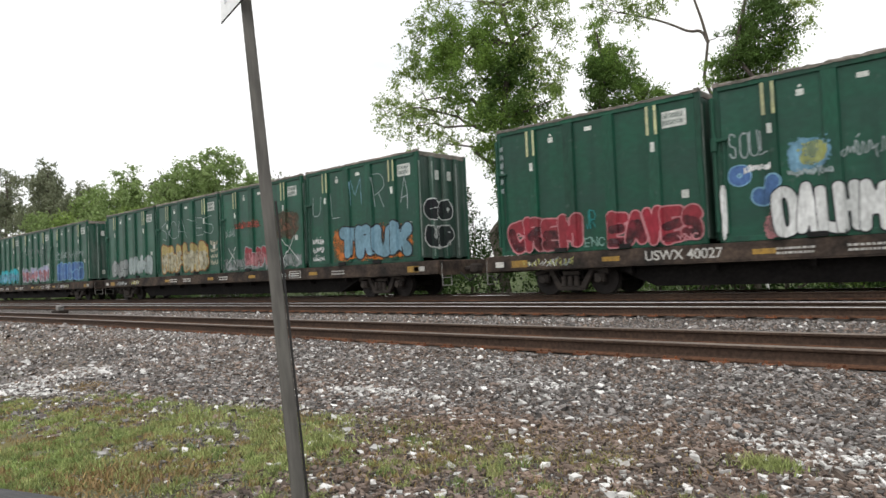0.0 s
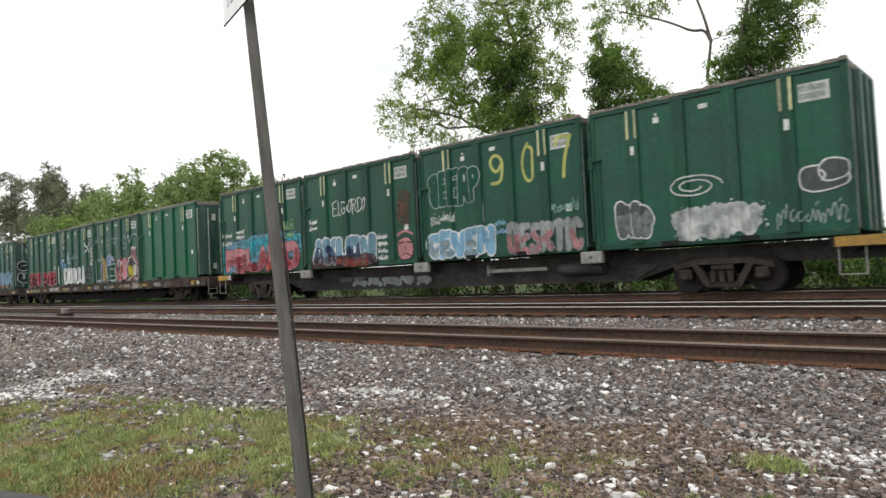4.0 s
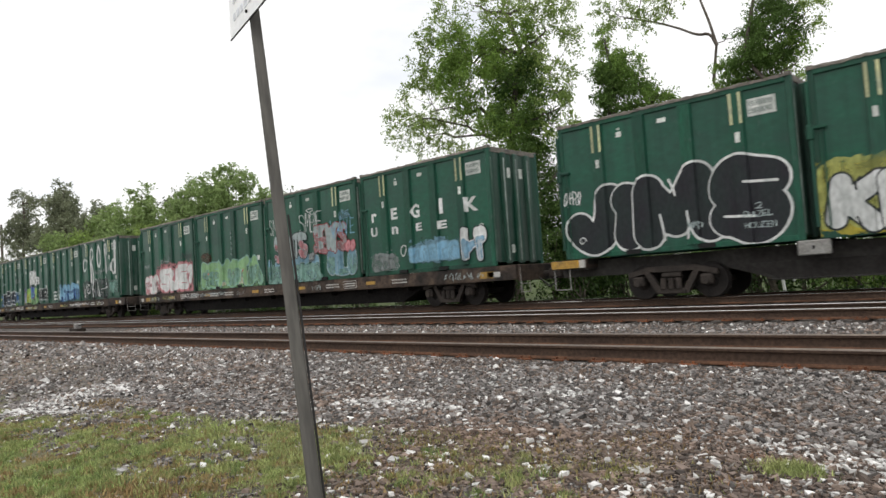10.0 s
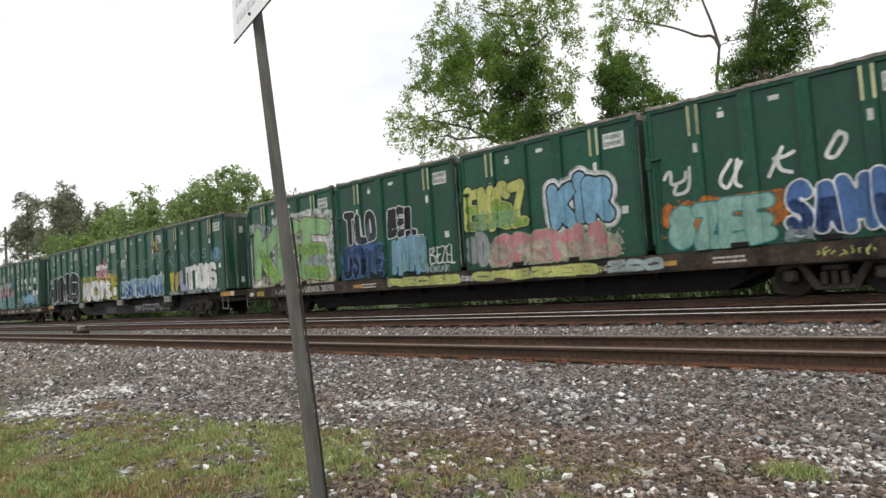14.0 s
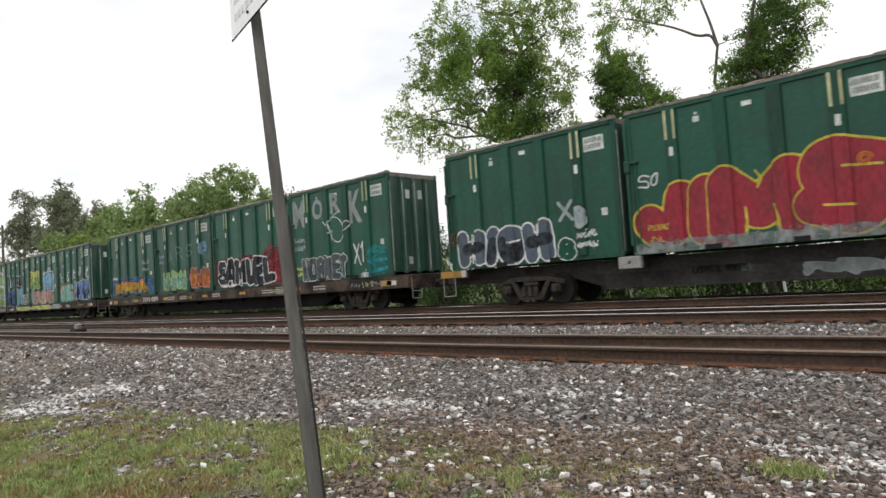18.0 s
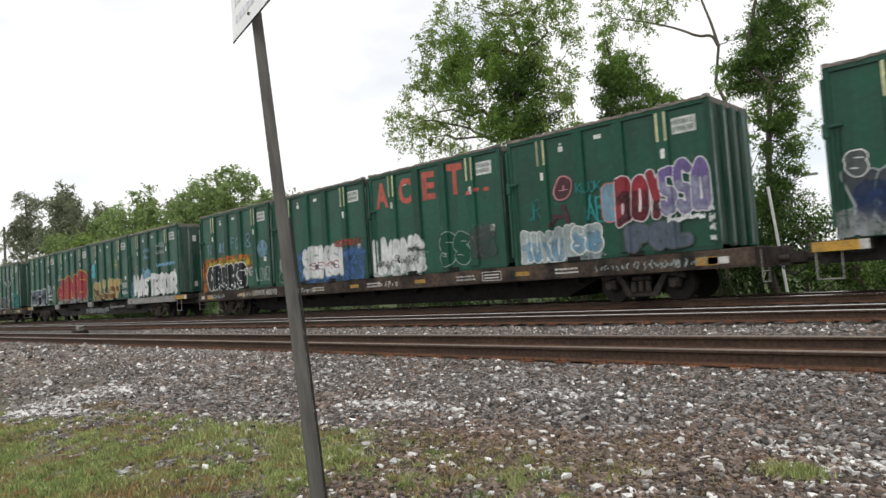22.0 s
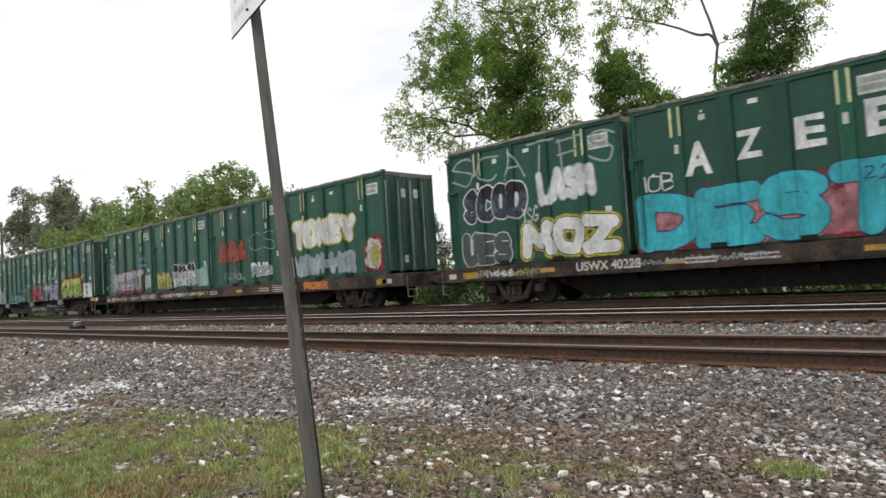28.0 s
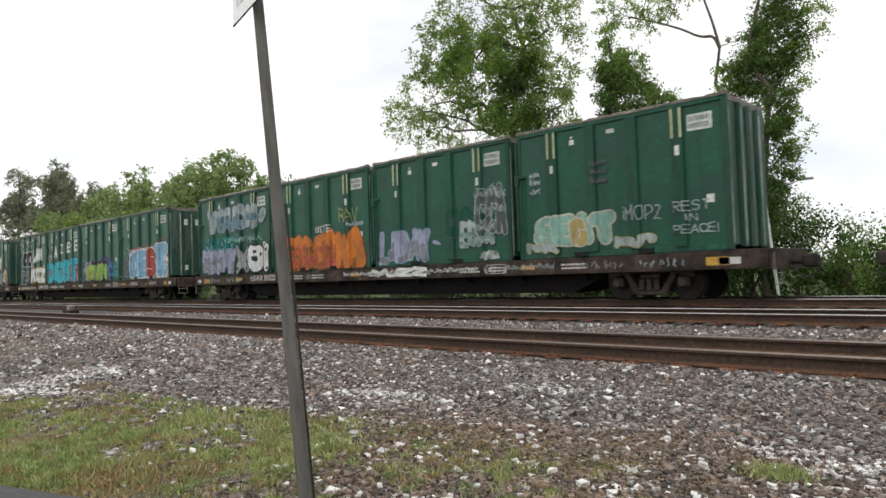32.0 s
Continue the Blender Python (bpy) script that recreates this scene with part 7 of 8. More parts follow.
def sill_scrawls():
    """Small scrawls and marks along the near sills of the flatcars."""
    for k, (s, kind, number) in enumerate(CARS):
        car = [m for m in MOVING if m[1] == s and m[2] == TRAIN_Z][0][0]
        if kind != "flat" or not 1 <= k <= 16:
            continue
        rng = random.Random(70 + k)
        for _ in range(rng.randint(8, 13)):
            xa = rng.choice([rng.uniform(0.5, 3.6), rng.uniform(7.5, 24)])
            wide = rng.uniform(0.5, 1.5)
            bm = bmesh.new()
            n = int(wide / 0.11)
            for i in range(n):
                x = xa + wide * (i + rng.random()) / n
                lean, h0, h1 = rng.uniform(-0.06, 0.1), rng.uniform(0, 0.1), rng.uniform(0.14, 0.26)
                vs, fs = stroke([(x + lean * j / 3 + 0.03 * math.sin(j * 2 + i), DECK - 0.38 + h0 + (h1 - h0) * j / 3) for j in range(4)], 0.026)
                for f in fs:
                    bm.faces.new([bm.verts.new((vs[q][0], -0.0375 - 0.0002 * i, vs[q][1])) for q in f])
            bmesh.ops.recalc_face_normals(bm, faces=bm.faces[:])
            part("graffiti", bm, paint(rng.choice(("white", "pale", "pale", "grey", "lemon", "tan"))), car, "unreadable spray scrawl on the sill")["kind"] = "stuff"
    # long looping scrawls
    for k, xa, xb, hue in ((15, 11.0, 17.5, "white"), (15, 18.6, 20.4, "pale"), (8, 9.2, 9.0 + 7.5, "pale"), (5, 17.0, 20.4, "white"), (6, 5.5, 9.0, "pale"), (13, 8.0, 11.5, "white"), (14, 6.0, 9.5, "pale")):
        car = [m for m in MOVING if m[1] == CARS[k][0] and m[2] == TRAIN_Z][0][0]
        rng = random.Random(int(xa * 10))
        pts, x = [], xa
        while x < xb:
            pts += [(x, DECK - 0.34 + rng.uniform(0, 0.05)), (x + rng.uniform(-0.05, 0.12), DECK - 0.12 + rng.uniform(-0.06, 0.06))]
            x += rng.uniform(0.07, 0.16)
        bm = bmesh.new()
        vs, fs = stroke(rounded(pts, 1), 0.024)
        for i, f in enumerate(fs):
            bm.faces.new([bm.verts.new((vs[q][0], -0.0385 - 0.00002 * (i % 20), vs[q][1])) for q in f])
        bmesh.ops.recalc_face_normals(bm, faces=bm.faces[:])
        part("graffiti", bm, paint(hue), car, "long looping spray scrawl on the sill")["kind"] = "stuff"
    # bold lettered sill pieces
    for k, word, xa, xb, hue, line in ((8, "REDEB", 9.1, 12.6, "lemon", "ash"), (8, "OREZEB", 13.0, 17.6, "lemon", "ash"), (8, "ZOO", 17.8, 19.4, "pale", "ash"), (13, "ROSE", 20.2, 21.8, "orange", "ash"), (15, "YUZZ", 12.6, 15.4, "white", "ash")):
        car = [m for m in MOVING if m[1] == CARS[k][0] and m[2] == TRAIN_Z][0][0]
        rng, bm, hues, y = random.Random(word), bmesh.new(), [], -0.0405
        for vs, fs, h in bubble_word(word, (0, (xb - xa) / C_L, 0, 0.36 / C_H), rng, hue, line, 2.2, sharp=True, lw=0.016):
            y -= 0.0005
            if h not in hues:
                hues.append(h)
            for j, f in enumerate(fs):
                bm.faces.new([bm.verts.new((xa + vs[q][0], y, DECK - 0.40 + vs[q][1])) for q in f]).material_index = hues.index(h)
        bm.normal_update()
        bmesh.ops.reverse_faces(bm, faces=[f for f in bm.faces if f.normal.y > 0])
        part("graffiti", bm, [paint(h) for h in hues], car, "faded lettered graffiti on the sill")["kind"] = "stuff"


def spine_scrawls():
    """Pale faded throw-ups on the deep beams of the spine cars, and one pale side sill."""
    yc = C_W / 2
    for k, at, wide, hue, line in ((4, 8.4, 4.2, "grey", "ash"), (7, 13.4, 4.6, "grey", "ash"), (7, 9.0, 1.5, "ash", "grey"), (10, 10.2, 4.0, "grey", "pale"), (12, 10.6, 3.6, "grey", "ash"), (12, 16.0, 2.6, "ash", "pale")):
        car = [m for m in MOVING if m[1] == CARS[k][0] and m[2] == TRAIN_Z][0][0]
        rng = random.Random(k * 7 + int(at))
        bm = bmesh.new()
        hues = []
        y = yc - 0.663
        for vs, fs, h in bubble_word([loose_form(rng) for _ in range(5)], (0, wide / C_L, 0, 0.38 / C_H), rng, hue, line, 2.0):
            y -= 0.0006
            if h not in hues:
                hues.append(h)
            for j, f in enumerate(fs):
                bm.faces.new([bm.verts.new((at + vs[q][0], y, 0.39 + vs[q][1])) for q in f]).material_index = hues.index(h)
        bm.normal_update()
        bmesh.ops.reverse_faces(bm, faces=[f for f in bm.faces if f.normal.y > 0])
        part("graffiti", bm, [paint(h.lstrip("~"), h.startswith("~")) for h in hues], car, "faded pale graffiti on the beam")["kind"] = "stuff"
    car = [m for m in MOVING if m[1] == CARS[10][0] and m[2] == TRAIN_Z][0][0]
    part("side_sill", box(3 * C_STEP + 0.2, LEN_DECK - 0.52, -0.05, 0.06, DECK - 0.34, DECK - 0.02, 0.01), PALE_STEEL, car, "pale grey side sill")


GREEN_NEW = material("fresh_green_paint", (0.0018, 0.098, 0.040), 0.28, 0, 0.25, 1.1, (0.004, 0.075, 0.036), 9, 0.08, 0.35, 1.4, spec=0.22)
build_graffiti()
end_graffiti(CONTAINERS[2, 3], (("GO", 0.2, 1.7, 1.35, 2.15, "black", "white"), ("UP", 0.2, 1.7, 0.4, 1.25, "black", "white")), "black and white letters on the end")
sill_scrawls()
spine_scrawls()


# ---- trees and bushes ----
def quick_mesh(name, verts, faces, mat):
    """A flat-shaded mesh from arrays of places and of equal-sided faces."""
    me = bpy.data.meshes.new(name)
    m, k = faces.shape
    me.vertices.add(len(verts))
    me.vertices.foreach_set("co", np.ascontiguousarray(verts, dtype=np.float32).ravel())
    me.loops.add(m * k)
    me.loops.foreach_set("vertex_index", np.ascontiguousarray(faces, dtype=np.int32).ravel())
    me.polygons.add(m)
    me.polygons.foreach_set("loop_start", np.arange(0, m * k, k, dtype=np.int32))
    me.update(calc_edges=True)
    me.shade_flat()
    me.materials.append(mat)
    return me


def leaf_mesh(name, points, size, mat, rng, droop=0.4):
    """Many small folded leaves at the given points."""
    n = len(points)
    pts = np.array(points)
    d = rng.normal(size=(n, 3))
    d[:, 2] -= droop
    d /= np.linalg.norm(d, axis=1)[:, None]
    e = np.cross(d, rng.normal(size=(n, 3)))
    e /= np.linalg.norm(e, axis=1)[:, None] + 1e-9
    s = size * rng.uniform(0.6, 1.3, size=(n, 1))
    v = np.empty((n, 4, 3))
    v[:, 0], v[:, 1], v[:, 2], v[:, 3] = pts, pts + d * s * 0.5 + e * s * 0.30, pts + d * s, pts + d * s * 0.5 - e * s * 0.30
    return quick_mesh(name, v.reshape(-1, 3), np.arange(n * 4).reshape(n, 4), mat)


def limb_path(bm, a, b, r0, r1, rng, bend=0.12, n=5):
    a, b = Vector(a), Vector(b)
    off = (b - a).length * bend
    mid = [(a.lerp(b, i / n) + Vector(rng.normal(size=3)) * off * (0 if i in (0, n) else 0.5)) for i in range(n + 1)]
    for i in range(n):
        rod(mid[i], mid[i + 1], r0 + (r1 - r0) * i / n, 6, r0 + (r1 - r0) * (i + 1) / n, bm=bm)
    return mid


def tree(name, label, base, blobs, mats, leaf=0.16, trunk=0.28, top=None, seed=1, category="tree", group="", limbs=()):
    """base on the ground; blobs: (centre, radii, clumps, leaves a clump, clump radius, material index)."""
    rng = np.random.default_rng(seed)
    bx, by = base
    bz = ground_height(bx, by)
    t = thing(name, label, category, group, m=pose(bx, by, bz))
    top = top or (0, 0, max(c[2] for c, *_ in blobs))
    bm = bmesh.new()
    spine = limb_path(bm, (0, 0, -0.2), top, trunk, trunk * 0.3, rng, 0.05, 8)
    for line, r in limbs:
        path = [Vector((x, 0, z)) for x, z in rounded(line, 2)]
        for i, (a, b) in enumerate(zip(path, path[1:])):
            rod(a, b, r * (1 - 0.6 * i / len(path)), 6, r * (1 - 0.6 * (i + 1) / len(path)), bm=bm)
        spine = spine + path
    clouds = {}
    for centre, radii, clumps, per, spread, mi in blobs:
        c = Vector(centre)
        root = min(spine, key=lambda p: (p - c).length + max(0, p.z - c.z) * 3)
        nodes = limb_path(bm, root, c, trunk * (0.14 if limbs else 0.30), trunk * 0.09, rng, 0.08 if limbs else 0.09, 6)[3:]
        for i in range(clumps):
            u = rng.normal(size=3)
            u /= np.linalg.norm(u)
            p = np.array(centre) + u * np.array(radii) * rng.uniform(0.35, 1.0) ** 0.6
            if i % 2 == 0:
                tip = Vector(p)
                limb_path(bm, min(nodes, key=lambda k: (k - tip).length + max(0, k.z - tip.z) * 0.6), tip, trunk * 0.06, trunk * 0.022, rng, 0.13, 3)
                nodes.append(tip)
            m = int(per * 1.9)
            if mi == 1:      # vines: a dense cloud of leaves
                way = rng.normal(size=(m, 3))
                way *= (rng.random(m) ** 0.42 / np.linalg.norm(way, axis=1))[:, None]
                q = p + way * spread * 1.75 * np.array((1, 1, 0.75)) * rng.uniform(0.6, 1.3)
            else:            # feathery sprays that droop towards their tips
                k = max(3, m // 10)
                way = rng.normal(size=(k, 3)) + u * 0.5
                way *= (spread * rng.uniform(1.3, 3.0, k) / np.linalg.norm(way, axis=1))[:, None]
                at, on = rng.integers(0, k, m), rng.uniform(0.1, 1.0, (m, 1))
                q = p + way[at] * on + rng.normal(size=(m, 3)) * spread * 0.16
                q[:, 2] -= 0.45 * spread * on[:, 0] ** 2
            clouds.setdefault(mi, []).append(q)
    part("trunk", bm, BARK, t, "grey-brown trunk and limbs")
    for mi, qs in clouds.items():
        part("crown", leaf_mesh("crown", np.concatenate(qs), leaf * 0.70, mats[mi], rng), None, t, "loose leafy crown")
    return t


def bush(base, size, mat, n, leaf, seed, label="dense green shrub growing behind the railway"):
    rng = np.random.default_rng(seed)
    bx, by = base
    t = thing("bush", label, "bush", "shrubs behind the railway", m=pose(bx, by, ground_height(bx, by)))
    bm = bmesh.new()
    for i in range(6):
        limb_path(bm, (0, 0, -0.1), (rng.uniform(-0.6, 0.6) * size[0], rng.uniform(-0.6, 0.6) * size[1], size[2] * rng.uniform(0.5, 0.9)), 0.05, 0.015, rng)
    part("branchwork", bm, BARK, t)
    c = rng.normal(size=(max(10, n // 45), 3))
    c /= np.linalg.norm(c, axis=1)[:, None]
    c = c * rng.uniform(0.45, 1.0, size=(len(c), 1)) * np.array((size[0], size[1], size[2] * 0.55)) + np.array((0, 0, size[2] * 0.5))
    pts = np.concatenate([k + rng.normal(size=(45, 3)) * 0.16 * min(size) for k in c])
    pts[:, 2] = np.abs(pts[:, 2])
    part("foliage", leaf_mesh("foliage", pts, leaf, mat, rng), None, t)
    return t


def build_trees():
    mats = (LEAF_A, LEAF_B, LEAF_C, LEAF_D, LEAF_W)
    # the big vine-grown locust
    tree("tree", "tall locust tree with feathery leaves and dark vines", (-20.4, 27.0),
         [((0.0, 0, 8.4), (1.6, 1.5, 2.2), 84, 80, 0.30, 0), ((0.9, 0, 9.4), (1.6, 1.3, 3.0), 90, 80, 0.30, 1), ((-1.8, 0.2, 11.6), (2.4, 2, 2.4), 95, 75, 0.30, 0), ((0.4, 0.1, 12.4), (1.7, 1.6, 2.0), 64, 75, 0.30, 0),
          ((-5.6, 0.5, 11.4), (2.8, 1.8, 1.6), 58, 46, 0.26, 2), ((-7.2, 0, 10.4), (1.7, 1.4, 1.2), 22, 40, 0.24, 2), ((-5.0, -0.4, 9.4), (2.0, 1.4, 1.0), 22, 38, 0.24, 2), ((-4.0, -0.3, 13.6), (1.8, 1.4, 2.0), 52, 50, 0.28, 2),
          ((2.4, 0.3, 13.2), (1.6, 1.4, 2.6), 54, 50, 0.28, 2), ((-1.6, 0, 15.6), (3.4, 2, 2.0), 66, 48, 0.30, 2), ((-2.6, 0.3, 13.6), (2.6, 1.8, 1.4), 34, 50, 0.30, 0), ((1.2, 0.3, 14.6), (2.2, 1.6, 1.4), 26, 44, 0.30, 2), ((3.1, 0, 9.2), (1.1, 1.1, 2.2), 34, 48, 0.24, 2),
          ((4.2, 0.2, 7.6), (1.4, 1, 0.9), 18, 38, 0.24, 2), ((1.3, 0, 5.6), (1.3, 1.3, 2.8), 60, 85, 0.34, 1), ((2.6, 0, 3.4), (1.5, 1.4, 2.2), 46, 85, 0.36, 1), ((-3.6, 0, 8.2), (1.5, 1.1, 0.8), 16, 36, 0.24, 2)],
         mats, 0.18, 0.30, (0.4, 0, 14.5), 3)
    tree("tree", "slim ivy-clad tree with ragged leafy top", (-14.3, 27.0),
         [((0.3, 0, 8.7), (1.2, 1.0, 1.3), 56, 85, 0.26, 1), ((-0.2, 0, 9.9), (0.8, 0.7, 1.0), 34, 85, 0.24, 1), ((0.0, 0, 6.2), (1.3, 1.2, 1.9), 56, 85, 0.30, 1), ((-0.4, 0, 10.6), (0.6, 0.5, 1.0), 18, 50, 0.20, 0),
          ((1.3, 0, 8.0), (0.9, 0.8, 1.1), 20, 45, 0.24, 0), ((0.2, 0, 3.4), (1.5, 1.4, 2.2), 56, 85, 0.36, 1), ((1.9, 0, 6.6), (0.7, 0.6, 0.9), 12, 38, 0.22, 2), ((-0.8, 0, 9.7), (0.6, 0.5, 0.9), 22, 60, 0.22, 1), ((0.6, 0, 10.2), (0.6, 0.6, 0.9), 18, 55, 0.22, 0), ((-0.5, 0, 11.8), (0.35, 0.3, 0.7), 10, 40, 0.18, 0), ((1.8, 0, 8.6), (0.6, 0.5, 0.5), 12, 45, 0.22, 0), ((-1.2, 0, 3.0), (1.2, 1.2, 2.0), 40, 80, 0.36, 1)],
         mats, 0.15, 0.20, (-0.4, 0, 11.2), 5)
    tree("tree", "tall ivy-covered trunk with leafy hanging shoots", (-8.5, 27.0),
         [((-0.1, 0, 8.7), (1.15, 1.0, 0.9), 56, 90, 0.24, 1), ((0.6, 0, 10.0), (1.0, 0.9, 1.3), 64, 90, 0.26, 1), ((1.0, 0, 12.0), (0.75, 0.7, 1.8), 46, 90, 0.24, 1), ((-1.2, 0, 8.6), (0.6, 0.6, 0.6), 16, 60, 0.2, 0),
          ((0.5, 0, 7.1), (0.8, 0.8, 1.1), 40, 74, 0.22, 1), ((0.4, 0, 5.2), (0.7, 0.7, 1.6), 40, 74, 0.22, 1), ((1.4, 0, 8.6), (0.4, 0.4, 1.2), 12, 50, 0.2, 0), ((1.9, 0, 10.3), (0.5, 0.5, 0.7), 10, 40, 0.2, 2), ((1.0, 0, 6.2), (0.5, 0.5, 1.5), 12, 45, 0.2, 0), ((0.3, 0, 2.6), (1.4, 1.1, 1.9), 70, 85, 0.32, 1), ((-0.4, 0, 6.4), (0.5, 0.5, 1.2), 10, 45, 0.2, 0)],
         mats, 0.14, 0.15, (0.4, 0, 13.0), 7)
    # the leaning bare tree with a thin umbrella of leaves
    tree("tree", "thin leaning locust tree, nearly bare limbs", (-9.6, 28.6),
         [((-4.9, 0, 12.9), (1.0, 0.8, 0.6), 16, 36, 0.22, 2), ((-3.6, 0, 12.7), (1.0, 0.8, 0.6), 14, 34, 0.22, 2), ((-2.7, 0, 13.0), (0.8, 0.6, 0.6), 10, 30, 0.20, 2), ((-5.7, 0, 13.6), (1.0, 0.8, 0.8), 14, 36, 0.22, 2), ((-1.9, 0, 14.0), (1.2, 0.8, 0.8), 12, 34, 0.22, 2), ((-4.0, 0, 13.8), (1.3, 0.8, 0.7), 14, 34, 0.22, 2), ((-0.3, 0, 10.6), (0.3, 0.3, 0.4), 4, 24, 0.16, 1)],
         mats, 0.15, 0.17, (-0.92, 0, 10.6), 11, limbs=((((-0.92, 10.5), (-1.15, 11.1), (-1.7, 11.15), (-2.46, 11.71), (-3.58, 12.34), (-4.92, 12.95)), 0.075), (((-0.92, 10.5), (-1.15, 11.6), (-1.4, 12.43), (-1.67, 13.5), (-1.8, 14.4)), 0.065)))
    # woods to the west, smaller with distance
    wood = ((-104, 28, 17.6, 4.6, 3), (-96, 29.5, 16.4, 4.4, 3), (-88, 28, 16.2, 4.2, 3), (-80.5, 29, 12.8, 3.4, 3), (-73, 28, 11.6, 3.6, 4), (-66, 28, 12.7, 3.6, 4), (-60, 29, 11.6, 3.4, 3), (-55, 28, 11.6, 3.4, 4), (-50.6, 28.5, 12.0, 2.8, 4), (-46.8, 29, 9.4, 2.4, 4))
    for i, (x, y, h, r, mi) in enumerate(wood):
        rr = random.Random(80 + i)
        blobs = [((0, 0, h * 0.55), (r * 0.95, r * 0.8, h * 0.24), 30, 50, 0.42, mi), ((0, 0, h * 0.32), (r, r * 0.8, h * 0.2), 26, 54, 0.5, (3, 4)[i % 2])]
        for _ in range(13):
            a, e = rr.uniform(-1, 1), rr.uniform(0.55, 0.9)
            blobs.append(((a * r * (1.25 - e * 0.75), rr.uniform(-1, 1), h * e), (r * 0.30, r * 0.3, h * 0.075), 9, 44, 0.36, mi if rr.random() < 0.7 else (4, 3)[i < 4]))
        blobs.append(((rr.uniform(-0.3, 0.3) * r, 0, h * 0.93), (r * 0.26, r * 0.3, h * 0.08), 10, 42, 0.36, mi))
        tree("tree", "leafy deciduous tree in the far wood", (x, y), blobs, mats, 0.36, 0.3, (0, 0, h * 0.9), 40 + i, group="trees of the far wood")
    for i, (x, h) in enumerate(((-41.0, 8.8), (-37.9, 8.1))):
        tree("tree", "thin young tree with sparse leaves", (x, 28.0), [((0, 0, h * 0.88), (0.9, 0.8, h * 0.1), 12, 30, 0.3, 3), ((0.2, 0, h * 0.6), (0.9, 0.8, h * 0.2), 12, 40, 0.35, 0)], mats, 0.24, 0.1, (0, 0, h), 66 + i)
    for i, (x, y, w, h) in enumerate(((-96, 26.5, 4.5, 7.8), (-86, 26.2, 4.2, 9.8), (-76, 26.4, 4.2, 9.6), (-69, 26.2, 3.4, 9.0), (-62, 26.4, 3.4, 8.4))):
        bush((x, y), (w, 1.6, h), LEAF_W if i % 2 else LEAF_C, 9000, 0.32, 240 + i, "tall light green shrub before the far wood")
    rng = random.Random(5)
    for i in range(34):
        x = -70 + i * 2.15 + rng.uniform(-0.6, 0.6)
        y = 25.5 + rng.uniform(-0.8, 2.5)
        # two shrubs in three take the leaf colour with shade painted in
        bush((x, y), (1.8, 1.3, rng.uniform(2.0, 3.2)), (LEAF_B, LEAF_SHADE, LEAF_SHADE)[i % 3], 1700, 0.15, 100 + i)
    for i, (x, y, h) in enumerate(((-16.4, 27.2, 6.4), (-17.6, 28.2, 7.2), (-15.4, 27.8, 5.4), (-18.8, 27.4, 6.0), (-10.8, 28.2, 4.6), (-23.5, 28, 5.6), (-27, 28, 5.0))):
        bush((x, y), (1.3, 1.2, h), LEAF_SHADE, 3600, 0.15, 190 + i, "tall vine thicket, its leaves darkened for shade")
    for i, (x, y, h) in enumerate(((-9.6, 27.6, 7.4), (-10.4, 28.0, 5.4), (-11.2, 28.2, 4.2), (-8.9, 27.8, 4.6))):
        bush((x, y), (1.2, 1.1, h), LEAF_B, 3000, 0.13, 210 + i, "leafy vine thicket between the trees")
    for i, (x, y, h) in enumerate(((-6.4, 28, 3.3), (-4.4, 30, 2.8), (-1.5, 33, 2.6), (-5.2, 26.5, 2.0), (1.5, 34, 2.4), (-16.6, 28, 4.0), (-12, 28.5, 3.6))):
        bush((x, y), (2.0, 1.5, h), (LEAF_B, LEAF_A)[i % 2], 2600, 0.11, 160 + i, "leafy green shrub beyond the railway")
    tree("tree", "small round tree in the distance", (-4.0, 62.0), [((0, 0, 3.8), (2.2, 2, 1.8), 40, 50, 0.45, 3)], mats, 0.3, 0.2, (0, 0, 4), 77)


build_trees()


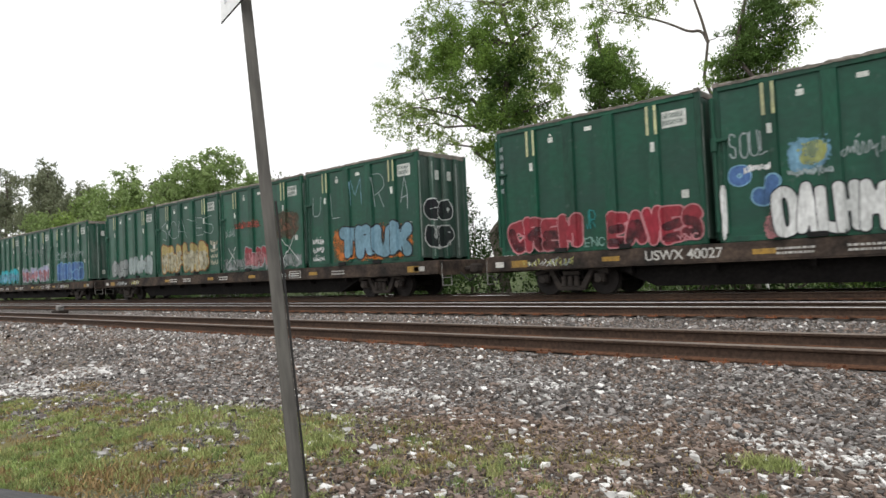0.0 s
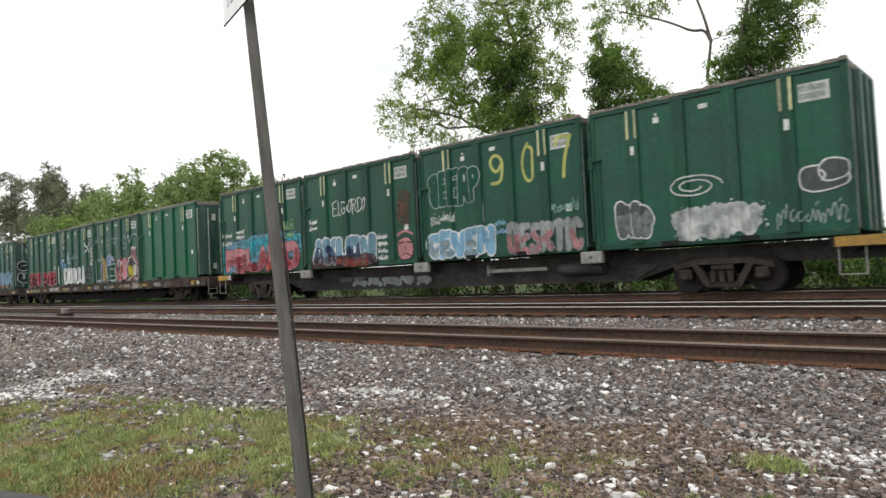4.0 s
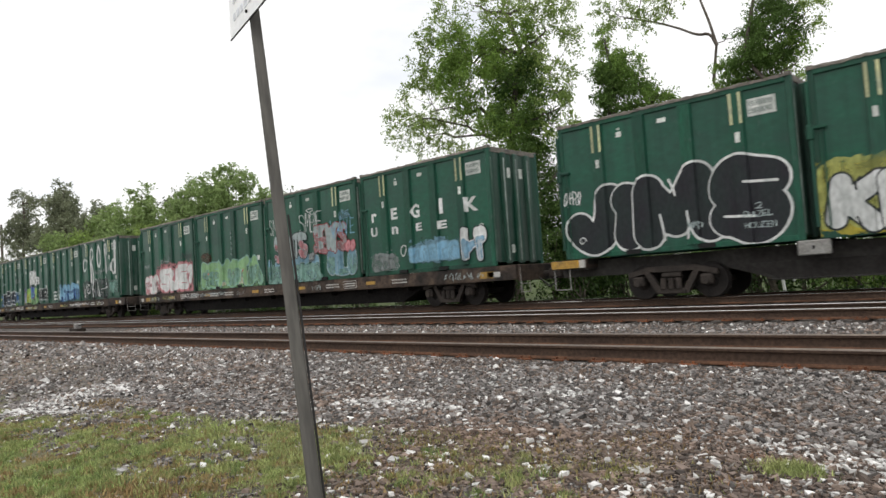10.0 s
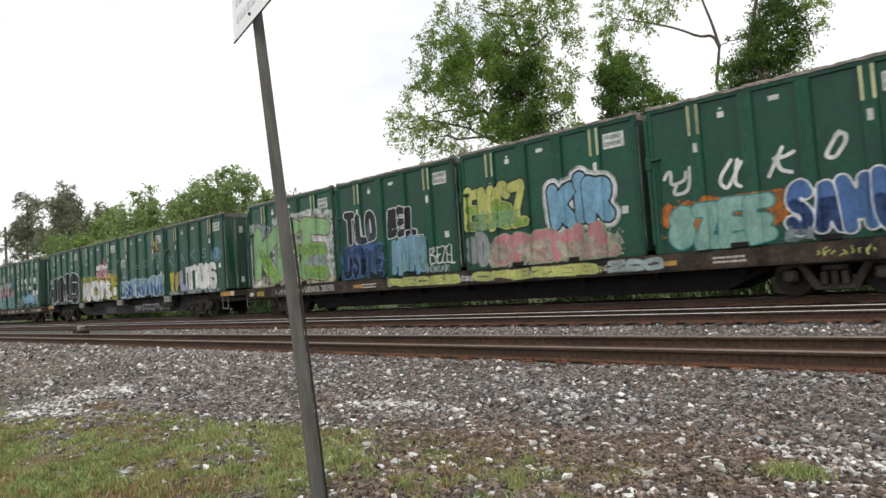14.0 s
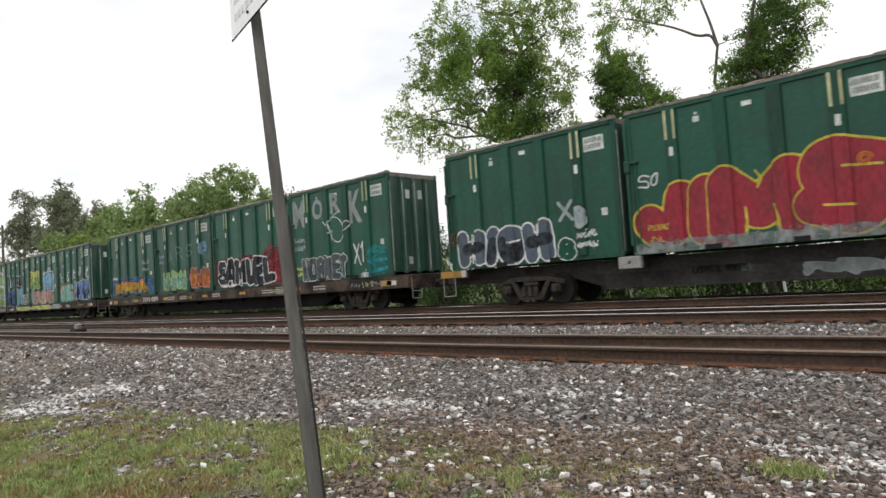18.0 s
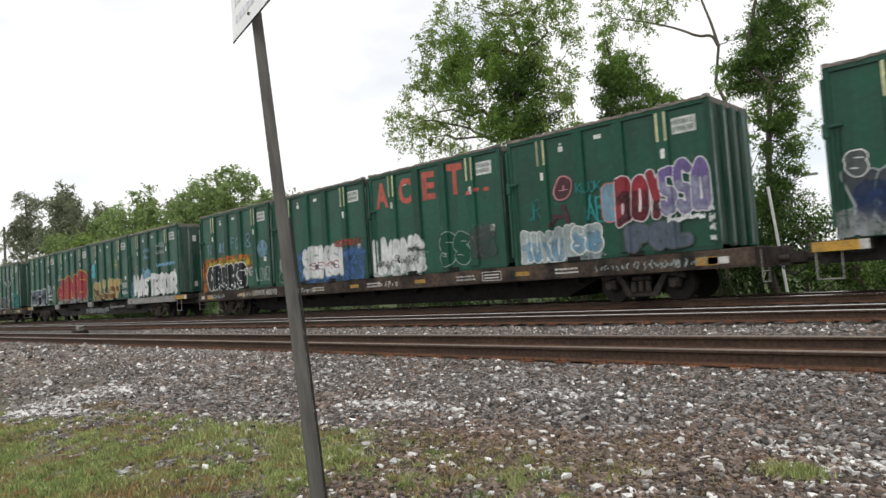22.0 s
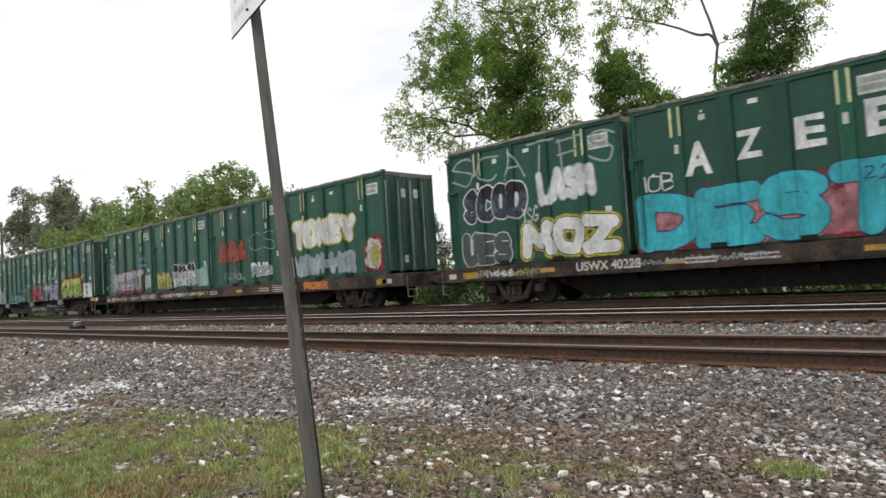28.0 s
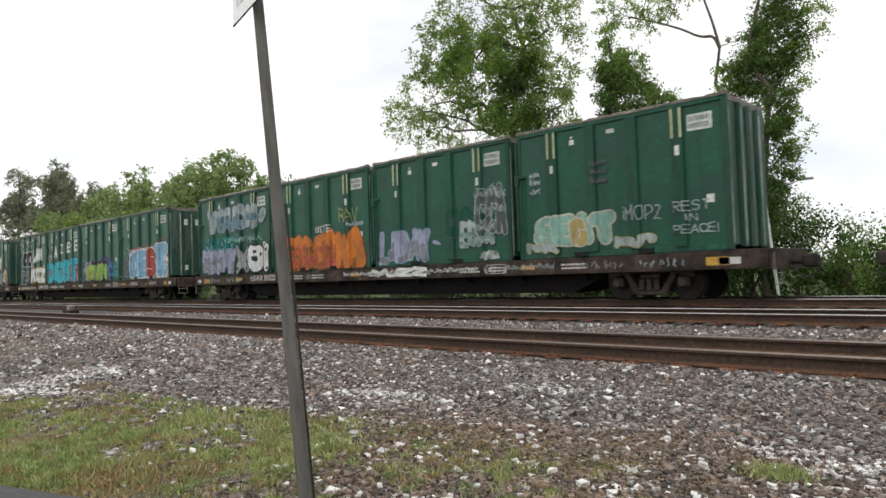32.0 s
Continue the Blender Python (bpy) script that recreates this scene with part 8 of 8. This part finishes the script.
# ---- small things by the tracks ----
def build_small():
    # leaning post with its sign
    post = thing("sign_post", "weathered grey leaning square post with a white sign", "sign post")
    foot, head = Vector((-3.520, 2.5, -0.82)), Vector((-3.98, 2.5, 2.90))
    zz = (head - foot).normalized()
    yy = Vector((-0.82, 0.57, 0))
    yy = (yy - zz * yy.dot(zz)).normalized()
    xx = yy.cross(zz)
    post.matrix_basis = Matrix(((xx.x, yy.x, zz.x, foot.x), (xx.y, yy.y, zz.y, foot.y), (xx.z, yy.z, zz.z, foot.z), (0, 0, 0, 1)))
    length = (head - foot).length
    bm = box(-0.045, 0.045, -0.035, 0.035, 0, length, 0.008)
    for v in bm.verts:
        v.co.x *= 1 - 0.22 * v.co.z / length
        v.co.y *= 1 - 0.22 * v.co.z / length
    part("post", bm, POST_M, post)
    part("post_flange", box(0.045, 0.060, -0.03, 0.03, 0, length * 0.60, 0.003), POST_DARK, post, "dark steel flange along the post")
    back = post.matrix_basis.inverted()
    a, b = Vector((-4.335, 2.53, 2.75)), Vector((-3.535, 2.335, 2.75))
    along = (b - a).normalized()
    out = Vector((along.y, -along.x, 0))
    plate = Matrix((( along.x, -out.x, 0, a.x), (along.y, -out.y, 0, a.y), (0, 0, 1, a.z), (0, 0, 0, 1)))
    sheet = part("sign", box(0, 0.82, -0.004, 0.0, 0, 0.62, 0.0), SIGN_M, post, "white sheet-metal sign with blue print", back @ plate)
    part("sign_edge", box(0, 0.82, -0.006, 0.002, -0.008, -0.0005, 0.0), POST_DARK, sheet)
    rng = random.Random(3)
    bm = bmesh.new()
    for row in range(3):
        x = 0.10
        while x < 0.6:
            w = rng.uniform(0.03, 0.09)
            box(x, x + w, -0.0075, -0.0045, 0.10 + row * 0.12, 0.15 + row * 0.12, 0, bm)
            x += w + 0.03
    tagged(part("print", bm, SIGN_INK, sheet, "blue unreadable print"), kind="stuff")
    part("bolt", rod((0.40, -0.016, 0.06), (0.40, 0.0, 0.06), 0.011, 8), POST_DARK, sheet)
    post.matrix_basis = Matrix.Translation(EYE) @ Matrix.Scale(0.86, 4) @ Matrix.Translation(-EYE) @ post.matrix_basis

    # the door below the car window from which the camera looks
    p, q = EYE + Vector((-0.945, 0.236, -0.228)) * 0.62, EYE + Vector((-0.908, 0.327, -0.2615)) * 0.62
    along = (q - p).normalized()
    side = along.cross(Vector((0, 0, 1))).normalized()
    up = side.cross(along)
    m = Matrix(((along.x, side.x, up.x, p.x), (along.y, side.y, up.y, p.y), (along.z, side.z, up.z, p.z), (0, 0, 0, 1)))
    ledge = part("window_ledge", box(-0.35, 0.55, 0.0, 0.12, -1.22, 0.0, 0.006), RUBBER, None, "", m)
    tagged(ledge, "black car door with its rubber window ledge", "window ledge", kind="structure")

    # white leaning pole and a street lamp beyond the railway
    pole = part("marker_pole", rod((-7.30, 24.0, -0.5), (-7.64, 24.0, 3.42), 0.05, 8), WHITE_POLE)
    tagged(pole, "thin white leaning wooden marker pole", "pole")
    lamp = thing("street_lamp", "grey steel street lamp with a long arm", "street lamp", m=pose(-13.2, 45, -0.5))
    part("mast", rod((0, 0, 0), (0, 0, 6.2), 0.09, 8, 0.06), GALV, lamp)
    part("arm", rod((0, 0, 6.1), (1.0, 0, 6.5), 0.04, 6), GALV, lamp)
    part("lamp_head", box(0.9, 1.75, -0.12, 0.12, 6.44, 6.58, 0.03), GALV, lamp)
    utility = thing("utility_pole", "weathered wooden utility pole by the far wood", "utility pole", m=pose(-122.8, 30, -0.5))
    part("pole", rod((0, 0, 0), (0, 0, 15), 0.22, 8, 0.16), BARK, utility)
    part("cross_arm", box(-1.2, 1.2, -0.08, 0.08, 13.6, 13.85), BARK, utility)
    # a pale concrete wall low behind the train
    wall = part("low_wall", box(-56, -44, 29.8, 30.2, -0.6, 0.0, 0.02), CONCRETE)
    tagged(wall, "low pale concrete wall in the grass", "wall", kind="structure")
    # switch stand between the tracks, far to the west
    stand = thing("switch_stand", "small rusty switch stand between the tracks", "switch stand", m=pose(-34.0, 11.2, -0.25))
    part("base", box(-0.5, 0.5, -0.2, 0.2, 0, 0.16, 0.02), TIE, stand)
    part("housing", box(-0.18, 0.18, -0.12, 0.12, 0.16, 0.38, 0.03), PALE_STEEL, stand)
    part("lever", rod((0.1, 0, 0.3), (0.75, 0, 0.34), 0.025, 6), SHADE_STEEL, stand)


build_small()


# ---- loose stones and grass ----
def scatter(n, x0, x1, y0, y1, seed, keep):
    rng = np.random.default_rng(seed)
    x, y = rng.uniform(x0, x1, n), rng.uniform(y0, y1, n)
    ok = [i for i in range(n) if keep(x[i], y[i], rng)]
    return np.array([(x[i], y[i], ground_height(x[i], y[i])) for i in ok]), rng


def stones(name, label, pts, size, mat, rng, detail=True, flat=0.70):
    """Broken stones: jittered blocks, bedded in the ground."""
    n = len(pts)
    if detail:
        base = np.array([(a, b, c) for a in (-1, 1) for b in (-1, 1) for c in (-1, 1)], float)
        quads = np.array([(0, 1, 3, 2), (4, 6, 7, 5), (0, 4, 5, 1), (2, 3, 7, 6), (1, 5, 7, 3)])
    else:
        base = np.array([(1, 0, 0), (0, 1, 0), (-1, 0, 0), (0, -1, 0), (0, 0, 1.0)], float) * 1.3
        quads = np.array([(0, 1, 4), (1, 2, 4), (2, 3, 4), (3, 0, 4)])
    k = len(base)
    s = size * np.clip(rng.lognormal(0, 0.35, (n, 1, 1)), 0.4, 2.6)
    v = base[None] * (1 + rng.normal(0, 0.28, (n, k, 3))) * s * np.array((1.0, 0.85, flat))
    a = rng.uniform(0, 6.28, n)
    ca, sa = np.cos(a)[:, None], np.sin(a)[:, None]
    t = rng.normal(0, 0.35, (n, 1))
    x = v[..., 0] * ca - v[..., 1] * sa
    y = v[..., 0] * sa + v[..., 1] * ca
    z = v[..., 2] + x * t
    out = np.stack((x, y, z), -1) + pts[:, None] + np.array((0, 0, 0.2)) * s
    faces = (quads[None] + (np.arange(n) * k)[:, None, None]).reshape(-1, quads.shape[1])
    me = quick_mesh(name, out.reshape(-1, 3), faces, mat)
    tagged(new(name, me), label, "gravel", kind="stuff")


TURF_EDGE = ((-30, -1.0), (-12, 1.2), (-9.2, 2.3), (-8.5, 3.0), (-7.9, 3.35), (-6.9, 3.43), (-6.2, 3.6), (-5.3, 3.6), (-4.5, 3.8), (-3.0, 3.8), (-2.3, 4.0), (-1.6, 3.8), (0, 3.3), (40, 3.0))


def turf_amount(x, y):
    """How grassy the road side is, 0 to 1: dense to the west, thin weeds to the east."""
    if y > 4.7 or x < -13:
        return 0.0
    edge = -1.0
    for (xa, ya), (xb, yb) in zip(TURF_EDGE, TURF_EDGE[1:]):
        if xa <= x <= xb:
            edge = ya + (yb - ya) * (x - xa) / (xb - xa)
    edge += 0.40 * noise.noise((x * 0.9, y * 0.9, 5.0)) + 0.34 * noise.noise((x * 2.6, y * 2.6, 8.0)) + 0.16 * noise.noise((x * 7, y * 7, 2.0))
    a = min(1.0, max(0.0, (edge + 0.22 - y) / 0.75))
    thick = min(1.0, max(0.0, (-3.6 - x) / 0.9))
    patch = min(1.0, max(0.0, 0.92 + 1.25 * noise.noise((x * 1.2, y * 1.9, 31.0)) + 1.0 * noise.noise((x * 3.4, y * 4.6, 37.0)) + 0.6 * noise.noise((x * 9, y * 11, 41.0))))
    return a * (0.36 + 0.64 * thick) * patch


WHITES = ((-9.85, 2.54, 0.30, 0.22), (-10.2, 2.95, 0.35, 0.25), (-10.55, 3.5, 0.40, 0.25), (-10.85, 4.05, 0.35, 0.22), (-9.3, 2.9, 0.3, 0.15), (-5.7, 4.72, 0.30, 0.16), (-5.2, 4.86, 0.40, 0.12), (-4.7, 4.85, 0.2, 0.06), (-3.9, 5.8, 0.22, 0.12),
          (-1.5, 4.82, 0.26, 0.20), (-1.1, 4.62, 0.36, 0.22), (-0.85, 4.72, 0.25, 0.20), (-1.1, 4.22, 0.2, 0.1))


def brown_amount(x, y):
    """Where earth-brown stones prevail: by the road, to the east."""
    k = 0.42 + 0.5 * noise.noise((x * 0.7, y * 0.9, 12.0)) + 0.75 * min(1, max(0, (5.1 - y) / 0.8)) * min(1, max(0, (x + 5) / 1.5))
    return k


def build_gravel():
    def bare(x, y):
        return x < -11.5 + 1.0 * noise.noise((x * 0.5, y * 0.8, 1.0)) and y < 5.3 + 0.6 * noise.noise((x * 0.4, y, 4.0))

    def grey(x, y, rng):
        if y < 1.55 + 0.68 * (x + 4.1):
            return False
        return rng.random() > min(0.9, 1.5 * turf_amount(x, y)) and not (bare(x, y) and rng.random() < 0.78)

    def sorted_stones(pts, rng, size, pale, detail):
        cut = rng.random(len(pts))
        brown = np.array([brown_amount(x, y) for x, y, z in pts])
        kind = np.where(cut > 1 - pale, 2, np.where(rng.random(len(pts)) < brown, 1, 0))
        stones("ballast_stones", "loose grey crushed ballast stones", pts[kind == 0], size, STONE_M, rng, detail)
        stones("brown_stones", "loose brown crushed ballast stones", pts[kind == 1], size * 0.92, STONE_B, rng, detail)
        stones("pale_stones", "scattered whitish ballast stones", pts[kind == 2], size * 1.2, STONE_W, rng, detail)

    pts, rng = scatter(105000, -10, 0.6, 2.0, 7.31, 1, grey)
    sorted_stones(pts, rng, 0.0112, 0.05, True)
    pts, rng = scatter(36000, -18, -10, 2.6, 7.35, 12, grey)
    sorted_stones(pts, rng, 0.018, 0.05, False)
    pts, rng = scatter(15000, -36, -18, 3.0, 7.35, 2, grey)
    sorted_stones(pts, rng, 0.032, 0.04, False)
    pts, rng = scatter(34000, -30, 1.5, 9.1, 12.6, 3, lambda x, y, r: True)
    sorted_stones(pts, rng, 0.020, 0.03, False)
    rng = np.random.default_rng(4)
    west, east = [], []
    for cx, cy, rx, ry in WHITES:
        n = int((1000 if cx < -2 else 400) * rx * ry * math.pi)
        q = rng.normal(0, 0.62, (n, 2)) * np.array((rx, ry)) + np.array((cx, cy))
        (west if cx < -2 else east).extend((x, y, ground_height(x, y)) for x, y in q)
    stones("pale_stones", "patches of whitish ballast stones", np.array(west), 0.0130, STONE_W, rng, True, 0.8)
    stones("pale_stones", "larger whitish broken stones", np.array(east), 0.0110, STONE_W, rng, True, 0.85)
    pts, rng = scatter(1500, -9.5, -1.4, 1.2, 4.0, 5, lambda x, y, r: turf_amount(x, y) > 0.2 and r.random() < 0.5)
    stones("pale_stones", "whitish stones lying in the grass", pts, 0.0075, STONE_W, rng)


def blades(name, label, pts, tall, mat, rng, wide=0.006):
    n = len(pts)
    h = tall * rng.uniform(0.5, 1.3, n)
    a = rng.uniform(0, 6.28, n)
    d = np.stack((np.cos(a), np.sin(a), np.zeros(n)), -1)
    lean = rng.normal(0, 0.45, (n, 3)) * h[:, None]
    lean[:, 2] = h
    w = (wide * rng.uniform(0.7, 1.4, n))[:, None]
    v = np.stack((pts - d * w, pts + d * w, pts + lean), 1)
    me = quick_mesh(name, v.reshape(-1, 3), np.arange(n * 3).reshape(n, 3), mat)
    tagged(new(name, me), label, "grass", kind="stuff")


def build_grass():
    def lush(x, y):
        return 0.42 + 1.2 * noise.noise((x * 1.4, y * 1.6, 9.0)) + 1.0 * noise.noise((x * 4.2, y * 4.2, 3.0)) + 1.0 * noise.noise((x * 10, y * 10, 6.0))

    def green(x, y, r):
        return turf_amount(x, y) ** 1.7 * max(0.03, lush(x, y)) > r.random()

    def straw(x, y, r):
        return turf_amount(x, y) * max(0.06, 0.75 - lush(x, y) + 0.7 * noise.noise((x * 1.1, y * 1.3, 21.0))) > r.random()

    pts, rng = scatter(190000, -11.5, -1.2, 1.0, 4.3, 6, green)
    grow = np.array([min(1.5, max(0.35, 0.35 + 0.9 * lush(x, y))) for x, y, z in pts])
    blades("grass", "short patchy green grass", pts, 0.033 * grow, GRASS_M, rng, 0.0048)
    pts, rng = scatter(70000, -11.5, -1.0, 1.0, 4.4, 7, straw)
    blades("dry_grass", "dry straw-coloured grass tufts", pts, 0.035, STRAW_M, rng)
    def tuft(x, y, r):
        return turf_amount(x, y) * max(0.0, 0.25 + 1.3 * noise.noise((x * 0.8, y * 1.1, 17.0)) + 0.6 * lush(x, y)) > r.random()

    for mat, n, seed in ((GRASS_M, 4200, 61), (GRASS_DARK, 2200, 62), (STRAW_M, 1300, 63)):
        heart, rng = scatter(n, -11.0, -1.2, 1.0, 4.4, seed, tuft)
        per = 60
        q = np.repeat(heart, per, 0)
        way = rng.normal(0, 1, (len(q), 2))
        q[:, :2] += way * np.repeat(rng.uniform(0.02, 0.055, len(heart)), per)[:, None]
        tall = np.repeat(rng.uniform(0.025, 0.060, len(heart)), per) * np.exp(-0.12 * (way ** 2).sum(1))
        blades("grass_clumps", "low rounded clumps of weedy grass", q, tall, mat, rng, 0.0042)
    spots = ((-1.38, 4.28, 0.09, 0.05, GRASS_M, 900), (-2.73, 3.75, 0.16, 0.03, STRAW_M, 260), (-2.3, 3.88, 0.14, 0.03, WEED_M, 420), (-2.48, 4.5, 0.22, 0.03, STRAW_M, 240), (-2.2, 4.75, 0.2, 0.025, RED_WEED, 260), (-1.66, 4.45, 0.12, 0.025, RED_WEED, 200), (-2.9, 4.15, 0.3, 0.025, STRAW_M, 380), (-3.4, 4.1, 0.35, 0.025, RED_WEED, 340), (-2.6, 3.9, 0.3, 0.028, WEED_M, 260), (-2.0, 4.05, 0.25, 0.025, STRAW_M, 300), (-4.0, 3.85, 0.25, 0.03, WEED_M, 340), (-3.2, 3.7, 0.25, 0.03, WEED_M, 300), (-1.5, 3.95, 0.15, 0.03, RED_WEED, 160), (-4.34, 3.2, 0.2, 0.06, GRASS_M, 900), (-6.0, 3.15, 0.35, 0.05, GRASS_M, 1500), (-9.1, 3.3, 0.22, 0.05, STRAW_M, 500), (-4.75, 2.06, 0.25, 0.05, STRAW_M, 700), (-3.5, 3.9, 0.3, 0.03, WEED_M, 300), (-3.7, 3.4, 0.3, 0.03, RED_WEED, 200))
    for i, (x, y, r, tall, mat, n) in enumerate(spots):
        rng = np.random.default_rng(30 + i)
        q = rng.normal(0, r, (n, 2)) * np.array((1, 0.7)) + np.array((x, y))
        p = np.array([(a, b, ground_height(a, b)) for a, b in q])
        blades("grass_tuft", "small tuft of weedy grass", p, tall, mat, rng)
    # rank weeds close behind the train, with its shade put into their leaf colour
    rng = np.random.default_rng(50)
    n = 46000
    x, y = rng.uniform(-75, 4, n), rng.uniform(20.3, 24.5, n)
    z = np.array([ground_height(a, b) for a, b in zip(x, y)]) + rng.uniform(0, 0.35, n) ** 1.5 * (1 + np.sin(x * 0.9) * 0.5)
    me = leaf_mesh("weeds", np.stack((x, y, z), -1), 0.16, LEAF_SHADE, rng, -0.6)
    tagged(new("weeds", me), "green weeds beside the far track, darkened for shade", "weeds", kind="stuff")


build_gravel()
build_grass()


# ---- movement ----
def motions():
    times = [0, 4, 8, 12, 16, 20, 24, 28, 32]
    for ob, s, z in MOVING:
        walk(ob, [(t, pose(s - travelled(t), TRAIN_Y, z)) for t in times])
    for ob, s, at in WHEELS:
        rows = []
        for f in range(0, 961):
            t = f / 30
            x = s + at.x - travelled(t)
            if -42 < x < 3:
                rows.append((t, Matrix.Translation(at) @ Matrix.Rotation(-(travelled(t)) / 0.42, 4, "Y")))
        if not rows:
            rows = [(0, Matrix.Translation(at))]
        # out of sight the wheel rests at the turn with which it comes in or goes out
        if rows[0][0] > 0:
            rows.insert(0, (0, rows[0][1]))
        if rows[-1][0] < 32:
            rows.append((32, rows[-1][1]))
        walk(ob, rows)


motions()
